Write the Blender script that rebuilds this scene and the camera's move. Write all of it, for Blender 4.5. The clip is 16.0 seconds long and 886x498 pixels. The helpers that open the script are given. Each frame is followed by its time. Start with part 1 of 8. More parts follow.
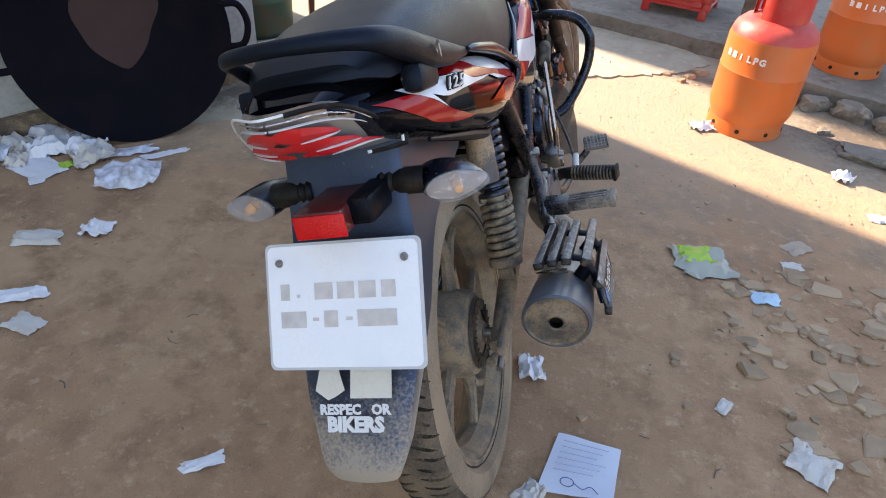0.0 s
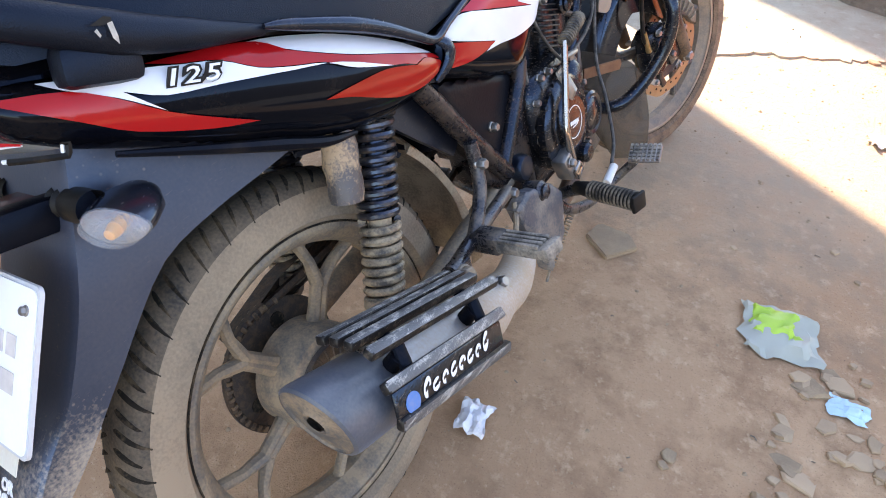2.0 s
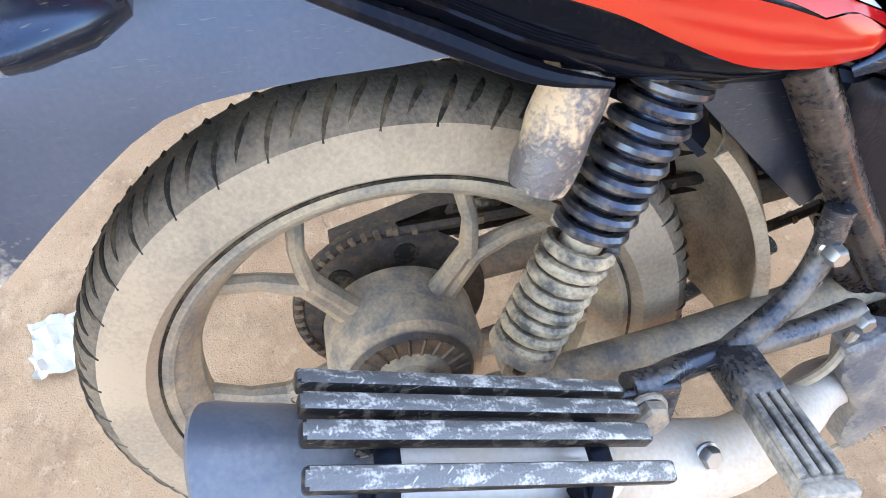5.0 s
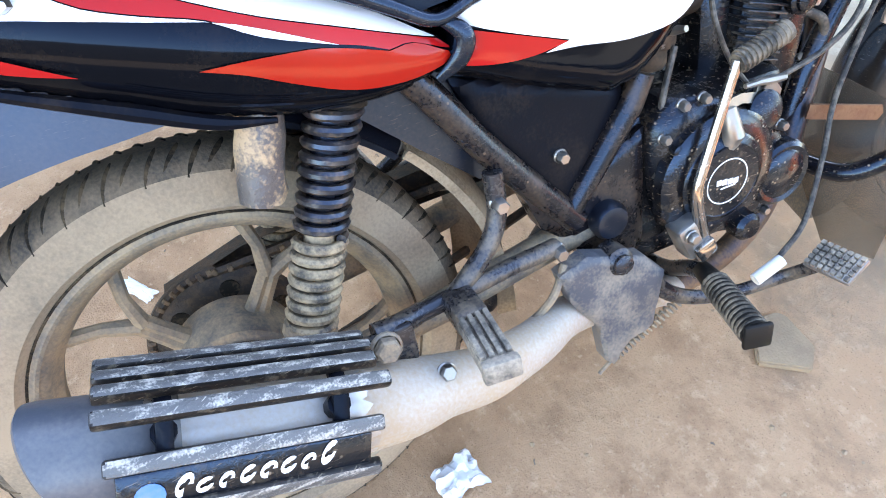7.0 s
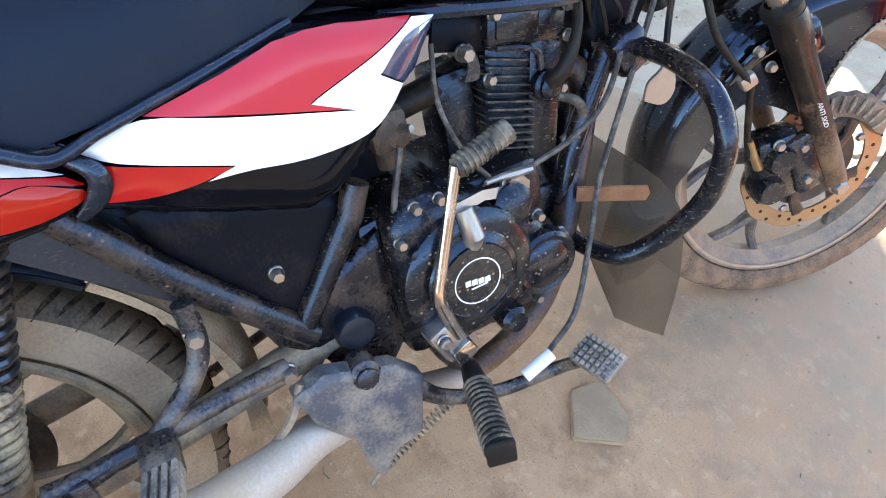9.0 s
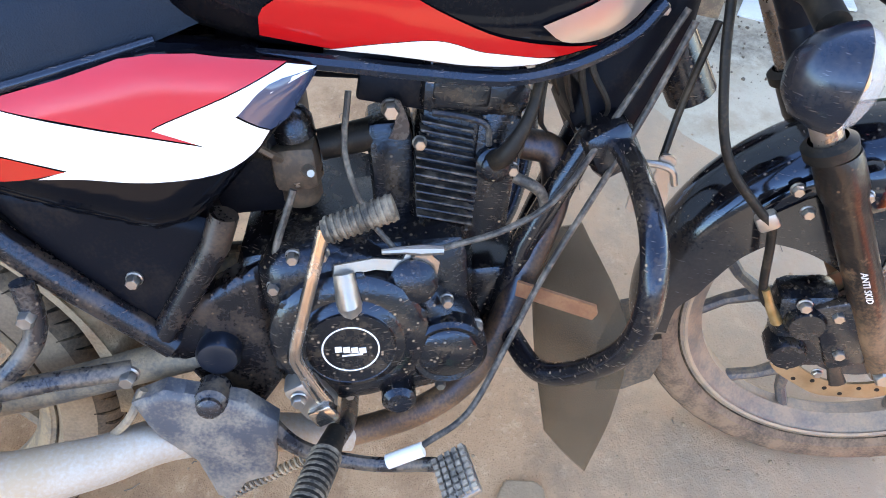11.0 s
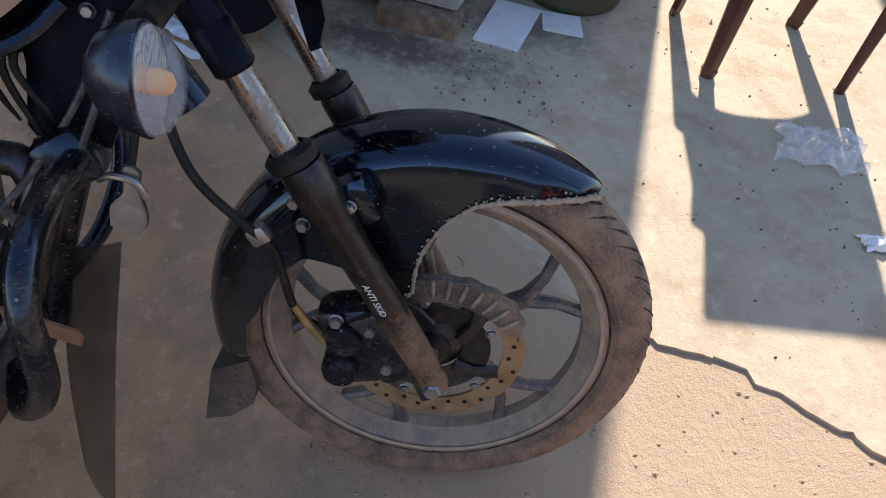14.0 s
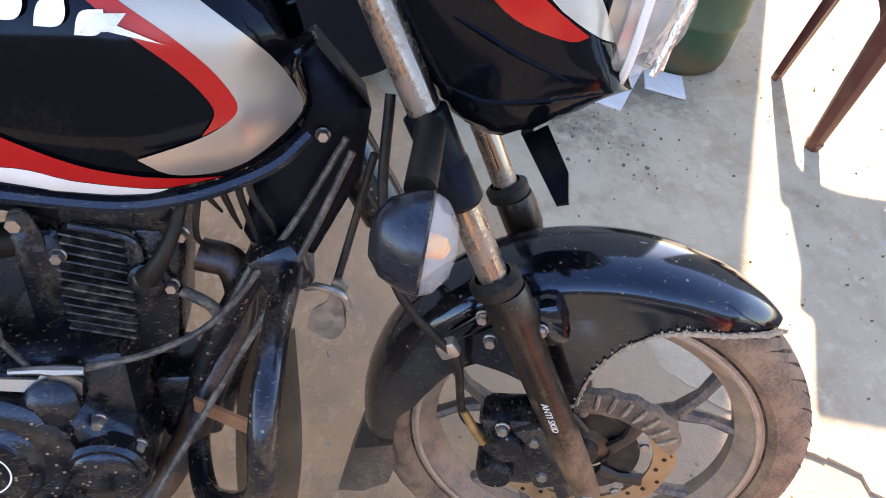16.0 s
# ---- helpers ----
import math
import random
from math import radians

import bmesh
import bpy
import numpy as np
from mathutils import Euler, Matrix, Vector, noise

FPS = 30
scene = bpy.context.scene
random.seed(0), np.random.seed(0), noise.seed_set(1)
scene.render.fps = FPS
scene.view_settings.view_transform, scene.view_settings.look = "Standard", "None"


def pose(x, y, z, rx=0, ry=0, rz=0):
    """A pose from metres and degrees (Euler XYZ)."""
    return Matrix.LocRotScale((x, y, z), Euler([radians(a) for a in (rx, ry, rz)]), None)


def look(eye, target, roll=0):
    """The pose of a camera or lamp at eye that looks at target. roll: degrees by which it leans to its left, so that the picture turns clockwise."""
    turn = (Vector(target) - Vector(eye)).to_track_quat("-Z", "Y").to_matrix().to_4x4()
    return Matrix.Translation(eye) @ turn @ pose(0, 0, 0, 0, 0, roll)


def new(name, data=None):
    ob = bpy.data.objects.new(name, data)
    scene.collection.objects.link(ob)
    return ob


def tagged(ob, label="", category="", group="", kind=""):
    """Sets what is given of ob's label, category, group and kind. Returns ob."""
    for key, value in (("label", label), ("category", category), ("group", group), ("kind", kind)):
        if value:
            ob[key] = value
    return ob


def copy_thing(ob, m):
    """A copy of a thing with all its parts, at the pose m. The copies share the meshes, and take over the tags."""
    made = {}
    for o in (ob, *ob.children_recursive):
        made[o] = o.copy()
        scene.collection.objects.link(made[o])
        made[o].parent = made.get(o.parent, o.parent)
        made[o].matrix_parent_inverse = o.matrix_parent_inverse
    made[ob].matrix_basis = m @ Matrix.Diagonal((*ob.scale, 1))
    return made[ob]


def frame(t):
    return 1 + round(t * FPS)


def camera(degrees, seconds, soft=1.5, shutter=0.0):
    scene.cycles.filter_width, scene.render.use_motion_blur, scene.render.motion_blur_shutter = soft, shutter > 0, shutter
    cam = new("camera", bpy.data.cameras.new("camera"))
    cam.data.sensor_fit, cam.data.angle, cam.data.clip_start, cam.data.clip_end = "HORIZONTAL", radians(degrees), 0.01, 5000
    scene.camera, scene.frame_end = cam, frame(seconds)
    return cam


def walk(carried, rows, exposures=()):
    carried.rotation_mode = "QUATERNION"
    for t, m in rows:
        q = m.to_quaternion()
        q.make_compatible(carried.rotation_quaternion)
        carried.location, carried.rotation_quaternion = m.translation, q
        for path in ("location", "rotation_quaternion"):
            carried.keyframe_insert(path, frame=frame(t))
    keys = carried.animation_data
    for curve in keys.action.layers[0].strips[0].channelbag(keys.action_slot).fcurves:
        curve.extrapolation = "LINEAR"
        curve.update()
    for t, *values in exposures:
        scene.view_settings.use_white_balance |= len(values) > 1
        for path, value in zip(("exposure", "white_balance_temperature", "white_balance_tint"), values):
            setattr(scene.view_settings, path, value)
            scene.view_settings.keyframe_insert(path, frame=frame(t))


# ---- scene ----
cam = camera(67.7, 16.0, 1.0)
PATH = [
    (0, (0.024, -0.862, 1.132), (-0.238, 0.715, -0.07), 3.8),
    (0.5, (0.11, -0.741, 1.139), (-0.368, 0.735, -0.123), 1.2),
    (1, (0.284, -0.656, 1.134), (-0.359, 0.741, -0.144), 2.7),
    (1.5, (0.404, -0.555, 1.119), (-0.393, 0.72, -0.198), -2.0),
    (2, (0.384, -0.391, 1.094), (-0.395, 0.836, -0.28), 0.9),
    (2.5, (0.347, -0.272, 1.075), (-0.605, 0.717, -0.38), -1.8),
    (3, (0.313, -0.15, 1.038), (-0.831, 0.477, -0.478), 3.1),
    (3.5, (0.258, -0.049, 0.971), (-0.92, 0.254, -0.617), 8.8),
    (3.7, (0.236, -0.038, 0.953), (-0.921, 0.178, -0.664), 6.6),
    (5.8, (0.197, -0.051, 0.919), (-0.751, 0.386, -0.786), 2.6),
    (6, (0.23, -0.037, 0.949), (-0.717, 0.463, -0.739), 2.8),
    (6.5, (0.347, 0.035, 0.992), (-0.718, 0.56, -0.617), -0.2),
    (7, (0.421, 0.09, 1.019), (-0.769, 0.547, -0.522), -4.1),
    (7.5, (0.445, 0.123, 1.04), (-0.837, 0.59, -0.422), -7.4),
    (8, (0.471, 0.155, 1.044), (-0.805, 0.673, -0.406), -6.8),
    (8.5, (0.473, 0.222, 1.04), (-0.727, 0.911, -0.404), -4.3),
    (9, (0.42, 0.364, 1.038), (-0.728, 0.982, -0.479), -1.4),
    (9.5, (0.385, 0.461, 1.05), (-0.761, 0.996, -0.5), -0.7),
    (9.7, (0.386, 0.507, 1.045), (-0.791, 0.934, -0.516), -1.0),
    (11.8, (0.426, 0.734, 1.043), (-0.875, 0.809, -0.474), -2.6),
    (12, (0.439, 0.749, 1.051), (-0.917, 0.875, -0.414), -2.3),
    (12.5, (0.451, 0.814, 1.034), (-0.854, 1.171, -0.439), -1.3),
    (13, (0.416, 0.924, 1.041), (-0.827, 1.469, -0.428), 1.8),
    (13.5, (0.399, 1.017, 1.038), (-0.805, 1.605, -0.446), 5.4),
    (14, (0.456, 1.119, 1.026), (-0.808, 1.564, -0.459), 7.8),
    (14.5, (0.478, 1.143, 1.041), (-0.903, 1.4, -0.382), 7.9),
    (15, (0.421, 1.07, 1.053), (-0.955, 1.388, -0.363), 9.3),
    (15.5, (0.37, 0.965, 1.084), (-0.929, 1.405, -0.371), 10.4),
    (16, (0.337, 0.958, 1.096), (-0.957, 1.319, -0.385), 9.6),
]
EXPOSURES = [(0.0, 2.08, 8800, 18), (1.0, 2.10, 8900, 22), (1.5, 2.2, 9000, 22), (2.5, 3.42, 8700, 16), (3.0, 3.66, 8700, 11), (3.5, 4.02, 8800, 11), (6.0, 3.85, 8900, 19), (7.0, 3.68, 8500, 15), (8.0, 3.35, 8700, 16), (9.5, 3.28, 8400, 15), (12.0, 3.66, 8400, 18), (12.5, 3.60, 8900, 19), (13.0, 3.22, 8600, 21), (13.5, 1.93, 8000, 24), (14.0, 1.56, 7800, 17), (14.5, 1.46, 7800, 20), (15.0, 1.79, 8100, 20), (15.5, 2.02, 8400, 22), (16.0, 2.84, 8800, 22)]
walk(cam, [(t, look(eye, target, roll)) for t, eye, target, roll in PATH], EXPOSURES)

# ---- world and sun ----
SUN_ELEVATION, SUN_X, SUN_Y = 34.0, -0.873, 0.489
world = bpy.data.worlds.new("sky")
scene.world = world
world.use_nodes = True
wn = world.node_tree.nodes
sky = wn.new("ShaderNodeTexSky")
sky.sky_type = "NISHITA"
sky.sun_disc = False
sky.sun_elevation = radians(SUN_ELEVATION)
sky.sun_rotation = math.atan2(SUN_X, SUN_Y)
sky.air_density, sky.dust_density, sky.ozone_density = 1.0, 0.4, 3.5
wn["Background"].inputs["Strength"].default_value = 0.15
world.node_tree.links.new(sky.outputs["Color"], wn["Background"].inputs["Color"])
sun_data = bpy.data.lights.new("sun", "SUN")
sun_data.energy, sun_data.angle, sun_data.color = 3.7, radians(1.0), (1.0, 0.985, 0.965)
sun = new("sun", sun_data)
_up = math.tan(radians(SUN_ELEVATION))
sun.matrix_world = look((SUN_X * 20, SUN_Y * 20, _up * 20), (0, 0, 0))


# ---- materials ----
def mat(name, color, rough=0.5, metal=0.0, dust=0.0, dust_color=(0.462, 0.314, 0.182), scale=30.0, vary=0.12, bump=0.0, coat=0.0, edge=0.55, spots=0.0, fine=250.0, transmission=0.0, random_tint=0.0, spec=0.5, soft=0.09, mud=None, sheen=None, scratch=0.0, stretch=1.0):
    """A surface with colour variation at two scales, dust in patches and light relief."""
    m = bpy.data.materials.new(name)
    m.use_nodes = True
    nt = m.node_tree
    n, l = nt.nodes, nt.links
    b = n["Principled BSDF"]
    tc = n.new("ShaderNodeTexCoord")
    big = n.new("ShaderNodeTexNoise")
    big.inputs["Scale"].default_value, big.inputs["Detail"].default_value = scale, 6.0
    if stretch != 1.0:
        # drawn out along the thing's length
        drawn = n.new("ShaderNodeMapping")
        drawn.inputs["Scale"].default_value = (1.0, 1.0 / stretch, 1.0)
        l.new(tc.outputs["Object"], drawn.inputs["Vector"])
        l.new(drawn.outputs["Vector"], big.inputs["Vector"])
    else:
        l.new(tc.outputs["Object"], big.inputs["Vector"])
    small = n.new("ShaderNodeTexNoise")
    small.inputs["Scale"].default_value, small.inputs["Detail"].default_value = fine, 4.0
    l.new(tc.outputs["Object"], small.inputs["Vector"])
    v = n.new("ShaderNodeMix")
    v.data_type = "RGBA"
    v.inputs["A"].default_value = (*[c * (1 - vary) for c in color], 1)
    v.inputs["B"].default_value = (*[min(1, c * (1 + vary)) for c in color], 1)
    l.new(big.outputs["Fac"], v.inputs["Factor"])
    out = v.outputs["Result"]
    if random_tint:
        info = n.new("ShaderNodeObjectInfo")
        hs = n.new("ShaderNodeHueSaturation")
        mr = n.new("ShaderNodeMapRange")
        mr.inputs["To Min"].default_value, mr.inputs["To Max"].default_value = 1 - random_tint, 1 + random_tint
        l.new(info.outputs["Random"], mr.inputs["Value"])
        l.new(mr.outputs["Result"], hs.inputs["Value"])
        l.new(out, hs.inputs["Color"])
        out = hs.outputs["Color"]
    rough_out = None
    if dust or spots or mud:
        ramp = n.new("ShaderNodeMapRange")
        ramp.inputs["From Min"].default_value, ramp.inputs["From Max"].default_value = edge - soft, edge + soft
        ramp.inputs["To Min"].default_value, ramp.inputs["To Max"].default_value = dust * 0.1, dust
        add = n.new("ShaderNodeMath")
        add.operation = "MULTIPLY_ADD"
        add.inputs[1].default_value = 0.35
        l.new(small.outputs["Fac"], add.inputs[0])
        sub = n.new("ShaderNodeMath")
        sub.operation = "MULTIPLY"
        sub.inputs[1].default_value = 0.68
        l.new(big.outputs["Fac"], sub.inputs[0])
        l.new(sub.outputs[0], add.inputs[2])
        l.new(add.outputs[0], ramp.inputs["Value"])
        fac = ramp.outputs["Result"]
        if spots:
            vor = n.new("ShaderNodeTexVoronoi")
            vor.inputs["Scale"].default_value = 105.0
            l.new(tc.outputs["Object"], vor.inputs["Vector"])
            sp = n.new("ShaderNodeMapRange")
            sp.inputs["From Min"].default_value, sp.inputs["From Max"].default_value = 0.10, 0.22
            sp.inputs["To Min"].default_value, sp.inputs["To Max"].default_value = spots, 0.0
            l.new(vor.outputs["Distance"], sp.inputs["Value"])
            cell = n.new("ShaderNodeSeparateColor")
            l.new(vor.outputs["Color"], cell.inputs[0])
            pick = n.new("ShaderNodeMapRange")
            pick.inputs["From Min"].default_value, pick.inputs["From Max"].default_value = 0.62, 1.0
            pick.inputs["To Min"].default_value, pick.inputs["To Max"].default_value = 0.0, 1.9
            l.new(cell.outputs[0], pick.inputs["Value"])
            keep = n.new("ShaderNodeMath")
            keep.operation = "MULTIPLY"
            l.new(sp.outputs["Result"], keep.inputs[0])
            l.new(pick.outputs["Result"], keep.inputs[1])
            mx = n.new("ShaderNodeMath")
            mx.operation = "MAXIMUM"
            l.new(fac, mx.inputs[0])
            l.new(keep.outputs[0], mx.inputs[1])
            fac = mx.outputs[0]
        if scratch:
            for turn_, seed_ in (((0.5, 0.3, 0.9), 0.0), ((1.3, -0.4, 0.2), 4.0)):
                mp = n.new("ShaderNodeMapping")
                mp.inputs["Rotation"].default_value, mp.inputs["Location"].default_value = turn_, (seed_, seed_, 0)
                mp.inputs["Scale"].default_value = (75.0, 75.0, 800.0)
                l.new(tc.outputs["Object"], mp.inputs["Vector"])
                line = n.new("ShaderNodeTexNoise")
                line.inputs["Scale"].default_value, line.inputs["Detail"].default_value = 1.0, 1.0
                l.new(mp.outputs["Vector"], line.inputs["Vector"])
                cut = n.new("ShaderNodeMapRange")
                cut.inputs["From Min"].default_value, cut.inputs["From Max"].default_value = 0.71, 0.76
                cut.inputs["To Min"].default_value, cut.inputs["To Max"].default_value = 0.0, scratch
                l.new(line.outputs["Fac"], cut.inputs["Value"])
                mxs = n.new("ShaderNodeMath")
                mxs.operation = "MAXIMUM"
                l.new(fac, mxs.inputs[0])
                l.new(cut.outputs["Result"], mxs.inputs[1])
                fac = mxs.outputs[0]
        if mud:
            sep = n.new("ShaderNodeSeparateXYZ")
            l.new(tc.outputs["Object"], sep.inputs[0])
            wob = n.new("ShaderNodeMath")
            wob.operation = "MULTIPLY_ADD"
            wob.inputs[1].default_value = mud[2]
            l.new(add.outputs[0], wob.inputs[0])
            l.new(sep.outputs["Z"], wob.inputs[2])
            mr2 = n.new("ShaderNodeMapRange")
            mr2.inputs["From Min"].default_value, mr2.inputs["From Max"].default_value = mud[0] + 0.515 * mud[2], mud[1] + 0.515 * mud[2]
            mr2.inputs["To Min"].default_value, mr2.inputs["To Max"].default_value = mud[3], 0.0
            l.new(wob.outputs[0], mr2.inputs["Value"])
            mx2 = n.new("ShaderNodeMath")
            mx2.operation = "MAXIMUM"
            l.new(fac, mx2.inputs[0])
            l.new(mr2.outputs["Result"], mx2.inputs[1])
            fac = mx2.outputs[0]
        d = n.new("ShaderNodeMix")
        d.data_type = "RGBA"
        d.inputs["B"].default_value = (*dust_color, 1)
        l.new(out, d.inputs["A"])
        l.new(fac, d.inputs["Factor"])
        out = d.outputs["Result"]
        rr = n.new("ShaderNodeMix")
        rr.inputs["A"].default_value, rr.inputs["B"].default_value = rough, 0.9
        l.new(fac, rr.inputs["Factor"])
        rough_out = rr.outputs["Result"]
        if metal:
            mm = n.new("ShaderNodeMix")
            mm.inputs["A"].default_value, mm.inputs["B"].default_value = metal, 0.0
            l.new(fac, mm.inputs["Factor"])
            l.new(mm.outputs["Result"], b.inputs["Metallic"])
    l.new(out, b.inputs["Base Color"])
    b.inputs["Roughness"].default_value = rough
    if rough_out:
        l.new(rough_out, b.inputs["Roughness"])
    if not dust and not spots:
        b.inputs["Metallic"].default_value = metal
    b.inputs["Coat Weight"].default_value = coat
    b.inputs["Specular IOR Level"].default_value = spec
    b.inputs["Coat Roughness"].default_value = 0.06
    if sheen:
        b.inputs["Specular Tint"].default_value = (*sheen, 1)
    b.inputs["Transmission Weight"].default_value = transmission
    if bump:
        bp = n.new("ShaderNodeBump")
        bp.inputs["Strength"].default_value, bp.inputs["Distance"].default_value = min(1.0, bump), 0.002
        mixh = n.new("ShaderNodeMath")
        mixh.operation = "ADD"
        l.new(big.outputs["Fac"], mixh.inputs[0])
        l.new(small.outputs["Fac"], mixh.inputs[1])
        l.new(mixh.outputs[0], bp.inputs["Height"])
        l.new(bp.outputs["Normal"], b.inputs["Normal"])
    return m


# tints the reflections of black parts: the sky's blue put into the colour
BLUISH = (0.42, 0.66, 1.0)
BLACK_PAINT = mat("black_paint", (0.0012, 0.0016, 0.003), 0.07, scale=14, spec=0.17, sheen=(0.42, 0.64, 1.0), dust=0.012, edge=0.62)
FENDER_PAINT = mat("dusty_black_paint", (0.0012, 0.0016, 0.0036), 0.10, dust=0.04, edge=0.62, scale=16, spots=0.3, spec=0.6, sheen=BLUISH, scratch=0.22, mud=(-0.02, 0.17, 0.25, 0.16), dust_color=(0.34, 0.25, 0.17))
RED_PAINT = mat("red_paint", (0.35, 0.007, 0.008), 0.14, scale=18, spec=0.32)
ORANGE_RED = mat("orange_red_paint", (0.31, 0.010, 0.005), 0.14, scale=18, spec=0.3)
# red paint turned pinker: the sky's reflection put into the colour
PINK_RED = mat("sky_pinked_red_paint", (0.41, 0.022, 0.036), 0.22, scale=18, spec=0.35)
WHITE_PAINT = mat("white_paint", (0.64, 0.65, 0.67), 0.25, dust=0.04, edge=0.66, scale=18)
SILVER_PAINT = mat("silver_paint", (0.29, 0.28, 0.265), 0.33, metal=0.7, coat=0.2, scale=18)
BLUE_BLACK = mat("blue_black_paint", (0.02, 0.035, 0.075), 0.2, coat=0.6, scale=14)
PLASTIC = mat("black_plastic", (0.003, 0.0036, 0.006), 0.36, dust=0.03, edge=0.62, scale=22, bump=0.15, spec=0.11, sheen=BLUISH)
PLASTIC_DUSTY = mat("dusty_black_plastic", (0.005, 0.007, 0.012), 0.28, dust=0.035, edge=0.60, scale=7, bump=0.06, spots=0.12, spec=0.6, sheen=BLUISH, scratch=0.12)
VINYL = mat("seat_vinyl", (0.004, 0.005, 0.008), 0.40, dust=0.015, edge=0.64, scale=12, bump=0.3, fine=700, spec=0.27, sheen=BLUISH)
TYRE = mat("dusty_tyre_rubber", (0.030, 0.028, 0.026), 0.75, dust=0.66, edge=0.51, scale=18, bump=0.5, dust_color=(0.27, 0.19, 0.12), spec=0.3, soft=0.14)
GROOVE = mat("tread_groove", (0.012, 0.011, 0.010), 0.9, dust=0.2, edge=0.54, scale=40, spec=0.1)
TYRE_WALL = mat("mud_dusted_tyre_wall", (0.13, 0.098, 0.07), 0.9, dust=0.9, edge=0.46, scale=11, bump=0.25, dust_color=(0.345, 0.245, 0.158), soft=0.15)
TYRE_FRONT = mat("brown_dusted_tyre", (0.05, 0.038, 0.030), 0.9, dust=0.7, edge=0.48, scale=24, bump=0.35, dust_color=(0.30, 0.185, 0.112), soft=0.12)
RIM = mat("dust_coated_alloy", (0.11, 0.095, 0.08), 0.55, metal=0.1, dust=0.8, edge=0.49, scale=30, bump=0.3, dust_color=(0.374, 0.261, 0.156), soft=0.12)
RIM_FRONT = mat("brown_dusty_rim", (0.13, 0.112, 0.098), 0.45, metal=0.2, dust=0.6, edge=0.5, scale=30, bump=0.25, dust_color=(0.39, 0.265, 0.165), soft=0.12)
RIM_LIP = mat("worn_rim_lip", (0.24, 0.21, 0.18), 0.4, metal=0.5, dust=0.6, edge=0.5, scale=40)
SPOKE_FRONT = mat("dark_alloy_spoke", (0.045, 0.047, 0.055), 0.45, dust=0.35, edge=0.55, scale=40)
HUB_DARK = mat("dark_dusty_hub", (0.008, 0.008, 0.009), 0.4, dust=0.18, edge=0.58, scale=50, bump=0.2, dust_color=(0.24, 0.15, 0.085))
ENGINE = mat("black_engine_casting", (0.002, 0.0027, 0.0045), 0.24, dust=0.09, edge=0.61, scale=40, bump=0.2, spots=0.35, spec=0.5, soft=0.08, sheen=BLUISH, scratch=0.25)
ENGINE_GLOSS = mat("black_engine_cover", (0.002, 0.0027, 0.0045), 0.17, dust=0.09, edge=0.61, scale=40, bump=0.16, spots=0.35, spec=0.6, soft=0.08, sheen=BLUISH, scratch=0.28)
FRAME = mat("black_frame_paint", (0.002, 0.0025, 0.005), 0.2, dust=0.12, edge=0.60, scale=28, spots=0.35, spec=0.5, sheen=BLUISH, scratch=0.3)
FRAME_TUBE = mat("brown_dusted_frame_tube", (0.0025, 0.0028, 0.0045), 0.24, dust=0.22, edge=0.585, scale=26, spots=0.3, spec=0.45, sheen=BLUISH, scratch=0.3, dust_color=(0.26, 0.165, 0.10))
FRAME_DUSTY = mat("mud_splashed_frame", (0.005, 0.0065, 0.011), 0.25, dust=0.36, edge=0.565, scale=30, bump=0.12, spots=0.3, spec=0.55, soft=0.08, dust_color=(0.36, 0.265, 0.175), sheen=(0.62, 0.78, 1.0), scratch=0.3)
CHROME = mat("worn_chrome", (0.33, 0.315, 0.30), 0.12, metal=1.0, dust=0.30, edge=0.58, scale=30)
# darker chrome with brown reflections of the surroundings put into the colour
STANCHION = mat("brown_tinted_fork_chrome", (0.22, 0.19, 0.17), 0.10, metal=1.0, dust=0.5, edge=0.55, scale=24, dust_color=(0.20, 0.13, 0.085))
STEEL = mat("plain_steel", (0.27, 0.262, 0.25), 0.3, metal=0.9, dust=0.3, edge=0.56, scale=60)
EXHAUST = mat("silver_exhaust", (0.46, 0.45, 0.44), 0.30, metal=0.8, dust=0.6, edge=0.53, scale=12, dust_color=(0.46, 0.33, 0.21), soft=0.12)
PIPE = mat("dust_browned_pipe", (0.46, 0.44, 0.41), 0.4, metal=0.6, dust=0.9, edge=0.47, scale=9, dust_color=(0.40, 0.28, 0.175), soft=0.14)
MUFFLER_CAP = mat("blue_grey_muffler_cap", (0.056, 0.067, 0.086), 0.34, dust=0.28, edge=0.56, scale=16, bump=0.12, spec=0.6, dust_color=(0.30, 0.27, 0.23), soft=0.14)
CAP_FACE = mat("dusty_muffler_end", (0.06, 0.06, 0.06), 0.55, dust=0.5, edge=0.54, scale=30, bump=0.2)
SLAT = mat("worn_black_slat", (0.003, 0.0035, 0.005), 0.3, dust=0.16, edge=0.60, scale=90, dust_color=(0.506, 0.399, 0.281), bump=0.25, spec=0.3, soft=0.05, scratch=0.3)
# scuffs and dust over a grey made paler for sky light on the faces
SLAT_TOP = mat("scuffed_skylit_slat_face", (0.035, 0.038, 0.043), 0.36, dust=0.75, edge=0.575, scale=150, dust_color=(0.55, 0.50, 0.43), bump=0.5, spec=0.8, soft=0.06, fine=500, vary=0.6, scratch=0.6, stretch=7.0)
SPRING = mat("dark_spring", (0.006, 0.0075, 0.0125), 0.27, dust=0.25, edge=0.59, scale=60, spec=0.8, sheen=BLUISH)
SPRING_LOW = mat("dust_caked_spring", (0.03, 0.028, 0.026), 0.5, dust=0.85, edge=0.50, scale=50, dust_color=(0.46, 0.33, 0.20), soft=0.1)
DAMPER = mat("damper_body", (0.010, 0.014, 0.024), 0.22, metal=0.3, dust=0.13, edge=0.58, scale=40, spec=0.7, sheen=BLUISH)
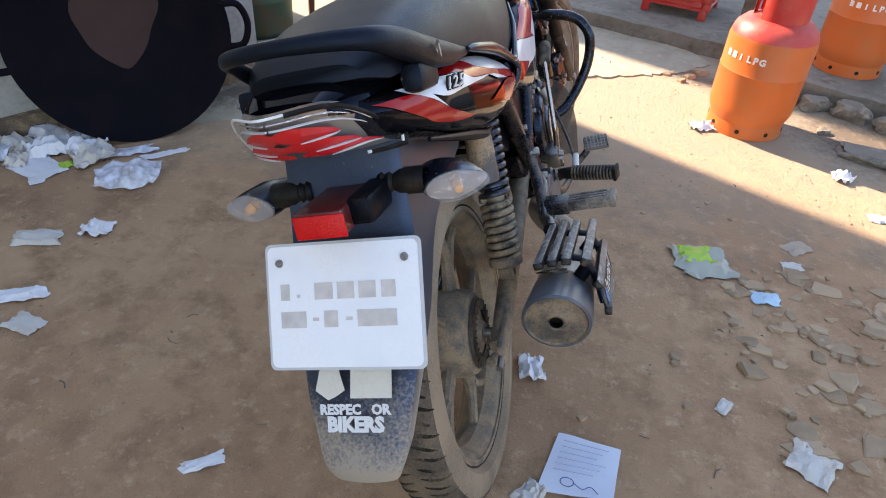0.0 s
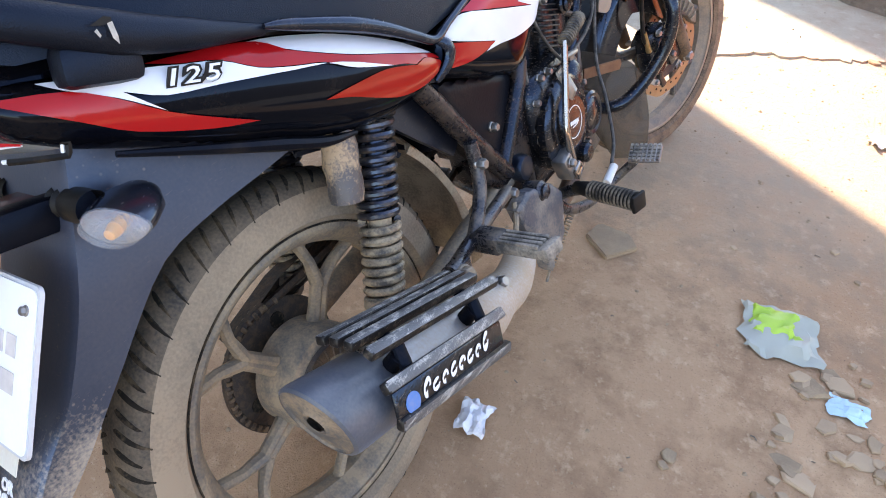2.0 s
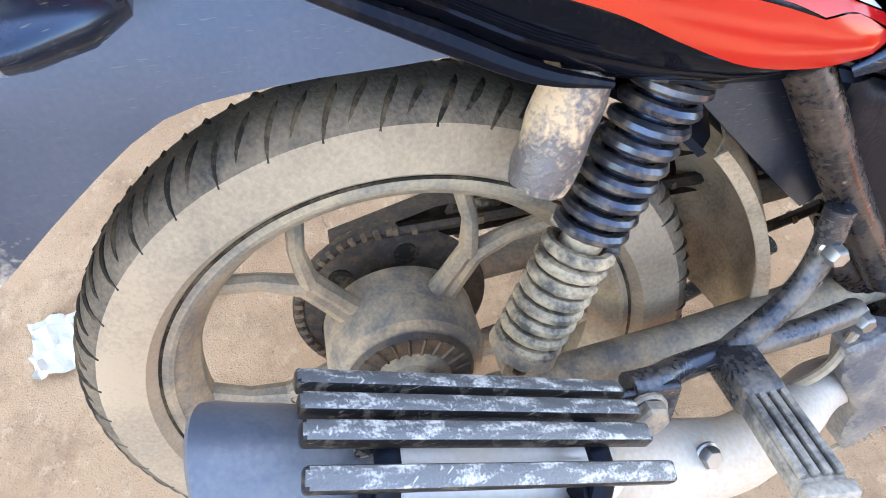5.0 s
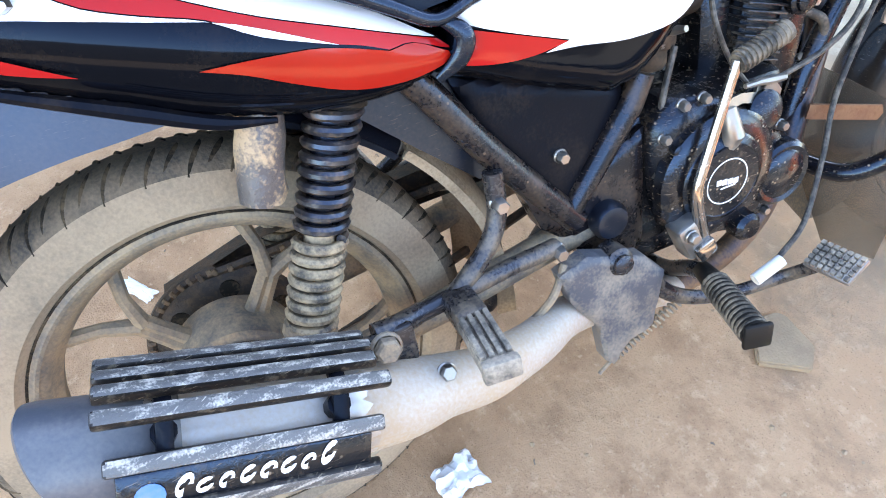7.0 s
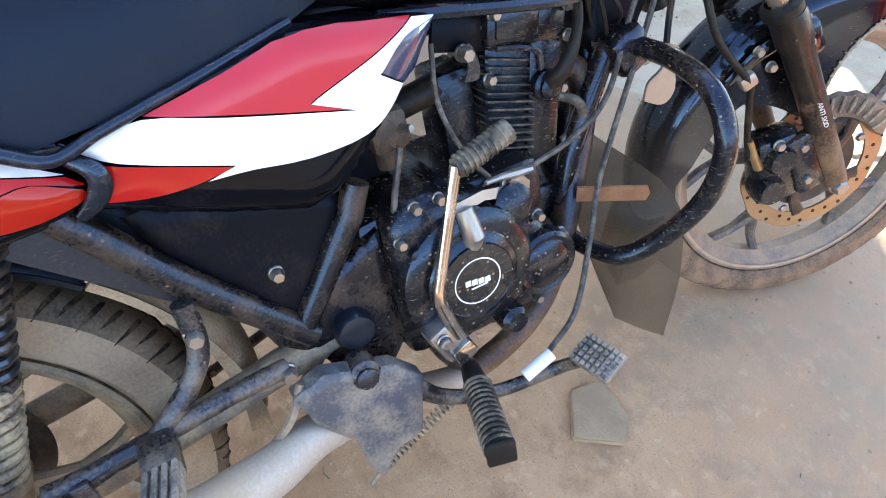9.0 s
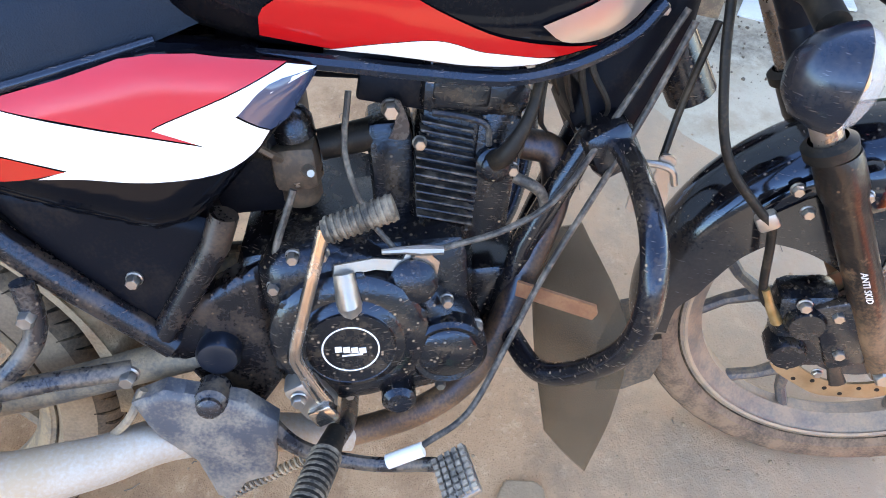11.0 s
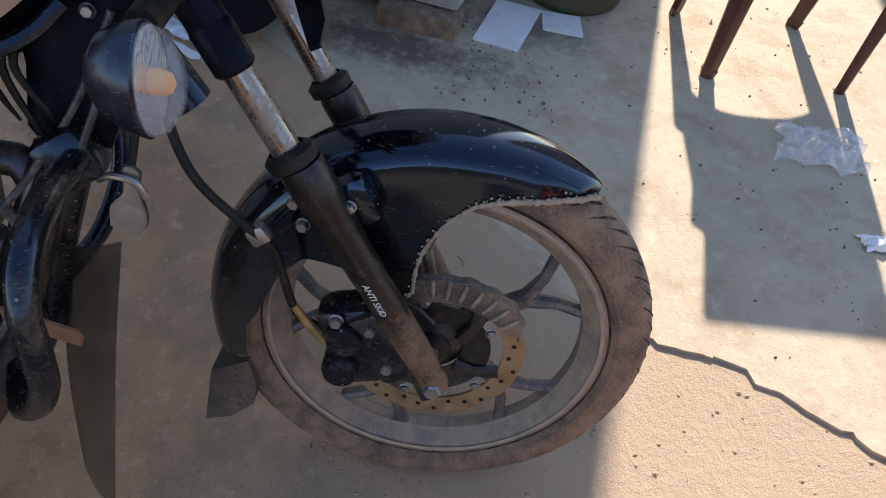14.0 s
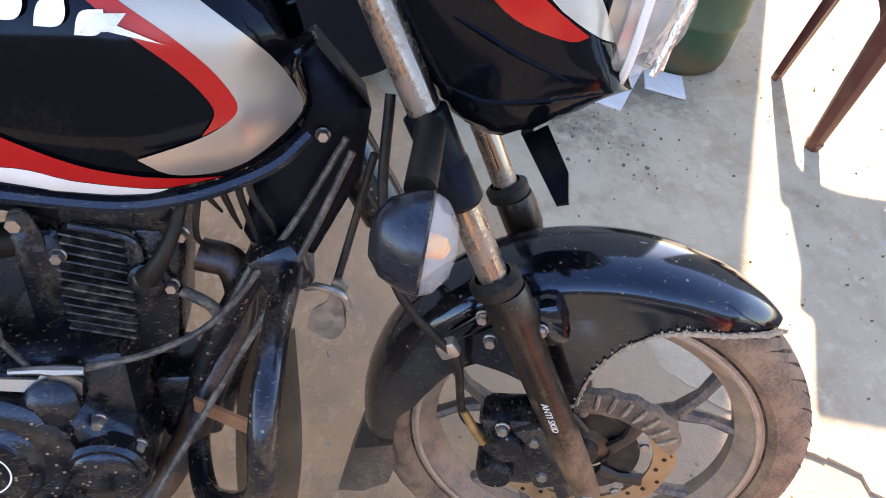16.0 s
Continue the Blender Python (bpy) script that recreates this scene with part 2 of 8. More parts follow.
CANISTER = mat("mud_caked_canister", (0.05, 0.055, 0.065), 0.35, metal=0.3, dust=0.95, edge=0.53, scale=20, bump=0.6, dust_color=(0.418, 0.285, 0.171), soft=0.06)
RUBBER = mat("black_rubber", (0.006, 0.006, 0.006), 0.5, dust=0.07, edge=0.61, scale=40, spec=0.2)
DISC = mat("brake_disc_gold_dust", (0.27, 0.18, 0.10), 0.34, metal=0.7, dust=0.45, edge=0.52, scale=40, dust_color=(0.37, 0.245, 0.13))
RUST = mat("rusty_steel", (0.20, 0.075, 0.035), 0.75, dust=0.4, edge=0.52, scale=60, bump=0.4, dust_color=(0.308, 0.162, 0.076))
SPROCKET = mat("rust_dark_steel", (0.020, 0.013, 0.009), 0.6, dust=0.28, edge=0.55, scale=70, bump=0.5, dust_color=(0.20, 0.115, 0.06), soft=0.07)
CHAIN = mat("greasy_chain", (0.07, 0.05, 0.035), 0.6, dust=0.5, edge=0.5, scale=120, bump=0.6, dust_color=(0.275, 0.171, 0.091))
DUST_METAL = mat("dust_covered_metal", (0.09, 0.082, 0.075), 0.55, dust=0.75, edge=0.52, scale=36, bump=0.35, dust_color=(0.407, 0.285, 0.171), soft=0.12)
ORANGE_LENS = mat("orange_bulb", (0.85, 0.36, 0.08), 0.3)
RED_LENS = mat("red_lens", (0.72, 0.008, 0.010), 0.16, bump=0.4, fine=900, scale=300, spec=0.4)
REFLECTOR = mat("red_reflector", (0.10, 0.006, 0.008), 0.3, coat=0.4, dust=0.12, scale=30)
PLATE_WHITE = mat("number_plate_white", (0.88, 0.89, 0.90), 0.4, dust=0.1, edge=0.6, scale=14)
PLATE_EDGE = mat("clear_plate_edge", (0.55, 0.57, 0.58), 0.3, dust=0.2, scale=30)
PLATE_BAR = mat("faded_plate_print", (0.60, 0.55, 0.51), 0.6, vary=0.3, scale=60)
STICKER = mat("white_sticker", (0.78, 0.78, 0.76), 0.5, dust=0.2, edge=0.56, scale=50)
STICKER_CREAM = mat("cream_sticker", (0.72, 0.68, 0.58), 0.5, dust=0.2, edge=0.55, scale=50)
STICKER_BLUE = mat("blue_sticker", (0.04, 0.18, 0.45), 0.4, dust=0.2, edge=0.56, scale=60)
REFLECT_SILVER = mat("silver_lamp_reflector", (0.74, 0.75, 0.77), 0.10, metal=0.95, bump=0.9, fine=160, scale=60)
MUDGUARD = mat("muddy_black_plastic", (0.016, 0.024, 0.043), 0.34, dust=0.11, edge=0.55, scale=6, bump=0.06, spots=0.2, spec=0.9, soft=0.2, mud=(0.43, 0.53, 0.55, 0.85), dust_color=(0.42, 0.33, 0.235), sheen=BLUISH, scratch=0.14)
STAND_DUST = mat("dusty_stand_plate", (0.040, 0.050, 0.068), 0.34, dust=0.6, edge=0.54, scale=22, bump=0.12, spots=0.2, spec=0.4, soft=0.11, dust_color=(0.36, 0.285, 0.205))
PEG_DUST = mat("dust_caked_peg", (0.05, 0.047, 0.044), 0.6, dust=0.75, edge=0.53, scale=40, bump=0.4, soft=0.12, dust_color=(0.44, 0.36, 0.275))
RUBBER_DUSTY = mat("dusty_ribbed_rubber", (0.014, 0.014, 0.014), 0.5, dust=0.5, edge=0.52, scale=50, soft=0.1, spec=0.3, dust_color=(0.36, 0.285, 0.205))
GLOSS_PLASTIC = mat("glossy_black_plastic", (0.005, 0.0075, 0.013), 0.22, dust=0.05, edge=0.61, scale=20, spec=0.55, sheen=BLUISH, scratch=0.15)
FORK_PAINT = mat("brown_dusted_fork_paint", (0.003, 0.0032, 0.004), 0.30, dust=0.11, edge=0.58, scale=26, bump=0.2, spots=0.25, spec=0.35, dust_color=(0.24, 0.138, 0.076), mud=(0.02, 0.13, 0.5, 0.7), scratch=0.15)
LAMP_INSIDE = mat("grey_lamp_bowl", (0.36, 0.355, 0.33), 0.25, metal=0.6, scale=40, vary=0.35)
MUD_FLAP = mat("muddy_rubber_flap", (0.035, 0.032, 0.03), 0.5, dust=0.6, edge=0.54, scale=14, bump=0.4, dust_color=(0.286, 0.190, 0.114), spots=0.5)


def clear(name, tint, rough, alpha):
    """Thin clear plastic: glass for the most part, a little dust on it."""
    m = bpy.data.materials.new(name)
    m.use_nodes = True
    n, l = m.node_tree.nodes, m.node_tree.links
    b = n["Principled BSDF"]
    b.inputs["Base Color"].default_value = (*tint, 1)
    b.inputs["Roughness"].default_value = rough
    b.inputs["IOR"].default_value = 1.45
    tr = n.new("ShaderNodeBsdfTransparent")
    mx = n.new("ShaderNodeMixShader")
    tc = n.new("ShaderNodeTexCoord")
    no = n.new("ShaderNodeTexNoise")
    no.inputs["Scale"].default_value = 35.0
    l.new(tc.outputs["Object"], no.inputs["Vector"])
    mr = n.new("ShaderNodeMapRange")
    mr.inputs["From Min"].default_value, mr.inputs["From Max"].default_value = 0.3, 0.7
    mr.inputs["To Min"].default_value, mr.inputs["To Max"].default_value = alpha * 0.6, min(1, alpha * 1.4)
    l.new(no.outputs["Fac"], mr.inputs["Value"])
    l.new(mr.outputs["Result"], mx.inputs["Fac"])
    l.new(tr.outputs[0], mx.inputs[1])
    l.new(b.outputs[0], mx.inputs[2])
    l.new(mx.outputs[0], n["Material Output"].inputs["Surface"])
    return m


CLEAR_LENS = clear("clear_lens", (0.50, 0.53, 0.56), 0.05, 0.26)
SMOKY_LENS = clear("dusty_clear_lens", (0.10, 0.11, 0.12), 0.04, 0.10)
POLYTHENE = clear("clear_polythene", (0.8, 0.82, 0.84), 0.25, 0.4)
HEAD_FILM = clear("clear_lens_with_film", (0.55, 0.58, 0.58), 0.10, 0.24)
MILKY_BAG = clear("milky_polythene", (0.72, 0.76, 0.84), 0.4, 0.72)


# ---- mesh helpers ----
def part(name, bm, material, parent=None, label="", m=None, angle=38):
    """Links a bmesh as one mesh object under a thing or a part."""
    bmesh.ops.recalc_face_normals(bm, faces=bm.faces[:])
    me = bpy.data.meshes.new(name)
    bm.to_mesh(me)
    bm.free()
    me.materials.append(material)
    me.polygons.foreach_set("use_smooth", [True] * len(me.polygons))
    me.set_sharp_from_angle(angle=radians(angle))
    ob = new(name, me)
    if parent is not None:
        ob.parent = parent
    if m is not None:
        ob.matrix_basis = m
    if label:
        ob["label"] = label
    return ob


def empty(name, m, label, category, group=""):
    ob = new(name)
    ob.matrix_basis = m
    ob.empty_display_size = 0.05
    return tagged(ob, label, category, group)


def smooth_path(pts, n=6, closed=False):
    """Catmull-Rom through the points."""
    p = [Vector(q) for q in pts]
    out = []
    k = len(p)
    for i in range(k if closed else k - 1):
        a, b = p[i], p[(i + 1) % k]
        z = p[i - 1] if (closed or i > 0) else a - (b - a)
        c = p[(i + 2) % k] if (closed or i + 2 < k) else b + (b - a)
        for j in range(n):
            t = j / n
            out.append(0.5 * ((2 * a) + (b - z) * t + (2 * z - 5 * a + 4 * b - c) * t * t + (3 * a - z - 3 * b + c) * t ** 3))
    if not closed:
        out.append(p[-1])
    return out


def tube(path, r, seg=10, bm=None, closed=False, flat=1.0, caps=True):
    """Sweeps a circle along a path; r may be one radius or one for each point; flat squeezes it one way."""
    bm = bm or bmesh.new()
    path = [Vector(q) for q in path]
    k = len(path)
    rs = r if isinstance(r, (list, tuple)) else [r] * k
    if len(rs) != k:
        rs = [float(q) for q in np.interp(np.linspace(0, 1, k), np.linspace(0, 1, len(rs)), rs)]
    rings, up = [], None
    for i, p in enumerate(path):
        if closed:
            d = path[(i + 1) % k] - path[i - 1]
        else:
            d = path[min(i + 1, k - 1)] - path[max(i - 1, 0)]
        d.normalize()
        if up is None:
            up = Vector((1, 0, 0)) if abs(d.x) < 0.8 else Vector((0, 0, 1))
        up = (up - d * up.dot(d)).normalized()
        w = d.cross(up)
        rings.append([bm.verts.new(p + rs[i] * (math.cos(a) * up * flat + math.sin(a) * w)) for a in [2 * math.pi * j / seg for j in range(seg)]])
    for i in range(k if closed else k - 1):
        a, b = rings[i], rings[(i + 1) % k]
        for j in range(seg):
            bm.faces.new((a[j], a[(j + 1) % seg], b[(j + 1) % seg], b[j]))
    if caps and not closed:
        bm.faces.new(rings[0][::-1])
        bm.faces.new(rings[-1])
    return bm


def lathe(profile, origin=(0, 0, 0), axis=(1, 0, 0), seg=32, bm=None, arc=None, closed=False):
    """Turns (radius, height) pairs round an axis."""
    bm = bm or bmesh.new()
    ax = Vector(axis).normalized()
    u = ax.orthogonal().normalized()
    if abs(ax.x) > 0.99:
        u = Vector((0, 1, 0))
    w = ax.cross(u)
    o = Vector(origin)
    full = arc is None
    a0, a1 = (0, 2 * math.pi) if full else (radians(arc[0]), radians(arc[1]))
    cols = []
    count = seg if full else seg + 1
    for j in range(count):
        a = a0 + (a1 - a0) * j / seg
        d = math.cos(a) * u + math.sin(a) * w
        cols.append([bm.verts.new(o + ax * h + d * max(r, 1e-5)) for r, h in profile])
    k = len(profile)
    for j in range(seg):
        a, b = cols[j], cols[(j + 1) % count]
        for i in range(k if closed else k - 1):
            bm.faces.new((a[i], b[i], b[(i + 1) % k], a[(i + 1) % k]))
    if full:
        bmesh.ops.remove_doubles(bm, verts=bm.verts[:], dist=3e-5)
    return bm


def box(size, centre=(0, 0, 0), bevel=0.004, m=None, bm=None, taper=1.0):
    """A bevelled block; taper narrows its top."""
    bm = bm or bmesh.new()
    made = bmesh.ops.create_cube(bm, size=1.0)["verts"]
    for v in made:
        s = taper if v.co.z > 0 else 1.0
        v.co = Vector((v.co.x * size[0] * s, v.co.y * size[1] * s, v.co.z * size[2]))
    if bevel:
        edges = {e for v in made for e in v.link_edges}
        got = bmesh.ops.bevel(bm, geom=list(edges), offset=min(bevel, min(size) * 0.45), segments=2, affect="EDGES", profile=0.5)
        made = list({v for f in got["faces"] for v in f.verts} | {v for v in made if v.is_valid})
    mm = (m or Matrix.Identity(4))
    for v in made:
        v.co = mm @ v.co + Vector(centre)
    return bm


def edge_distance(poly, y, z):
    """Distance from (y, z) to the outline of a polygon."""
    best = 1e9
    k = len(poly)
    for i in range(k):
        ay, az = poly[i]
        by, bz = poly[(i + 1) % k]
        dy, dz = by - ay, bz - az
        q = dy * dy + dz * dz
        t = 0 if q == 0 else max(0, min(1, ((y - ay) * dy + (z - az) * dz) / q))
        best = min(best, math.hypot(y - ay - t * dy, z - az - t * dz))
    return best


def pillow(poly, base, r, drop):
    """A surface x(y, z) over an outline: base(y, z), rounded off by drop within r of the edge."""
    def surf(y, z):
        d = min(1.0, edge_distance(poly, y, z) / r)
        return base(y, z) - drop * (1 - math.sqrt(max(0, 1 - (1 - d) ** 2)))
    return surf


def cut_sheet(poly, surf, grid, bm=None):
    """A polygon of the y-z plane, cut into a grid and laid on a surface."""
    bm2 = bmesh.new()
    bm2.faces.new([bm2.verts.new((0, y, z)) for y, z in poly])
    ys, zs = [p[0] for p in poly], [p[1] for p in poly]
    for axis, lo, hi in ((1, min(ys), max(ys)), (2, min(zs), max(zs))):
        k = math.ceil(lo / grid)
        while k * grid < hi:
            co, no = [0, 0, 0], [0, 0, 0]
            co[axis], no[axis] = k * grid, 1
            bmesh.ops.bisect_plane(bm2, geom=bm2.verts[:] + bm2.edges[:] + bm2.faces[:], plane_co=co, plane_no=no, dist=1e-6)
            k += 1
    for v in bm2.verts:
        v.co.x = surf(v.co.y, v.co.z)
    return bm2


def panel(poly, surf, depth, grid=0.015, mirror=0):
    """A shell panel over an outline; its edges turn inwards by depth. mirror: 0 right side, 1 left, 2 both."""
    bm = cut_sheet(poly, surf, grid)
    edges = [e for e in bm.edges if e.is_boundary]
    got = bmesh.ops.extrude_edge_only(bm, edges=edges)["geom"]
    for v in got:
        if isinstance(v, bmesh.types.BMVert):
            v.co.x -= depth
    if mirror:
        if mirror == 2:
            dup = bmesh.ops.duplicate(bm, geom=bm.verts[:] + bm.edges[:] + bm.faces[:])["geom"]
            verts = [v for v in dup if isinstance(v, bmesh.types.BMVert)]
        else:
            verts = bm.verts[:]
        for v in verts:
            v.co.x = -v.co.x
    return bm


def decal(poly, surf, lift=0.0012, grid=0.012, mirror=False):
    bm = cut_sheet(poly, lambda y, z: surf(y, z) + lift, grid)
    if mirror:
        for v in bm.verts:
            v.co.x = -v.co.x
    return bm


def curved(pts, sharp=(), n=4):
    """A closed outline through the points, rounded but for the corners listed as sharp."""
    out, k = [], len(pts)
    for i in range(k):
        a, b = Vector(pts[i]), Vector(pts[(i + 1) % k])
        z = a - (b - a) if i in sharp else Vector(pts[i - 1])
        c = b + (b - a) if (i + 1) % k in sharp else Vector(pts[(i + 2) % k])
        for j in range(n):
            t = j / n
            q = 0.5 * ((2 * a) + (b - z) * t + (2 * z - 5 * a + 4 * b - c) * t * t + (3 * a - z - 3 * b + c) * t ** 3)
            out.append((q.x, q.y))
    return out


def plate(poly, thick, m, bevel=0.0):
    """A flat plate: outline in its own x-y plane, thickness along z, placed by m."""
    bm = bmesh.new()
    f = bm.faces.new([bm.verts.new((x, y, 0)) for x, y in poly])
    top = bmesh.ops.extrude_face_region(bm, geom=[f])["geom"]
    bmesh.ops.translate(bm, verts=[v for v in top if isinstance(v, bmesh.types.BMVert)], vec=(0, 0, thick))
    if bevel:
        bmesh.ops.bevel(bm, geom=bm.edges[:], offset=bevel, segments=2, affect="EDGES")
    bm.transform(m)
    return bm


def bolt(centre, axis=(1, 0, 0), r=0.008, h=0.006, bm=None):
    """A hexagon bolt head on a washer."""
    bm = lathe([(0, 0), (r * 1.2, 0), (r * 1.2, h * 0.2), (r * 1.02, h * 0.32)], centre, axis, 16, bm)
    return lathe([(r, h * 0.3), (r, h * 0.9), (r * 0.8, h * 1.1), (0, h * 1.1)], centre, axis, 6, bm)


def spring_path(a, b, r, turns, per=14):
    a, b = Vector(a), Vector(b)
    d = (b - a).normalized()
    u = d.orthogonal().normalized()
    w = d.cross(u)
    n = int(turns * per)
    return [a + (b - a) * i / n + r * (math.cos(2 * math.pi * i / per) * u + math.sin(2 * math.pi * i / per) * w) for i in range(n + 1)]


def basis(origin, x, y):
    """A pose with its x axis along x and its y axis near y."""
    x = Vector(x).normalized()
    z = x.cross(Vector(y)).normalized()
    y = z.cross(x)
    return Matrix.Translation(origin) @ Matrix((x, y, z)).transposed().to_4x4()


def lettering(text, size, m, thick=0.0004, bold=0.0):
    """Letters of the built-in font as a mesh, laid in the x-y plane of m, centred."""
    cu = bpy.data.curves.new("letters", "FONT")
    cu.body, cu.size, cu.align_x, cu.align_y, cu.extrude = text, size, "CENTER", "CENTER", thick
    cu.resolution_u, cu.offset = 2, bold
    ob = bpy.data.objects.new("letters", cu)
    scene.collection.objects.link(ob)
    me = bpy.data.meshes.new_from_object(ob.evaluated_get(bpy.context.evaluated_depsgraph_get()))
    bm = bmesh.new()
    bm.from_mesh(me)
    bpy.data.objects.remove(ob)
    bpy.data.curves.remove(cu)
    bpy.data.meshes.remove(me)
    bm.transform(m)
    return bm


# ---- motorcycle ----
LEAN = pose(0, 0, 0, 0, -17.18, 0)
STEERED = Matrix(((0.92712, 0.31346, -0.20539, -0.0419), (-0.30604, 0.94960, 0.06780, 1.2986), (0.21629, 0.0, 0.97633, 0.2808), (0, 0, 0, 1)))
FRONT = LEAN.inverted() @ STEERED
bike = empty("motorcycle", LEAN, "dusty black motorcycle with red and white stripes leaning on its stand", "motorcycle")


def lerp(t, xs, ys):
    return float(np.interp(t, xs, ys))


# Wheels
def y_spoke(a, hub_r, joint_r, rim_r, spread, x=0.0, w=0.011, t=0.013):
    """One forked spoke: a stem from the hub that parts into two arms at the rim."""
    bm = bmesh.new()
    at = lambda r, ang: Vector((x, r * math.cos(ang), r * math.sin(ang)))
    c = radians(a)
    s = radians(spread)
    for side in (-1, 1):
        tube([at(hub_r, c + side * 0.13), at((hub_r + joint_r) / 2, c + side * 0.055), at(joint_r, c + side * 0.035)], [w * 1.0, w * 0.85, w * 0.8], 8, bm, flat=t / w)
        tube([at(joint_r - 0.006, c + side * 0.02), at((joint_r + rim_r) / 2, c + side * s * 0.55), at(rim_r, c + side * s), at(rim_r + 0.008, c + side * s * 1.02)], [w * 0.95, w * 0.72, w * 0.78, w * 1.05], 8, bm, flat=t / w)
    return bm


def tyre_profile(r, w, lip, hw, crown):
    """Half-round tyre section from lip to lip, as (radius, x)."""
    out = [(lip - 0.006, -hw + 0.002), (lip + 0.002, -hw - 0.001)]
    n = 18
    for i in range(n + 1):
        a = math.pi * (i / n) - math.pi / 2
        ca, sa = math.cos(a), math.sin(a)
        rr = lip + 0.012 + (r - lip - 0.012) * max(0.0, ca) ** crown
        xx = w * (abs(sa) ** 0.8) * (1 if sa > 0 else -1)
        out.append((rr, xx))
    out += [(lip + 0.002, hw + 0.001), (lip - 0.006, hw - 0.002)]
    return out


def tread(r, w, count, thick, slant_, sink):
    """Long curved tread grooves sunk into the tyre's crown, one mesh."""
    bm = bmesh.new()

    def at(x, ang, sink):
        q = min(1.0, abs(x) / w) ** 1.25
        rr = 0.241 + (r - 0.241) * math.sqrt(1 - q * q) ** 0.62 - sink
        return Vector((x, rr * math.cos(ang), rr * math.sin(ang)))
    step = 2 * math.pi / count
    for i in range(count):
        for side in (-1, 1):
            a1 = i * step + (step / 2 if side > 0 else 0)
            reach = 0.80 if i % 2 else 0.90
            pts = [at(side * w * (0.10 + (reach - 0.10) * k / 8), a1 + step * slant_ * (k / 8) ** 1.4, thick * sink) for k in range(9)]
            tube(pts, [thick * 0.5, thick, thick * 1.2, thick * 1.25, thick * 1.25, thick * 1.2, thick, thick * 0.8, thick * 0.4], 4, bm)
    return bm


def wheel(name, label, m, r, w, hw, tyre_mats, rim_mat, spoke_mat, first, count_sipes, hub, groove, slant_, sink):
    lip = 0.229
    prof = [(lip, hw), (lip + 0.0015, hw + 0.003), (lip - 0.004, hw + 0.004), (lip - 0.012, hw - 0.001), (lip - 0.020, hw - 0.006), (lip - 0.026, hw * 0.45), (lip - 0.031, 0.010),
            (lip - 0.031, -0.010), (lip - 0.026, -hw * 0.45), (lip - 0.020, -hw + 0.006), (lip - 0.012, -hw + 0.001), (lip - 0.004, -hw - 0.004), (lip + 0.0015, -hw - 0.003), (lip, -hw), (lip - 0.006, -hw + 0.004), (lip - 0.006, hw - 0.004)]
    wh = part(name, lathe(prof, seg=96, closed=True), rim_mat, bike, label, m)
    section = tyre_profile(r, w, lip, hw, 0.62)
    ty = part("tyre", lathe(section[5:18], seg=96), tyre_mats[0], wh)
    for piece in (section[:6], section[17:]):
        part("tyre_wall", lathe(piece, seg=96), tyre_mats[2], ty, "dust-coated tyre wall")
    part("tread", tread(r, w, count_sipes, groove, slant_, sink), tyre_mats[1], ty, "dark slanted tread grooves")
    part("rim_lip", lathe([(lip - 0.003, hw + 0.0035), (lip - 0.006, hw + 0.005), (lip - 0.010, hw + 0.0035)], seg=96), RIM_LIP if rim_mat is RIM_FRONT else rim_mat, wh, "worn rim edge")
    for side in (1, -1):
        part("bead_line", tube([(side * (hw + 0.0032), (lip + 0.0015) * math.cos(q), (lip + 0.0015) * math.sin(q)) for q in [2 * math.pi * k / 96 for k in range(96)]], 0.0016, 5, closed=True), GROOVE, ty, "dark line between tyre and rim")
    for i in range(5):
        part("spoke", y_spoke(first + 72 * i, hub, 0.138, 0.199, 14.5), spoke_mat, wh)
    return wh


REAR_AXLE = Matrix.Translation((0, 0, 0.302))
rear = wheel("rear_wheel", "dust-coated five-spoke rear wheel", REAR_AXLE, 0.302, 0.050, 0.036, (TYRE, GROOVE, TYRE_WALL), RIM, RIM, 57.5, 84, 0.055, 0.0034, 0.9, 0.6)
part("hub", lathe([(0, 0.058), (0.020, 0.058), (0.022, 0.050), (0.060, 0.046), (0.074, 0.040), (0.080, 0.026), (0.080, -0.03), (0.06, -0.045), (0, -0.045)], seg=48), DUST_METAL, rear, "dusty brake drum")
part("drum_ring", lathe([(0.040, 0.0515), (0.046, 0.0545), (0.060, 0.0525), (0.064, 0.047)], seg=48), SPROCKET, rear, "dark grimy ring on the drum")
for k in range(24):
    a = 2 * math.pi * k / 24
    part("drum_rib", tube([(0.0545, 0.042 * math.cos(a), 0.042 * math.sin(a)), (0.0535, 0.061 * math.cos(a), 0.061 * math.sin(a))], 0.0018, 4), SPROCKET, rear)
part("sprocket", lathe([(0.045, -0.056), (0.098, -0.058), (0.104, -0.063), (0.098, -0.068), (0.045, -0.068)], seg=60), SPROCKET, rear, "rust-dark greasy sprocket")
for k in range(6):
    a = 2 * math.pi * k / 6 + 0.3
    part("sprocket_hole", lathe([(0, 0), (0.013, 0.0), (0.0135, -0.004)], (-0.0555, 0.074 * math.cos(a), 0.074 * math.sin(a)), (1, 0, 0), 12), GROOVE, rear, "dark opening in the sprocket")
# drum plate arm and axle
part("brake_arm", tube([(0.062, -0.02, -0.055), (0.07, 0.03, -0.075), (0.068, 0.085, -0.085)], [0.010, 0.008, 0.007], 8), DUST_METAL, rear)
part("axle_nut", bolt((0.085, 0, 0), r=0.015, h=0.016), DUST_METAL, rear)
part("axle", tube([(-0.11, 0, 0), (0.09, 0, 0)], 0.009, 12), STEEL, rear)

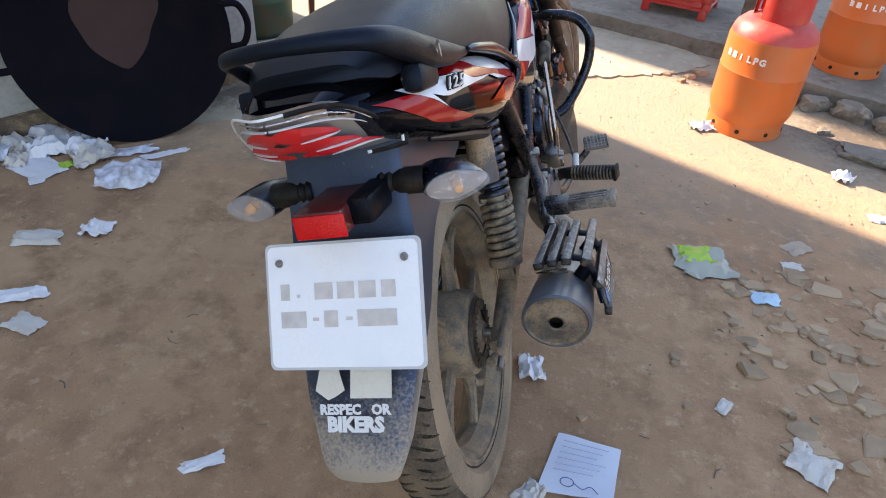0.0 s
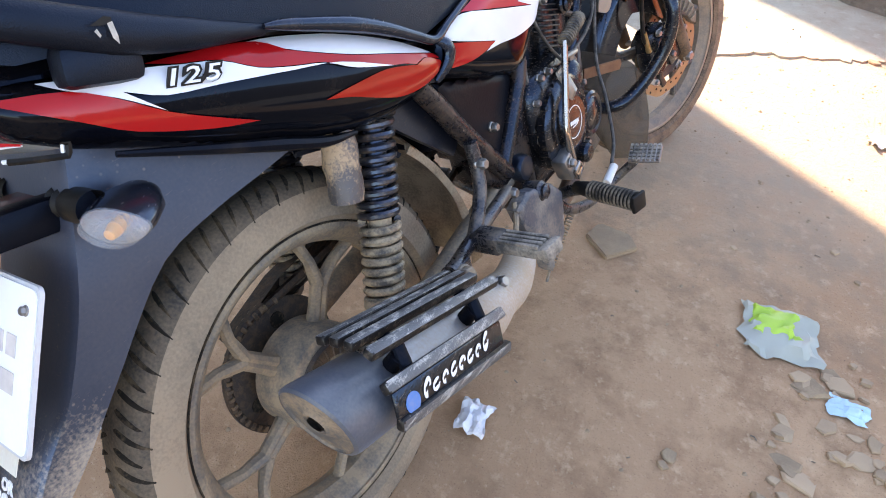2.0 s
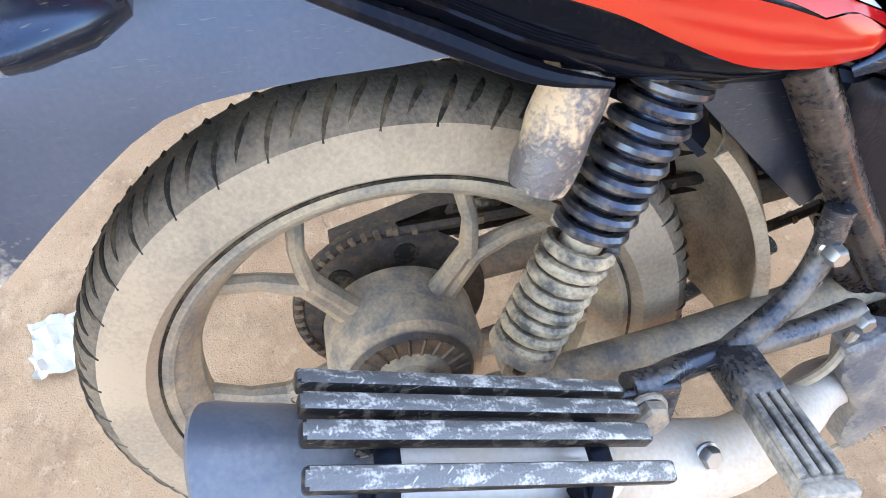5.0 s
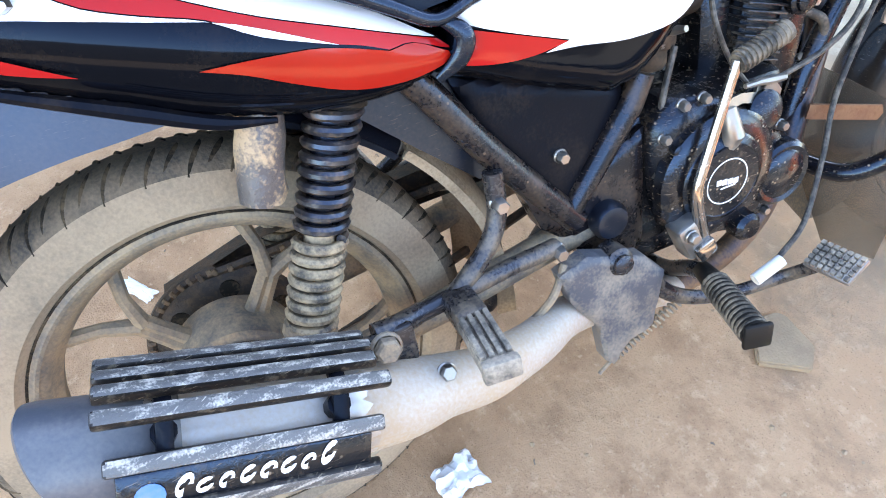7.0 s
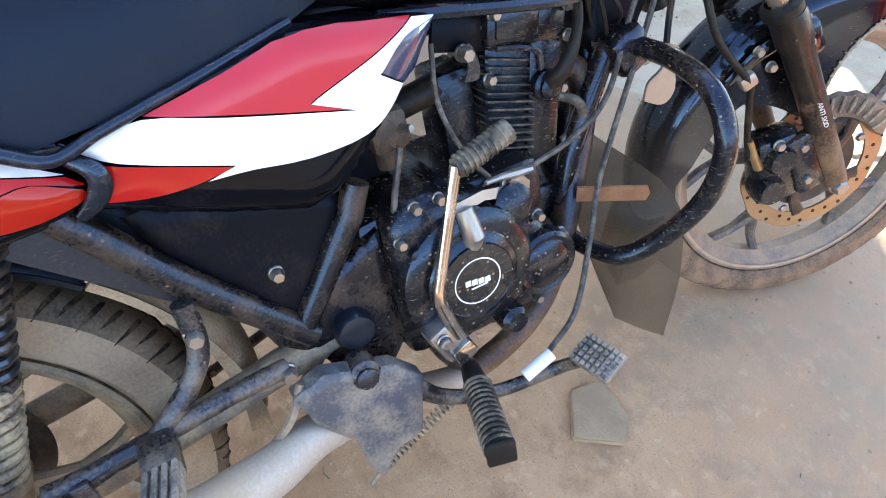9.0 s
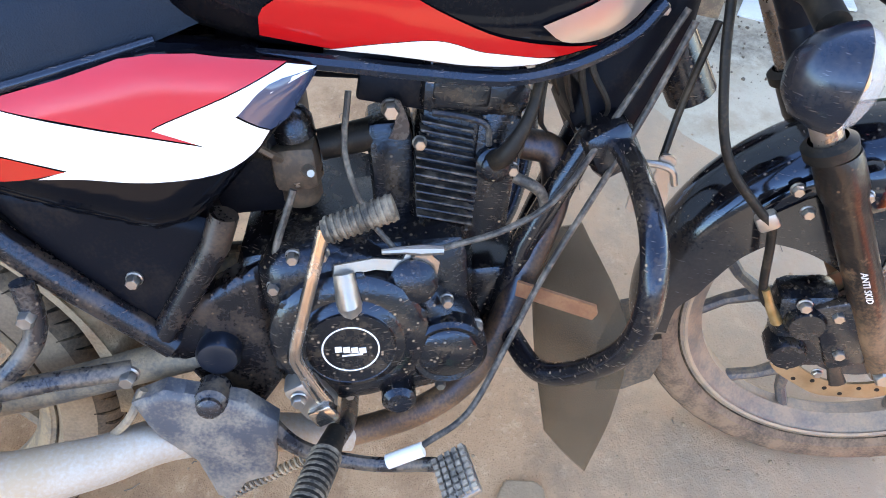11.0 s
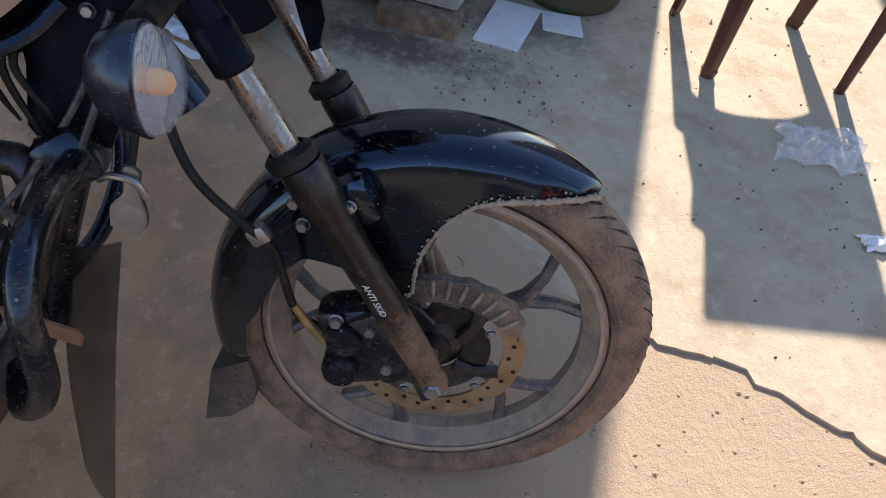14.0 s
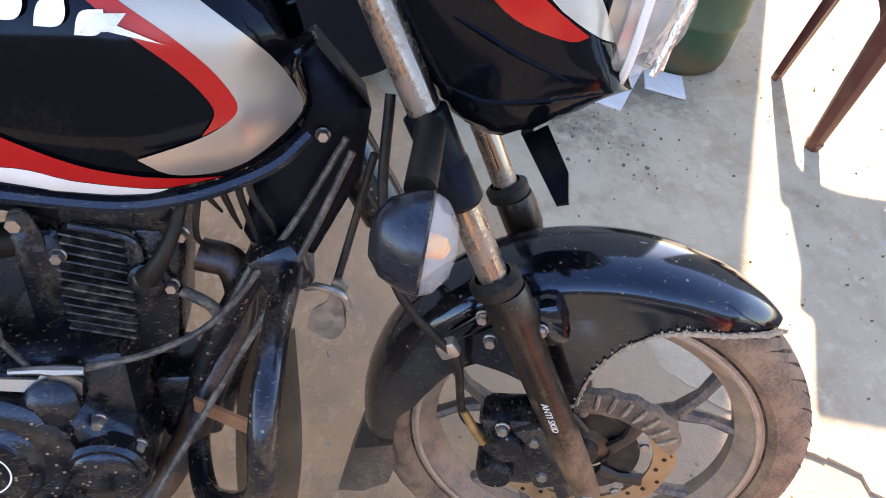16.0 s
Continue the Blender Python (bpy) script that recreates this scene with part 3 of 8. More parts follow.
front = wheel("front_wheel", "five-spoke front wheel with brown dust on its tyre", FRONT, 0.288, 0.040, 0.028, (TYRE_FRONT, GROOVE, TYRE_FRONT), RIM_FRONT, SPOKE_FRONT, 31.0, 66, 0.045, 0.0025, 1.7, 0.85)
part("hub", lathe([(0, 0.052), (0.020, 0.052), (0.024, 0.04), (0.040, 0.034), (0.048, 0.02), (0.048, -0.03), (0.02, -0.045), (0, -0.045)], seg=32), HUB_DARK, front, "dark front hub")
part("disc_centre", lathe([(0.040, 0.038), (0.070, 0.041), (0.076, 0.043), (0.074, 0.0395), (0.044, 0.034)], seg=48), HUB_DARK, front, "black disc centre")
part("axle", tube([(-0.11, 0, 0), (0.112, 0, 0)], 0.008, 12), STEEL, front)


def brake_disc():
    """A wave-edged disc with drilled holes sunk into its face."""
    bm = bmesh.new()
    n = 120
    ro, ri, x0, x1 = 0.1205, 0.092, 0.0425, 0.0465
    rings = []
    for x, rr in ((x1, ri), (x1, ro), (x0, ro), (x0, ri)):
        rings.append([bm.verts.new((x, (rr + (0.0016 * math.sin(10 * t) if rr == ro else 0)) * math.cos(t), (rr + (0.0016 * math.sin(10 * t) if rr == ro else 0)) * math.sin(t))) for t in [2 * math.pi * i / n for i in range(n)]])
    for k in range(4):
        for i in range(n):
            bm.faces.new((rings[k][i], rings[k][(i + 1) % n], rings[(k + 1) % 4][(i + 1) % n], rings[(k + 1) % 4][i]))
    return bm


disc = part("brake_disc", brake_disc(), DISC, front, "drilled brake disc with brownish gold dust")
holes = bmesh.new()
for i in range(30):
    a = 2 * math.pi * i / 30
    rr = 0.1005 + 0.006 * (i % 3)
    lathe([(0, 0.0472), (0.0032, 0.0472), (0.0036, 0.046)], (0, rr * math.cos(a), rr * math.sin(a)), (1, 0, 0), 8, holes)
part("disc_holes", holes, RUBBER, front, "dark drilled holes")
for i in range(5):
    a = radians(31 + 72 * i)
    b2 = radians(31 + 72 * i + 24)
    part("disc_carrier", tube([(0.044, 0.040 * math.cos(a), 0.040 * math.sin(a)), (0.045, 0.068 * math.cos((a + b2) / 2), 0.068 * math.sin((a + b2) / 2)), (0.045, 0.094 * math.cos(b2), 0.094 * math.sin(b2))], [0.011, 0.009, 0.012], 8, flat=0.5), HUB_DARK, front)
    part("disc_bolt", bolt((0.048, 0.083 * math.cos(a), 0.083 * math.sin(a)), r=0.0065, h=0.006), STEEL, front)

# Front fork, in the steered frame
def fork_point(s, x):
    """A point on the fork's centre line, s metres above the axle."""
    return Vector((x, -0.0 - s * 0.497, s * 0.868))


def fork_leg(x, label):
    leg = part("fork_leg", lathe([(0, -0.014), (0.012, -0.014), (0.0165, -0.006), (0.018, 0.02), (0.0195, 0.06), (0.0205, 0.20), (0.0215, 0.27), (0.025, 0.285), (0.025, 0.322), (0.0235, 0.330), (0.0, 0.330)], fork_point(0, x) + Vector((0, 0.006, -0.002)), (0, -0.497, 0.868), 28), FORK_PAINT, bike, label, FRONT)
    part("stanchion", tube([fork_point(0.31, x), fork_point(0.80, x)], 0.0155, 20), STANCHION, leg, "chrome fork tube with brown reflections put into its colour")
    part("dust_seal", lathe([(0.017, 0.326), (0.0265, 0.328), (0.027, 0.340), (0.019, 0.346)], fork_point(0, x), (0, -0.497, 0.868), 24), RUBBER, leg)
    return leg


legR = fork_leg(0.100, "black lower fork leg with chrome tube")
fork_leg(-0.092, "black lower fork leg with chrome tube")
part("axle_bolt", bolt((0.106, 0.004, -0.003), r=0.012, h=0.014), STEEL, legR)
skid = basis(fork_point(0.155, 0.100) + Vector((0.0208, 0.004, 0)), (0, 0.497, -0.868), (0, 0.868, 0.497))
part("fork_lettering", lettering("ANTI SKID", 0.0102, skid @ Matrix(((1, 0.25, 0, 0), (0, 1, 0, 0), (0, 0, 1, 0), (0, 0, 0, 1)))), PLATE_BAR, legR, "white lettering ANTI SKID")
part("lower_yoke", box((0.235, 0.055, 0.032), fork_point(0.670, 0) + Vector((0, 0.01, 0)), 0.010, Matrix.Rotation(radians(-29.8), 4, "X")), FRAME, bike, "", FRONT)
part("upper_yoke", box((0.235, 0.06, 0.03), fork_point(0.790, 0) + Vector((0, 0.01, 0)), 0.010, Matrix.Rotation(radians(-29.8), 4, "X")), FRAME, bike, "", FRONT)
part("fork_reflector_cover", lathe([(0.0175, 0.0), (0.021, 0.004), (0.021, 0.045), (0.0175, 0.05)], fork_point(0.43, 0.1), (0, -0.497, 0.868), 24), PLASTIC, bike, "", FRONT)

# Brake caliper on the right leg, with its hose
cal = part("brake_caliper", box((0.055, 0.075, 0.125), (0.075, -0.098, 0.035), 0.018, Matrix.Rotation(radians(14), 4, "X")), ENGINE, bike, "dusty black brake caliper", FRONT)
part("piston_cap", lathe([(0, 0.03), (0.020, 0.03), (0.024, 0.022), (0.024, -0.01)], (0.085, -0.108, 0.058), (1, 0, 0), 20), ENGINE, cal)
part("piston_cap", lathe([(0, 0.03), (0.020, 0.03), (0.024, 0.022), (0.024, -0.01)], (0.085, -0.112, 0.005), (1, 0, 0), 20), ENGINE, cal)
part("caliper_arm", box((0.02, 0.05, 0.11), (0.098, -0.062, 0.045), 0.008, Matrix.Rotation(radians(29), 4, "X")), FRAME, cal)
for y, z in ((-0.078, 0.077), (-0.055, 0.018), (-0.118, 0.085)):
    part("caliper_bolt", bolt((0.104, y, z), r=0.0075, h=0.009), STEEL, cal)
part("brake_hose", tube(smooth_path([(0.09, -0.13, 0.055), (0.10, -0.165, 0.085), (0.105, -0.185, 0.17), (0.115, -0.20, 0.20), (0.118, -0.262, 0.27), (0.10, -0.29, 0.36), (0.06, -0.30, 0.45)], 8), 0.0052, 10), RUBBER, bike, "black rubber brake hose", FRONT)
part("hose_clip", box((0.016, 0.024, 0.022), (0.112, -0.20, 0.20), 0.005, Matrix.Rotation(radians(35), 4, "X")), STEEL, bike, "", FRONT)
part("hose_banjo", tube([(0.095, -0.135, 0.045), (0.10, -0.152, 0.07), (0.104, -0.168, 0.10)], [0.008, 0.006, 0.005], 10), mat("brass_fitting", (0.30, 0.20, 0.08), 0.4, metal=0.8, dust=0.4, scale=60), bike, "brass hose end", FRONT)


CAKED_RIB = mat("caked_rib", (0.16, 0.115, 0.075), 0.95, dust=0.6, edge=0.5, scale=80, bump=0.8, dust_color=(0.38, 0.28, 0.19))


def fender_shell(a0, a1, r0, width_of, edge_of, steps=44, around=14, thick=0.0025):
    """A mudguard round a wheel: outer radius r0, half width and skirt radius given by angle."""
    bm = bmesh.new()
    layers = []
    for off in (0.0, -thick):
        rows = []
        for i in range(steps + 1):
            a = a0 + (a1 - a0) * i / steps
            w, re = width_of(a), edge_of(a)
            ra = radians(a)
            row = []
            for j in range(around + 1):
                s = -1 + 2 * j / around
                lim = abs(s)
                if lim < 0.6:
                    q = lim / 0.6
                    x, rr = w * math.sin(q * math.pi / 2), r0(a) - (0.035) * (1 - math.cos(q * math.pi / 2))
                else:
                    q = (lim - 0.6) / 0.4
                    x, rr = w * (1 + 0.04 * q), (r0(a) - 0.035) * (1 - q) + re * q
                x = math.copysign(x + (off if lim > 0.5 else 0), s)
                rr += off if lim <= 0.5 else 0
                row.append(bm.verts.new((x, rr * math.cos(ra), rr * math.sin(ra))))
            rows.append(row)
        layers.append(rows)
    for rows in layers:
        for i in range(steps):
            for j in range(around):
                bm.faces.new((rows[i][j], rows[i + 1][j], rows[i + 1][j + 1], rows[i][j + 1]))
    A, B = layers
    for i in range(steps):
        for j in (0, around):
            bm.faces.new((A[i][j], A[i + 1][j], B[i + 1][j], B[i][j]))
    for i in (0, steps):
        for j in range(around):
            bm.faces.new((A[i][j], A[i][j + 1], B[i][j + 1], B[i][j]))
    return bm


ff_r = lambda a: lerp(a, [50, 58, 70, 90, 120, 150, 180, 190], [0.298, 0.305, 0.308, 0.310, 0.311, 0.307, 0.301, 0.300])
ff_w = lambda a: lerp(a, [54, 60, 70, 85, 120, 170, 190], [0.012, 0.035, 0.050, 0.058, 0.062, 0.060, 0.052])
ff_e = lambda a: lerp(a, [54, 58, 66, 75, 84, 92, 100, 108, 115, 124, 132, 140, 150, 160, 170, 178, 190], [0.298, 0.290, 0.268, 0.252, 0.236, 0.205, 0.165, 0.112, 0.105, 0.130, 0.175, 0.215, 0.222, 0.224, 0.230, 0.246, 0.25])
fender = part("front_fender", fender_shell(56, 190, ff_r, ff_w, ff_e, 72, 20), FENDER_PAINT, bike, "glossy black front fender with dried mud on its edge", FRONT)
stiff = bmesh.new()
rnd = random.Random(6)
for side in (-1, 1):
    edge_line = [Vector((side * (ff_w(a) * 1.04 + 0.001), ff_e(a) * math.cos(radians(a)), ff_e(a) * math.sin(radians(a)))) for a in np.arange(55, 112, 0.7)]
    tube(edge_line, [rnd.uniform(0.0020, 0.0042) * (1.2 if k < 40 else 0.8) for k in range(len(edge_line))], 5, stiff)
    for p in edge_line:
        for k in range(2):
            c = p + Vector((side * 0.0015, rnd.gauss(0, 0.002), abs(rnd.gauss(0, 0.0045))))
            got = bmesh.ops.create_icosphere(stiff, subdivisions=1, radius=rnd.uniform(0.0007, 0.0019))
            for v in got["verts"]:
                v.co += c
part("mud_edge", stiff, mat("dried_mud", (0.26, 0.195, 0.14), 0.95, dust=0.45, scale=200, bump=0.9, dust_color=(0.550, 0.427, 0.289)), fender, "dried mud along the fender's edge")
part("fender_stay", tube([(0.066, -0.10, 0.225), (0.075, -0.125, 0.245), (0.068, -0.16, 0.215), (0.064, -0.195, 0.175)], [0.012, 0.016, 0.014, 0.010], 8, flat=0.4), FENDER_PAINT, fender)
part("stay_boss", box((0.035, 0.05, 0.06), (0.075, -0.105, 0.235), 0.012, Matrix.Rotation(radians(29), 4, "X")), FENDER_PAINT, fender)
for y, z in ((-0.108, 0.237), (-0.157, 0.208), (-0.17, 0.225)):
    part("fender_bolt", bolt((0.094 if y > -0.16 else 0.078, y, z), r=0.0068, h=0.009), STEEL, fender)
flap_poly = [(-0.248, -0.06), (-0.300, -0.085), (-0.318, -0.19), (-0.28, -0.178), (-0.245, -0.145), (-0.238, -0.10)]
part("mud_flap", panel(flap_poly, lambda y, z: 0.05, 0.10, 0.02), MUD_FLAP, fender, "muddy rubber flap")
cover_bm = bmesh.new()
rows_out = []
for k in range(31):
    a = 22 + 88 * k / 30
    r_in, r_out = lerp(a, [22, 32, 60, 110], [0.112, 0.098, 0.090, 0.086]), lerp(a, [22, 30, 45, 75, 110], [0.116, 0.128, 0.135, 0.132, 0.126]) + 0.0016 * math.sin(a * 1.7)
    ca, sa = math.cos(radians(a)), math.sin(radians(a))
    rows_out.append([cover_bm.verts.new((x, r * ca, r * sa)) for x, r in ((0.050, r_in), (0.058, r_in + 0.004), (0.059, (r_in + r_out) / 2), (0.057, r_out - 0.004), (0.049, r_out), (0.046, (r_in + r_out) / 2))])
for a, b in zip(rows_out, rows_out[1:]):
    for q in range(6):
        cover_bm.faces.new((a[q], a[(q + 1) % 6], b[(q + 1) % 6], b[q]))
cover_bm.faces.new(rows_out[0])
cover_bm.faces.new(rows_out[-1])
guard = part("disc_guard", cover_bm, MUD_FLAP, fender, "dust-caked disc cover")
for k in range(7):
    a = radians(38 + 9.5 * k)
    part("cover_rib", tube([(0.0595, 0.100 * math.cos(a), 0.100 * math.sin(a)), (0.061, 0.112 * math.cos(a), 0.112 * math.sin(a)), (0.0595, 0.126 * math.cos(a), 0.126 * math.sin(a))], [0.0022, 0.0032, 0.0022], 6), CAKED_RIB, guard, "mud-caked rib")

# Front indicator on the right, and its stalk
IO, IA = Vector((0.232, -0.240, 0.412)), Vector((-0.05, 0.98, -0.02))


def indicator_piece(name, prof, o, ax, material, parent, label="", m=None, sx=1.0, sz=1.30):
    """A turned piece of an indicator, drawn out sideways."""
    bm = lathe(prof, o, ax, 28)
    for v in bm.verts:
        v.co.x = o[0] + (v.co.x - o[0]) * sx
        v.co.z = o[2] + (v.co.z - o[2]) * sz
    return part(name, bm, material, parent, label, m)


ind = indicator_piece("front_indicator", [(0, -0.036), (0.014, -0.034), (0.025, -0.024), (0.032, -0.006), (0.034, 0.006), (0.032, 0.008), (0, 0.008)], IO, IA, GLOSS_PLASTIC, bike, "black turn indicator with clear lens", FRONT)
indicator_piece("indicator_lens", [(0.0325, 0.008), (0.029, 0.018), (0.017, 0.028), (0, 0.031)], IO, IA, CLEAR_LENS, ind, "clear lens")
part("bulb", lathe([(0, 0.026), (0.008, 0.022), (0.010, 0.014), (0.010, 0.008), (0, 0.008)], IO, IA, 16), ORANGE_LENS, ind, "orange bulb")
indicator_piece("reflector", [(0.0, 0.0085), (0.031, 0.0085)], IO, IA, REFLECT_SILVER, ind)
part("indicator_stalk", tube(smooth_path([(0.105, -0.255, 0.448), (0.150, -0.250, 0.450), (0.205, -0.246, 0.442)], 5), [0.015, 0.013, 0.013], 14), RUBBER, ind)
part("stalk_clamp", lathe([(0.0165, -0.03), (0.0195, -0.032), (0.0205, 0.022), (0.0165, 0.024)], fork_point(0.505, 0.1), (0, -0.497, 0.868), 24), PLASTIC, ind)

# Cowl and headlight
C_OUT = [(-0.345, 0.56), (-0.305, 0.525), (-0.273, 0.486), (-0.262, 0.473), (-0.244, 0.456), (-0.227, 0.446), (-0.196, 0.441), (-0.168, 0.453), (-0.142, 0.469), (-0.117, 0.488), (-0.092, 0.503), (-0.106, 0.521), (-0.123, 0.549), (-0.140, 0.585), (-0.170, 0.68), (-0.215, 0.76), (-0.30, 0.78), (-0.36, 0.70)]
cowl_base = lambda y, z: lerp(y, [-0.36, -0.28, -0.2, -0.1], [0.088, 0.100, 0.110, 0.100]) + 0.10 * max(0, min(0.10, z - 0.47)) - 0.05 * abs(z - 0.482 - 0.03 * math.sin(12 * y))
cowl_surf = pillow(C_OUT, cowl_base, 0.04, 0.026)
cowl = part("headlight_cowl", panel(C_OUT, cowl_surf, 0.09, 0.012, 2), BLACK_PAINT, bike, "black headlight cowl with red streak", FRONT)
part("cowl_stripe", decal(curved([(-0.245, 0.587), (-0.215, 0.600), (-0.184, 0.572), (-0.142, 0.547), (-0.156, 0.542), (-0.193, 0.549), (-0.220, 0.563)], (0, 1, 3), 3), cowl_surf, 0.0016), RED_PAINT, cowl, "red streak")
part("cowl_stripe", decal(curved([(-0.200, 0.606), (-0.172, 0.612), (-0.142, 0.578), (-0.118, 0.541), (-0.141, 0.550), (-0.180, 0.573)], (0, 1, 3), 3), cowl_surf, 0.0022), SILVER_PAINT, cowl, "silver streak")
for ridge_ in ([(-0.25, 0.544), (-0.222, 0.535), (-0.192, 0.524), (-0.150, 0.510)], [(-0.256, 0.487), (-0.230, 0.482), (-0.207, 0.481), (-0.160, 0.490), (-0.110, 0.503)]):
    part("cowl_crease", tube(smooth_path([(cowl_surf(y, z) - 0.0008, y, z) for y, z in ridge_], 4), [0.0012, 0.0028, 0.0028, 0.0012], 6), BLACK_PAINT, cowl)


def headlight_shell(scale, push):
    bm = bmesh.new()
    rows = []
    for i in range(7):
        u = i / 6
        k = math.cos(u * math.pi / 2) ** 0.5 if u < 1 else 0.02
        rows.append([bm.verts.new((0.098 * scale * k * math.copysign(abs(math.cos(t)) ** 0.6, math.cos(t)), -0.118 + push + 0.072 * u, 0.575 + 0.082 * scale * k * math.copysign(abs(math.sin(t)) ** 0.7, math.sin(t)))) for t in [2 * math.pi * j / 40 for j in range(40)]])
    for a, b in zip(rows, rows[1:]):
        for j in range(40):
            bm.faces.new((a[j], a[(j + 1) % 40], b[(j + 1) % 40], b[j]))
    bm.faces.new(rows[-1])
    return bm


hl = part("headlight", headlight_shell(0.88, -0.012), LAMP_INSIDE, bike, "headlight with a peeling film over its clear lens", FRONT)
part("headlight_lens", headlight_shell(1.0, 0.0), HEAD_FILM, hl, "clear lens with peeling film")
for k in range(9):
    x_ = -0.068 + 0.017 * k
    part("reflector_rib", tube([(x_, -0.078 + 0.008 * (k % 2), 0.515), (x_ * 0.9, -0.066, 0.575), (x_, -0.078 + 0.006 * (k % 3), 0.635)], 0.0035, 5), REFLECT_SILVER, hl)
part("lens_rim", tube([(0.099 * math.copysign(abs(math.cos(t)) ** 0.6, math.cos(t)), -0.105, 0.575 + 0.083 * math.copysign(abs(math.sin(t)) ** 0.7, math.sin(t))) for t in [2 * math.pi * j / 40 for j in range(40)]], 0.004, 6, closed=True), PLATE_EDGE, hl)
# small plate and bracket under the cowl
part("front_plate_bracket", box((0.055, 0.012, 0.010), (0.02, -0.168, 0.432), 0.003), PLASTIC, bike, "", FRONT)
part("front_plate", plate([(0, -0.012), (0.100, -0.006), (0.104, 0.004), (0.07, 0.014), (0, 0.014)], 0.003, basis((0.05, -0.161, 0.435), (0.093, 0.03, -0.015), (-0.25, 0.8, 0.6))), PLASTIC, bike, "small black plate under the cowl", FRONT)

# Frame
part("head_tube", tube([(0, 1.03, 0.60), (0, 0.935, 0.78)], 0.028, 16), FRAME, bike)
gusset = [(0.90, 0.55), (0.945, 0.56), (1.0, 0.66), (1.01, 0.73), (0.96, 0.79), (0.90, 0.75), (0.895, 0.66), (0.88, 0.60)]
part("frame_gusset", panel(gusset, pillow(gusset, lambda y, z: 0.040, 0.015, 0.008), 0.08, 0.012), PLASTIC, bike, "black frame plate at the steering head")
part("frame_bolt", bolt((0.044, 0.963, 0.709), r=0.0062, h=0.008), STEEL, bike)
part("down_tube", tube(smooth_path([(0.0, 0.965, 0.70), (0.0, 0.905, 0.56), (0.0, 0.85, 0.43), (0.0, 0.82, 0.33)], 6), 0.024, 14), FRAME, bike)
part("down_tube_brace", tube([(0.05, 0.90, 0.585), (0.052, 0.83, 0.455), (0.05, 0.80, 0.34)], 0.015, 12), FRAME, bike)
part("backbone", tube(smooth_path([(0, 0.95, 0.74), (0, 0.80, 0.72), (0, 0.55, 0.66), (0, 0.42, 0.50)], 6), 0.026, 14), FRAME, bike)
for s in (1, -1):
    part("frame_tube", tube(smooth_path([(0.115 * s, 0.20, 0.70), (0.118 * s, 0.262, 0.632), (0.118 * s, 0.335, 0.525), (0.112 * s, 0.43, 0.405)], 6), 0.016, 12, flat=1.0), FRAME_TUBE, bike)
    part("frame_tube", tube([(0.118 * s, 0.52, 0.565), (0.118 * s, 0.505, 0.532), (0.112 * s, 0.42, 0.415)], 0.0145, 12), FRAME_TUBE, bike)
    part("seat_rail", tube(smooth_path([(0.09 * s, 0.52, 0.68), (0.10 * s, 0.25, 0.69), (0.09 * s, 0.0, 0.75), (0.07 * s, -0.15, 0.79)], 5), 0.014, 10), FRAME, bike)
side_plate = [(0.30, 0.62), (0.50, 0.555), (0.505, 0.525), (0.43, 0.42), (0.405, 0.435), (0.33, 0.545)]
cover = part("frame_cover", panel(side_plate, pillow(side_plate, lambda y, z: 0.112, 0.01, 0.006), 0.05, 0.010), PLASTIC, bike, "matt black side panel below the seat")
part("cover_screw", bolt((0.112, 0.415, 0.497), r=0.0072, h=0.012), STEEL, cover)
pivot_plate = [(0.37, 0.455), (0.43, 0.435), (0.465, 0.455), (0.535, 0.49), (0.535, 0.33), (0.50, 0.285), (0.455, 0.31), (0.43, 0.365), (0.39, 0.40)]
pp = part("pivot_plate", panel(pivot_plate, pillow(pivot_plate, lambda y, z: 0.105, 0.010, 0.005), 0.03, 0.010), FRAME_TUBE, bike, "dusty black swingarm pivot plate")
part("pivot_plug", lathe([(0.024, 0.0), (0.025, 0.018), (0.021, 0.025), (0.012, 0.027), (0, 0.024)], (0.100, 0.475, 0.388), (1, 0, 0), 24), PLASTIC_DUSTY, pp)
for s in (1, -1):
    part("swingarm", tube([(0.085 * s, 0.47, 0.375), (0.088 * s, 0.25, 0.335), (0.088 * s, 0.02, 0.302), (0.088 * s, -0.035, 0.298)], [0.022, 0.02, 0.018, 0.016], 12), DUST_METAL, bike, "dusty swingarm")
part("swingarm_end", box((0.012, 0.10, 0.045), (0.096, -0.012, 0.300), 0.006), DUST_METAL, bike)
part("chain_adjuster", tube([(0.096, -0.05, 0.298), (0.096, -0.085, 0.294)], 0.006, 8), STEEL, bike)
ring = [Vector((-0.062, 0.104 * math.cos(radians(a)), 0.302 + 0.104 * math.sin(radians(a)))) for a in range(75, 290, 9)]
ring = ring + [Vector((-0.062, 0.48, 0.335)), Vector((-0.062, 0.52, 0.375)), Vector((-0.062, 0.48, 0.415))]
loop_ = smooth_path(ring, 5, True)
part("drive_chain", tube(loop_, 0.0075, 6, closed=True, flat=0.9), SPROCKET, bike, "greasy dusty drive chain")
rollers, run = bmesh.new(), 0.0
for p, q in zip(loop_, loop_[1:] + loop_[:1]):
    run += (q - p).length
    if run > 0.0127:
        run = 0.0
        d = (q - p).normalized()
        box((0.016, 0.0070, 0.010), bevel=0.002, m=basis(p, (1, 0, 0), d), bm=rollers)
tagged(part("chain_run", rollers, CHAIN, bike, "dusty links of the drive chain"), kind="stuff")
case_poly = [(-0.06, 0.392), (0.05, 0.425), (0.30, 0.445), (0.46, 0.45), (0.46, 0.40), (0.30, 0.395), (0.06, 0.385), (-0.05, 0.36)]
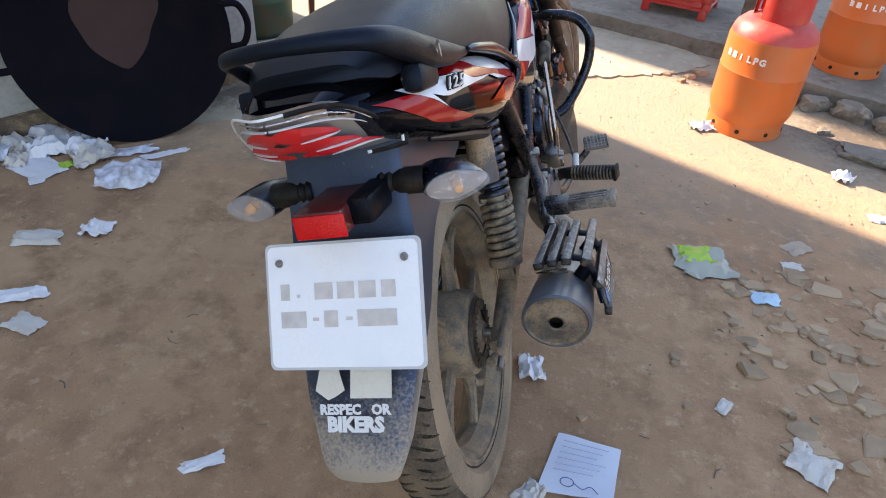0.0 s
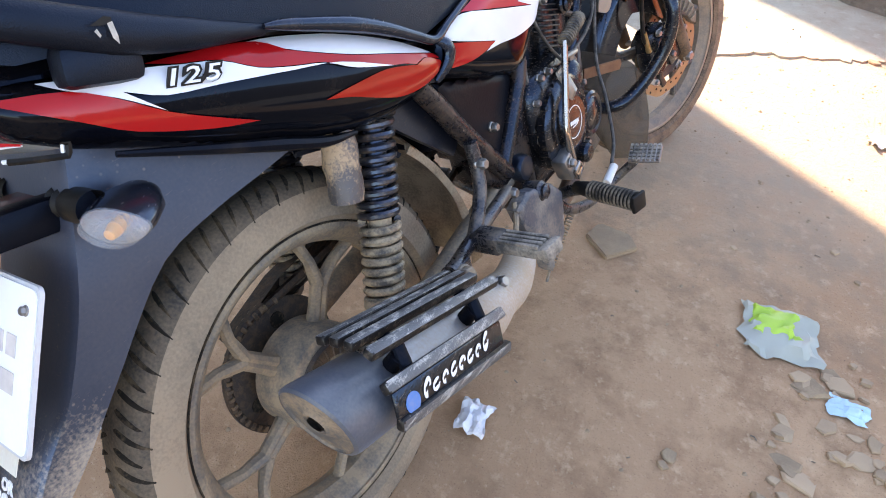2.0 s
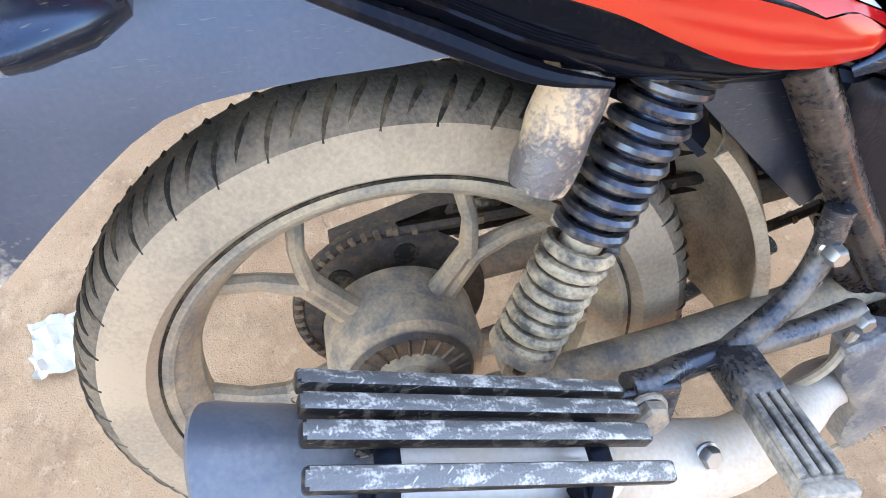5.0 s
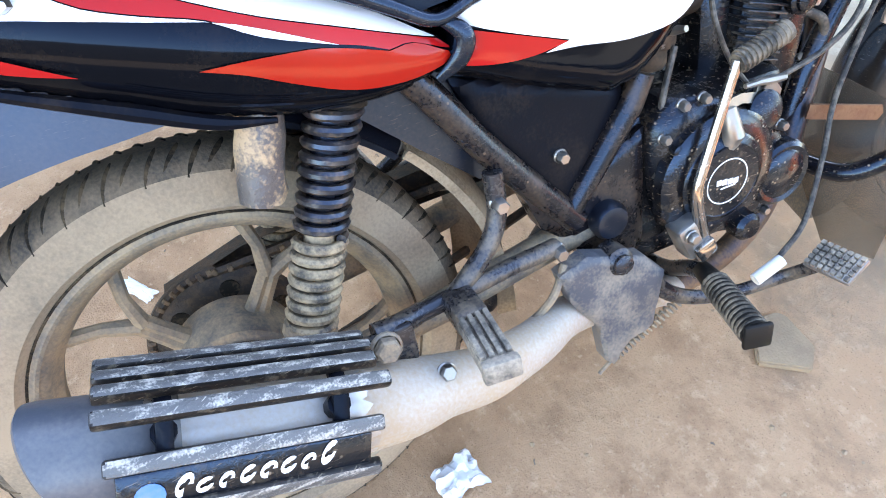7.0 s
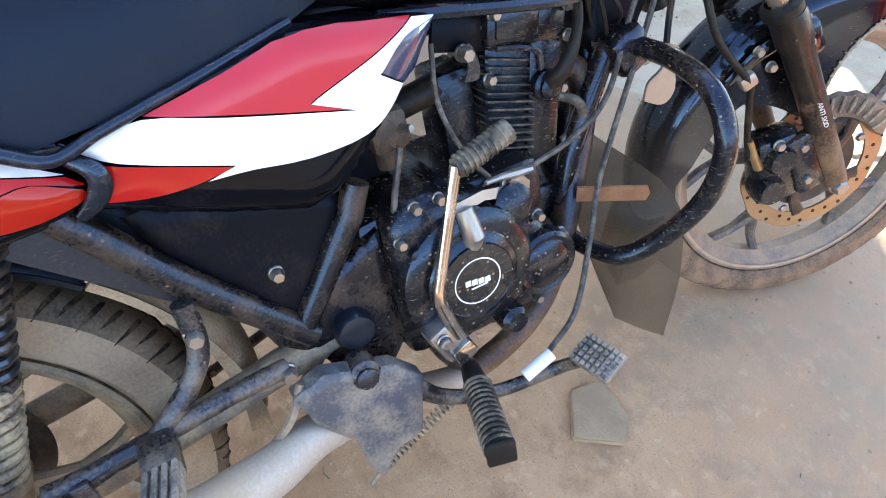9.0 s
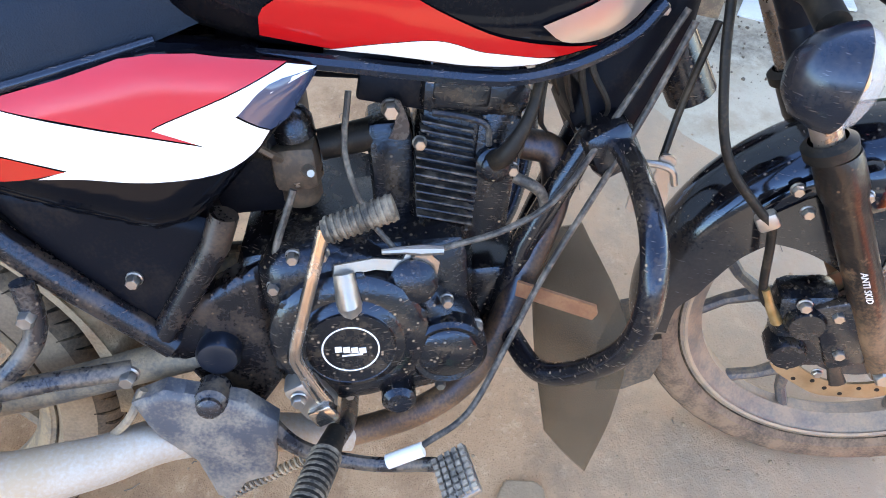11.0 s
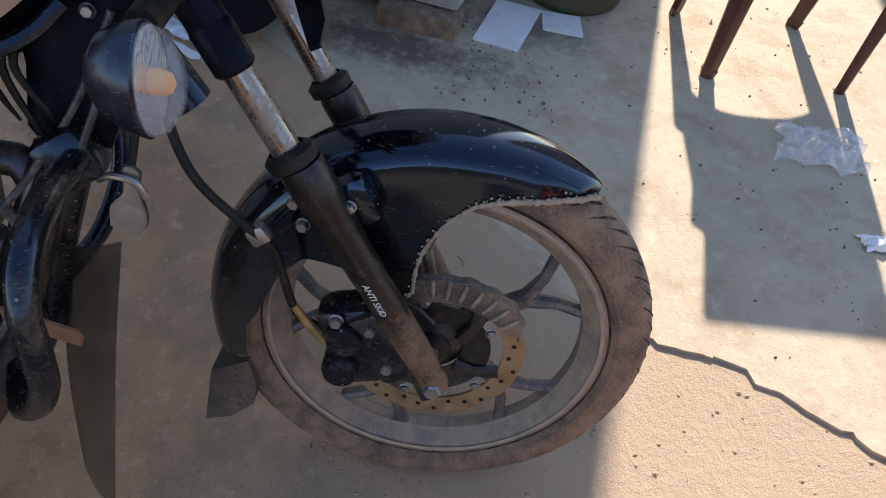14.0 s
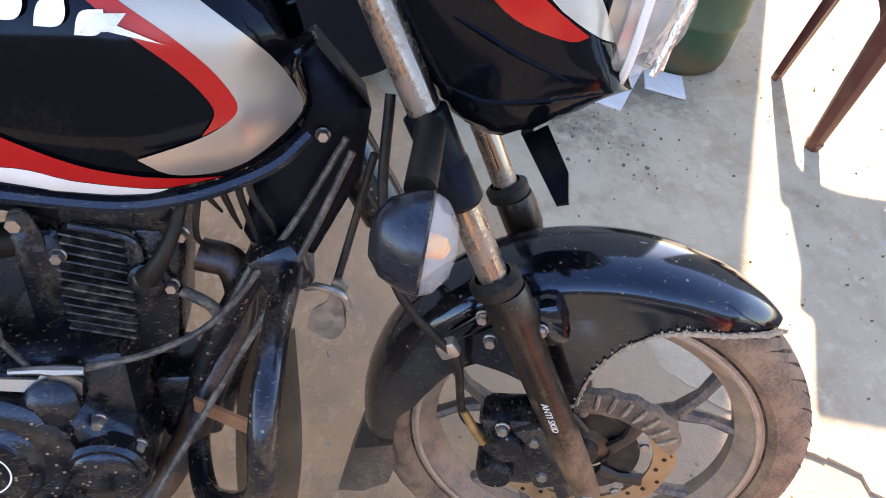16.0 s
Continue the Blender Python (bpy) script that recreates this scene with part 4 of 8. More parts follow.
part("chain_case", panel(case_poly, lambda y, z: 0.092, 0.03, 0.05, 1), SPROCKET, bike, "dark grimy chain case")
part("battery_box", box((0.15, 0.17, 0.16), (0, 0.385, 0.585), 0.012), PLASTIC, bike, "", Matrix.Identity(4))
CAKED = mat("tan_mud_crust", (0.16, 0.112, 0.07), 0.9, dust=0.85, edge=0.49, scale=22, bump=0.8, dust_color=(0.40, 0.285, 0.18), soft=0.12)
inner = part("inner_fender", fender_shell(44, 78, lambda a: 0.368, lambda a: 0.066, lambda a: 0.340, 22, 10), PLASTIC_DUSTY, bike, "black plastic inner fender", REAR_AXLE)
part("splash_guard", fender_shell(-4, 44, lambda a: 0.376 - 0.0006 * max(0, 20 - a), lambda a: 0.078, lambda a: 0.352, 24, 10), CAKED, bike, "mud-caked splash guard", REAR_AXLE)
side_poly = [(0.165, 0.645), (0.205, 0.605), (0.262, 0.550), (0.322, 0.494), (0.338, 0.505), (0.335, 0.60), (0.30, 0.66), (0.2, 0.67)]
part("side_gusset", panel(side_poly, lambda y, z: 0.096 + 0.02 * (0.6 - z), 0.012, 0.03), PLASTIC_DUSTY, bike, "smooth blue-black side panel behind the frame tube")

# Rear mudguard with its plate
spine = [(-0.392, 0.424), (-0.389, 0.440), (-0.373, 0.462), (-0.333, 0.515), (-0.280, 0.570), (-0.228, 0.645), (-0.188, 0.72), (-0.155, 0.79)]
guard_out = [(0.06, 0.648), (0.0, 0.644), (-0.07, 0.640), (-0.141, 0.626), (-0.21, 0.575), (-0.265, 0.525), (-0.305, 0.488), (-0.345, 0.455), (-0.372, 0.430), (-0.385, 0.421)] + spine + [(-0.05, 0.76), (0.06, 0.70)]
guard_surf = lambda y, z: lerp(z, [0.405, 0.42, 0.45, 0.5, 0.56, 0.64, 0.76], [0.028, 0.042, 0.058, 0.070, 0.082, 0.086, 0.078])
gb = panel(curved(guard_out, (0, 9, 17, 18, 19), 3), guard_surf, 0.004, 0.025)
for v in gb.verts:
    v.co.x -= 0.005
gb2 = gb.copy()
for v in gb2.verts:
    v.co.x = -v.co.x - 0.01
sm = smooth_path([(0, y, z) for y, z in spine], 4)
cols = []
for p in sm:
    w = guard_surf(p.y, p.z)
    cols.append([gb.verts.new((-0.005 + w * math.sin(u), p.y - lerp(p.z, [0.44, 0.50, 0.56], [0.012, 0.012, 0.004]) * (math.cos(u) ** 0.7 if abs(u) < 1.5 else 0), p.z)) for u in [math.pi / 2 * (k / 5 - 1) for k in range(11)]])
for a, b in zip(cols, cols[1:]):
    for j in range(10):
        gb.faces.new((a[j], a[j + 1], b[j + 1], b[j]))
tmp = bpy.data.meshes.new("tmp")
gb2.to_mesh(tmp)
gb.from_mesh(tmp)
gb2.free()
bpy.data.meshes.remove(tmp)
mg = part("rear_mudguard", gb, MUDGUARD, bike, "scuffed black plastic rear mudguard")
PLATE_M = basis((-0.003, -0.2955, 0.6205), (1, 0.008, -0.03), (0, 0.578, 0.816))
plate_poly = []
for cx, cy in ((0.094, 0.070), (-0.094, 0.070), (-0.094, -0.070), (0.094, -0.070)):
    for k in range(5):
        a = math.atan2(cy, cx) - math.pi / 4 * 0
        q = [0, 90, 180, 270][((0.094, 0.070), (-0.094, 0.070), (-0.094, -0.070), (0.094, -0.070)).index((cx, cy))] + 22.5 * k
        plate_poly.append((cx + 0.008 * math.cos(radians(q)), cy + 0.008 * math.sin(radians(q))))
np_ = part("number_plate", plate(plate_poly, 0.004, PLATE_M), PLATE_EDGE, bike, "white number plate in a clear rounded holder")
part("plate_sheet", plate([(x * 0.965, y * 0.955) for x, y in plate_poly], 0.001, PLATE_M @ Matrix.Translation((0, 0, 0.0041))), PLATE_WHITE, np_, "white sheet")
for cx, cy, w in ((-0.076, 0.018, 0.012), (-0.058, 0.013, 0.004), (-0.024, 0.018, 0.024), (0.005, 0.018, 0.022), (0.033, 0.018, 0.022), (0.060, 0.018, 0.018), (-0.066, -0.016, 0.034), (-0.036, -0.016, 0.008), (-0.016, -0.016, 0.018), (0.008, -0.016, 0.008), (0.044, -0.016, 0.05)):
    part("plate_bar", box((w, 0.020 if w > 0.01 else 0.004, 0.0008), bevel=0, m=PLATE_M @ Matrix.Translation((cx, cy, 0.0056))), PLATE_BAR, np_, "faded print")
for cx in (-0.082, 0.082):
    part("plate_bolt", bolt(PLATE_M @ Vector((cx, 0.054, 0.005)), PLATE_M.to_3x3() @ Vector((0, 0, 1)), 0.0042, 0.005), STEEL, np_)
# sticker on the mudguard
st = basis((-0.006, -0.3635, 0.502), (1, 0, 0), (0, 0.60, 0.80))
part("sticker_figure", plate([(-0.052, 0.03), (-0.045, 0.055), (-0.02, 0.06), (-0.012, 0.03), (-0.025, 0.022), (-0.035, 0.018)], 0.0008, st), STICKER_CREAM, mg, "cream sticker shape")
part("sticker_figure", plate([(-0.005, 0.02), (-0.002, 0.06), (0.052, 0.06), (0.05, 0.02)], 0.0008, st), STICKER_CREAM, mg, "cream sticker shape")
part("sticker_word", lettering("RESPEC   OR", 0.017, st @ Matrix.Translation((0.0, 0.006, 0.001)), bold=0.0008), STICKER, mg, "white words")
part("sticker_word", lettering("BIKERS", 0.025, st @ Matrix.Translation((0.0, -0.0125, 0.001)), bold=0.0014), STICKER, mg, "white word BIKERS")
# red reflector box and arm
rb = part("reflector_box", box((0.062, 0.135, 0.032), (0.000, -0.222, 0.716), 0.005, Matrix.Rotation(radians(-12), 4, "X")), REFLECTOR, bike, "dark red reflector box over the number plate")
part("red_reflector", box((0.064, 0.004, 0.028), (0.002, -0.2885, 0.7285), 0.0015, Matrix.Rotation(radians(-12), 4, "X")), RED_LENS, rb, "red reflector face")
part("reflector_arm", box((0.030, 0.12, 0.034), (0.042, -0.205, 0.716), 0.006, Matrix.Rotation(radians(-12), 4, "X")), PLASTIC, rb, "black plastic arm")


# Tail lamp
def lamp_point(u, v, lift=0.0):
    """A point on the boat-shaped tail lens, undercut towards its lower edge: u across, v upwards, lift outwards."""
    a = abs(u)
    top_y, top_z = -0.292 + 0.092 * a ** 1.3 + 0.034 * a ** 8, 0.864 - 0.012 * a - 0.077 * a ** 5
    low_y, low_z = -0.228 + 0.057 * a ** 2.5, 0.783 - 0.018 * a * a
    bulge = 0.014 * math.sin(math.pi * min(1, max(0, v))) * (1 - a ** 3)
    return Vector((-0.018 + 0.1 * u + lift * 0.5 * u, low_y + (top_y - low_y) * v - bulge - lift, low_z + (top_z - low_z) * v))


def lens_shell(lift, n=30, k=10):
    bm = bmesh.new()
    rows = [[bm.verts.new(lamp_point(-1 + 2 * i / n, j / k, lift)) for j in range(k + 1)] for i in range(n + 1)]
    for a, b in zip(rows, rows[1:]):
        for j in range(k):
            bm.faces.new((a[j], a[j + 1], b[j + 1], b[j]))
    return bm


tl = part("tail_lamp", lens_shell(-0.014), LAMP_INSIDE, bike, "clear tail lamp with red lenses inside")
part("tail_lens", lens_shell(0.002), SMOKY_LENS, tl, "clear outer lens")
for s in (1, -1):
    for u0, v0, u1, v1, deep in ((0.0, 0.62, 0.60, 0.58, 0.34), (0.0, 0.36, 0.72, 0.38, 0.32), (0.05, 0.12, 0.88, 0.34, 0.26)):
        bm = bmesh.new()
        rows, edge_pts = [], []
        for i in range(15):
            q = i / 14
            u, v = u0 + (u1 - u0) * q, v0 + (v1 - v0) * q ** 1.3
            w = deep * (0.08 + 0.92 * (1 - q) ** 0.55) * min(1.0, 0.45 + 2.2 * q)
            rows.append([bm.verts.new(lamp_point(s * u, v + w * (j / 2 - 0.5), -0.005 + (0.003 if j == 1 else 0))) for j in range(3)])
            if i > 4:
                edge_pts.append(lamp_point(s * u, v - w * 0.52, -0.0035))
        for a, b in zip(rows, rows[1:]):
            for j in range(2):
                bm.faces.new((a[j], a[j + 1], b[j + 1], b[j]))
        part("red_lens", bm, RED_LENS, tl, "red flame-shaped lens")
        part("chrome_line", tube(edge_pts, [0.0007, 0.0014, 0.0016, 0.0008], 6), WHITE_PAINT, tl, "bright line under the red lens")
    part("chrome_line", tube([lamp_point(s * (0.02 + 0.86 * i / 16), 0.78 - 0.02 * (i / 16) ** 2, -0.004) for i in range(17)], [0.0022, 0.0026, 0.0022, 0.0008], 6, flat=0.6), WHITE_PAINT, tl, "bright line")
    part("chrome_line", tube([lamp_point(s * (0.02 + 0.70 * i / 16), 0.87, -0.005) for i in range(17)], 0.0010, 6), REFLECT_SILVER, tl, "bright line")
rim_line = [lamp_point(-1 + 2 * i / 40, 1.0, 0.001) for i in range(41)]
turn = [lamp_point(1, 1 - i / 5, 0.001) for i in range(1, 6)] + [lamp_point(1 - 0.32 * i / 6, 0.0, 0.001) for i in range(1, 7)]
part("lamp_rim", tube(rim_line + turn, [0.0016] * 30 + [0.0021] * 22, 6), STICKER, tl, "pale rim of the lens")
part("lamp_seal", tube([p + Vector((0.003, 0.003, -0.0015)) for p in rim_line[24:] + turn], 0.0032, 6), RUBBER, tl, "black seal round the lens")

# Rear indicators
for s in (1, -1):
    x0 = -0.004
    li = part("rear_indicator", lathe([(0, 0.062), (0.016, 0.056), (0.026, 0.036), (0.029, 0.010), (0.028, 0.0), (0, 0.0)], (x0 + s * 0.142, -0.186, 0.707), (-0.42 * s, 0.88, 0.04), 24), GLOSS_PLASTIC, bike, "black rear turn indicator with clear lens")
    for v in li.data.vertices:
        v.co.x = x0 + s * 0.142 + (v.co.x - (x0 + s * 0.142)) * 1.50
        v.co.z = 0.711 + (v.co.z - 0.711) * 0.66 * (1.06 - 0.30 * max(0.0, s * (v.co.x - x0 - s * 0.142) / 0.036))
    for nm, prof, mt, lb in (("indicator_lens", [(0.0285, 0.0), (0.026, -0.010), (0.014, -0.019), (0, -0.021)], CLEAR_LENS, "clear ribbed lens"), ("reflector", [(0, -0.001), (0.027, -0.001)], REFLECT_SILVER, ""), ("bulb", [(0, -0.014), (0.005, -0.012), (0.007, -0.004), (0.007, -0.001), (0, -0.001)], ORANGE_LENS, "orange bulb")):
        o = part(nm, lathe(prof, (x0 + s * 0.142, -0.186, 0.707), (-0.42 * s, 0.88, 0.04), 24), mt, li, lb)
        if nm != "bulb":
            for v in o.data.vertices:
                v.co.x = x0 + s * 0.142 + (v.co.x - (x0 + s * 0.142)) * 1.50
                v.co.z = 0.711 + (v.co.z - 0.711) * 0.66 * (1.06 - 0.30 * max(0.0, s * (v.co.x - x0 - s * 0.142) / 0.036))
    part("indicator_stalk", lathe([(0.013, 0.0), (0.016, 0.006), (0.013, 0.010), (0.016, 0.016), (0.013, 0.020), (0.017, 0.028), (0.017, 0.060)], (x0 + s * 0.045, -0.183, 0.720), (s, 0.05, -0.05), 16), RUBBER, li)

# Tail panels
T_OUT = [(-0.205, 0.836), (-0.168, 0.830), (-0.12, 0.818), (-0.064, 0.806), (0.0, 0.796), (0.061, 0.780), (0.125, 0.761), (0.179, 0.738), (0.235, 0.708), (0.275, 0.681), (0.297, 0.664), (0.299, 0.653), (0.288, 0.642), (0.256, 0.630), (0.224, 0.627), (0.190, 0.628), (0.158, 0.632), (0.113, 0.640), (0.063, 0.656), (0.014, 0.682), (-0.044, 0.707), (-0.094, 0.732), (-0.160, 0.764), (-0.198, 0.790), (-0.214, 0.818)]
tail_mid = lambda y: lerp(y, [-0.22, -0.1, 0.0, 0.1, 0.2, 0.3], [0.815, 0.775, 0.742, 0.706, 0.676, 0.656])
tail_base = lambda y, z: 0.008 + lerp(y, [-0.22, -0.19, -0.14, -0.08, 0.0, 0.15, 0.30], [0.062, 0.080, 0.098, 0.114, 0.126, 0.138, 0.138]) - 5.0 * (z - tail_mid(y)) ** 2
tail_surf = pillow(T_OUT, tail_base, 0.03, 0.014)
tail = part("tail_panel", panel(T_OUT, tail_surf, 0.05, 0.008), BLACK_PAINT, bike, "glossy black tail panel with red and white stripes")
part("tail_panel", panel(T_OUT, tail_surf, 0.05, 0.02, 1), BLACK_PAINT, bike, "glossy black tail panel")
lift_ = 0.001
for nm, poly, sharp, mt in (
        ("white_stripe", [(0.028, 0.787), (0.066, 0.778), (0.125, 0.759), (0.179, 0.736), (0.233, 0.708), (0.270, 0.683), (0.286, 0.672), (0.209, 0.702), (0.142, 0.728), (0.094, 0.750), (0.065, 0.765)], (0, 6), WHITE_PAINT),
        ("red_stripe", [(-0.077, 0.808), (-0.047, 0.803), (-0.003, 0.795), (0.040, 0.783), (0.065, 0.764), (0.094, 0.749), (0.142, 0.727), (0.209, 0.701), (0.286, 0.671), (0.296, 0.660), (0.260, 0.676), (0.238, 0.676), (0.215, 0.686), (0.181, 0.697), (0.137, 0.715), (0.100, 0.736), (0.057, 0.750), (0.018, 0.765), (-0.015, 0.786), (-0.050, 0.797)], (0, 4, 8, 11), RED_PAINT),
        ("orange_stripe", [(0.081, 0.700), (0.119, 0.699), (0.170, 0.695), (0.203, 0.687), (0.238, 0.675), (0.262, 0.675), (0.294, 0.658), (0.295, 0.652), (0.286, 0.647), (0.256, 0.643), (0.222, 0.645), (0.190, 0.653), (0.150, 0.671), (0.115, 0.688)], (0, 4, 6), ORANGE_RED),
        ("white_stripe", [(-0.164, 0.827), (-0.120, 0.815), (-0.078, 0.805), (-0.050, 0.796), (-0.015, 0.785), (0.018, 0.764), (0.057, 0.749), (0.100, 0.735), (0.137, 0.714), (0.196, 0.692), (0.120, 0.728), (0.058, 0.745), (-0.023, 0.766), (-0.079, 0.779), (-0.112, 0.797), (-0.100, 0.783), (-0.086, 0.767), (-0.118, 0.794), (-0.150, 0.815)], (0, 9, 14, 16), WHITE_PAINT),
        ("red_stripe", [(-0.206, 0.829), (-0.150, 0.814), (-0.118, 0.793), (-0.086, 0.766), (-0.046, 0.741), (-0.004, 0.717), (-0.050, 0.731), (-0.115, 0.760), (-0.152, 0.787), (-0.185, 0.812)], (0, 5), RED_PAINT)):
    lift_ += 0.0005
    part(nm, decal(curved(poly, sharp, 3), tail_surf, lift_, 0.008), mt, tail)
badge_m = basis((tail_surf(-0.050, 0.7855) + 0.0058, -0.050, 0.7855), (0.17, 0.96, -0.27), (0, 0.27, 0.96)) @ Matrix(((1.55, 0.34, 0, 0), (0, 1, 0, 0), (0, 0, 1, 0), (0, 0, 0, 1)))
for bold_, mt, lift in ((0.0021, RUBBER, 0.0), (0.0002, WHITE_PAINT, 0.0014)):
    for k, digit in enumerate("125"):
        part("badge_number", lettering(digit, 0.021, badge_m @ Matrix.Translation(((-0.0125, 0.0, 0.0130)[k], 0, lift)), 0.0012, bold_), mt, tail, "number 125 in white with a dark outline")
part("panel_edge_strip", tube(smooth_path([(0.104, -0.14, 0.750), (0.112, -0.05, 0.708), (0.117, 0.02, 0.676), (0.119, 0.08, 0.648), (0.117, 0.13, 0.634)], 5), [0.003, 0.006, 0.008, 0.007, 0.003], 8), PLASTIC, tail, "black lower edge")


def tail_top():
    """The smooth hump between tail lamp and seat."""
    bm = bmesh.new()
    rows = []
    for i in range(15):
        y = -0.236 + 0.27 * i / 14
        h = lerp(y, [-0.24, -0.2, -0.12, 0.0, 0.04], [0.052, 0.080, 0.100, 0.112, 0.112])
        lo = lerp(y, [-0.24, -0.17, 0.04], [0.838, 0.806, 0.775])
        hi = lerp(y, [-0.24, -0.18, -0.10, 0.04], [0.856, 0.868, 0.862, 0.825])
        rows.append([bm.verts.new((-0.016 + h * math.copysign(abs(math.cos(t)) ** 0.6, math.cos(t)), y, lo + (hi - lo) * math.sin(t) ** 0.8)) for t in [math.pi * k / 16 for k in range(17)]])
    for a, b in zip(rows, rows[1:]):
        for j in range(16):
            bm.faces.new((a[j], a[j + 1], b[j + 1], b[j]))
    bm.faces.new(rows[0])
    bm.faces.new(rows[-1])
    return bm


part("tail_top_cover", tail_top(), BLACK_PAINT, bike, "glossy black tail cover under the grab rail", angle=60)

# Side cover by the seat
S_OUT = [(0.289, 0.693), (0.389, 0.711), (0.499, 0.730), (0.568, 0.721), (0.634, 0.707), (0.612, 0.678), (0.575, 0.640), (0.527, 0.594), (0.495, 0.570), (0.462, 0.566), (0.39, 0.592), (0.318, 0.622), (0.283, 0.636), (0.274, 0.648), (0.300, 0.664), (0.304, 0.678)]
side_base = lambda y, z: lerp(y, [0.27, 0.35, 0.45, 0.55, 0.64], [0.140, 0.150, 0.154, 0.152, 0.142])
side_surf = pillow(S_OUT, side_base, 0.03, 0.018)
sc = part("side_cover", panel(S_OUT, side_surf, 0.045, 0.008), BLACK_PAINT, bike, "black side cover with red and white flash")
part("side_cover", panel(S_OUT, side_surf, 0.045, 0.025, 1), BLACK_PAINT, bike, "black side cover")
lift_ = 0.001
for nm, poly, sharp, mt in (
        ("red_flash", [(0.358, 0.700), (0.427, 0.714), (0.503, 0.728), (0.606, 0.712), (0.556, 0.693), (0.502, 0.675), (0.490, 0.670), (0.530, 0.651), (0.419, 0.683)], (0, 3, 6, 7), PINK_RED),
        ("white_flash", [(0.297, 0.690), (0.356, 0.698), (0.419, 0.681), (0.530, 0.650), (0.490, 0.669), (0.502, 0.674), (0.556, 0.692), (0.606, 0.711), (0.630, 0.706), (0.588, 0.690), (0.559, 0.674), (0.583, 0.656), (0.566, 0.637), (0.534, 0.624), (0.478, 0.622), (0.425, 0.630), (0.386, 0.633), (0.412, 0.639), (0.360, 0.658), (0.316, 0.676)], (0, 3, 4, 7, 8, 10, 11, 16, 17), WHITE_PAINT),
        ("dark_flash", [(0.561, 0.675), (0.590, 0.698), (0.626, 0.705), (0.630, 0.702), (0.600, 0.664), (0.584, 0.657)], (0, 2, 3, 5), BLUE_BLACK),
        ("red_flash", [(0.314, 0.673), (0.360, 0.657), (0.410, 0.6385), (0.374, 0.634), (0.331, 0.636), (0.289, 0.645), (0.306, 0.660)], (0, 2, 5), RED_PAINT)):
    lift_ += 0.0005
    part(nm, decal(curved(poly, sharp, 3), side_surf, lift_, 0.008), mt, sc)
part("cover_grommet", tube(smooth_path([(0.144, 0.292, 0.686), (0.148, 0.305, 0.676), (0.149, 0.309, 0.664), (0.145, 0.301, 0.648), (0.136, 0.282, 0.633)], 5), [0.005, 0.0085, 0.0095, 0.009, 0.005], 12, flat=0.6), GLOSS_PLASTIC, sc, "black rubber bead between the panels")

# Tank
TK_OUT = [(0.50, 0.742), (0.585, 0.718), (0.65, 0.708), (0.714, 0.697), (0.749, 0.688), (0.79, 0.683), (0.838, 0.684), (0.884, 0.692), (0.922, 0.707), (0.945, 0.724), (0.955, 0.745), (0.948, 0.782), (0.928, 0.835), (0.88, 0.915), (0.80, 0.950), (0.70, 0.955), (0.60, 0.92), (0.52, 0.85), (0.49, 0.79)]


def tank_base(y, z):
    full = lerp(y, [0.49, 0.58, 0.70, 0.82, 0.90, 0.95], [0.105, 0.130, 0.142, 0.140, 0.122, 0.095])
    ztop = lerp(y, [0.49, 0.52, 0.60, 0.70, 0.80, 0.88, 0.925, 0.95], [0.80, 0.855, 0.925, 0.962, 0.957, 0.922, 0.868, 0.80])
    q = max(0.0, min(1.0, (z - 0.80) / max(0.02, ztop - 0.80)))
    return full * math.sqrt(max(0.0, 1 - q ** 2.6))


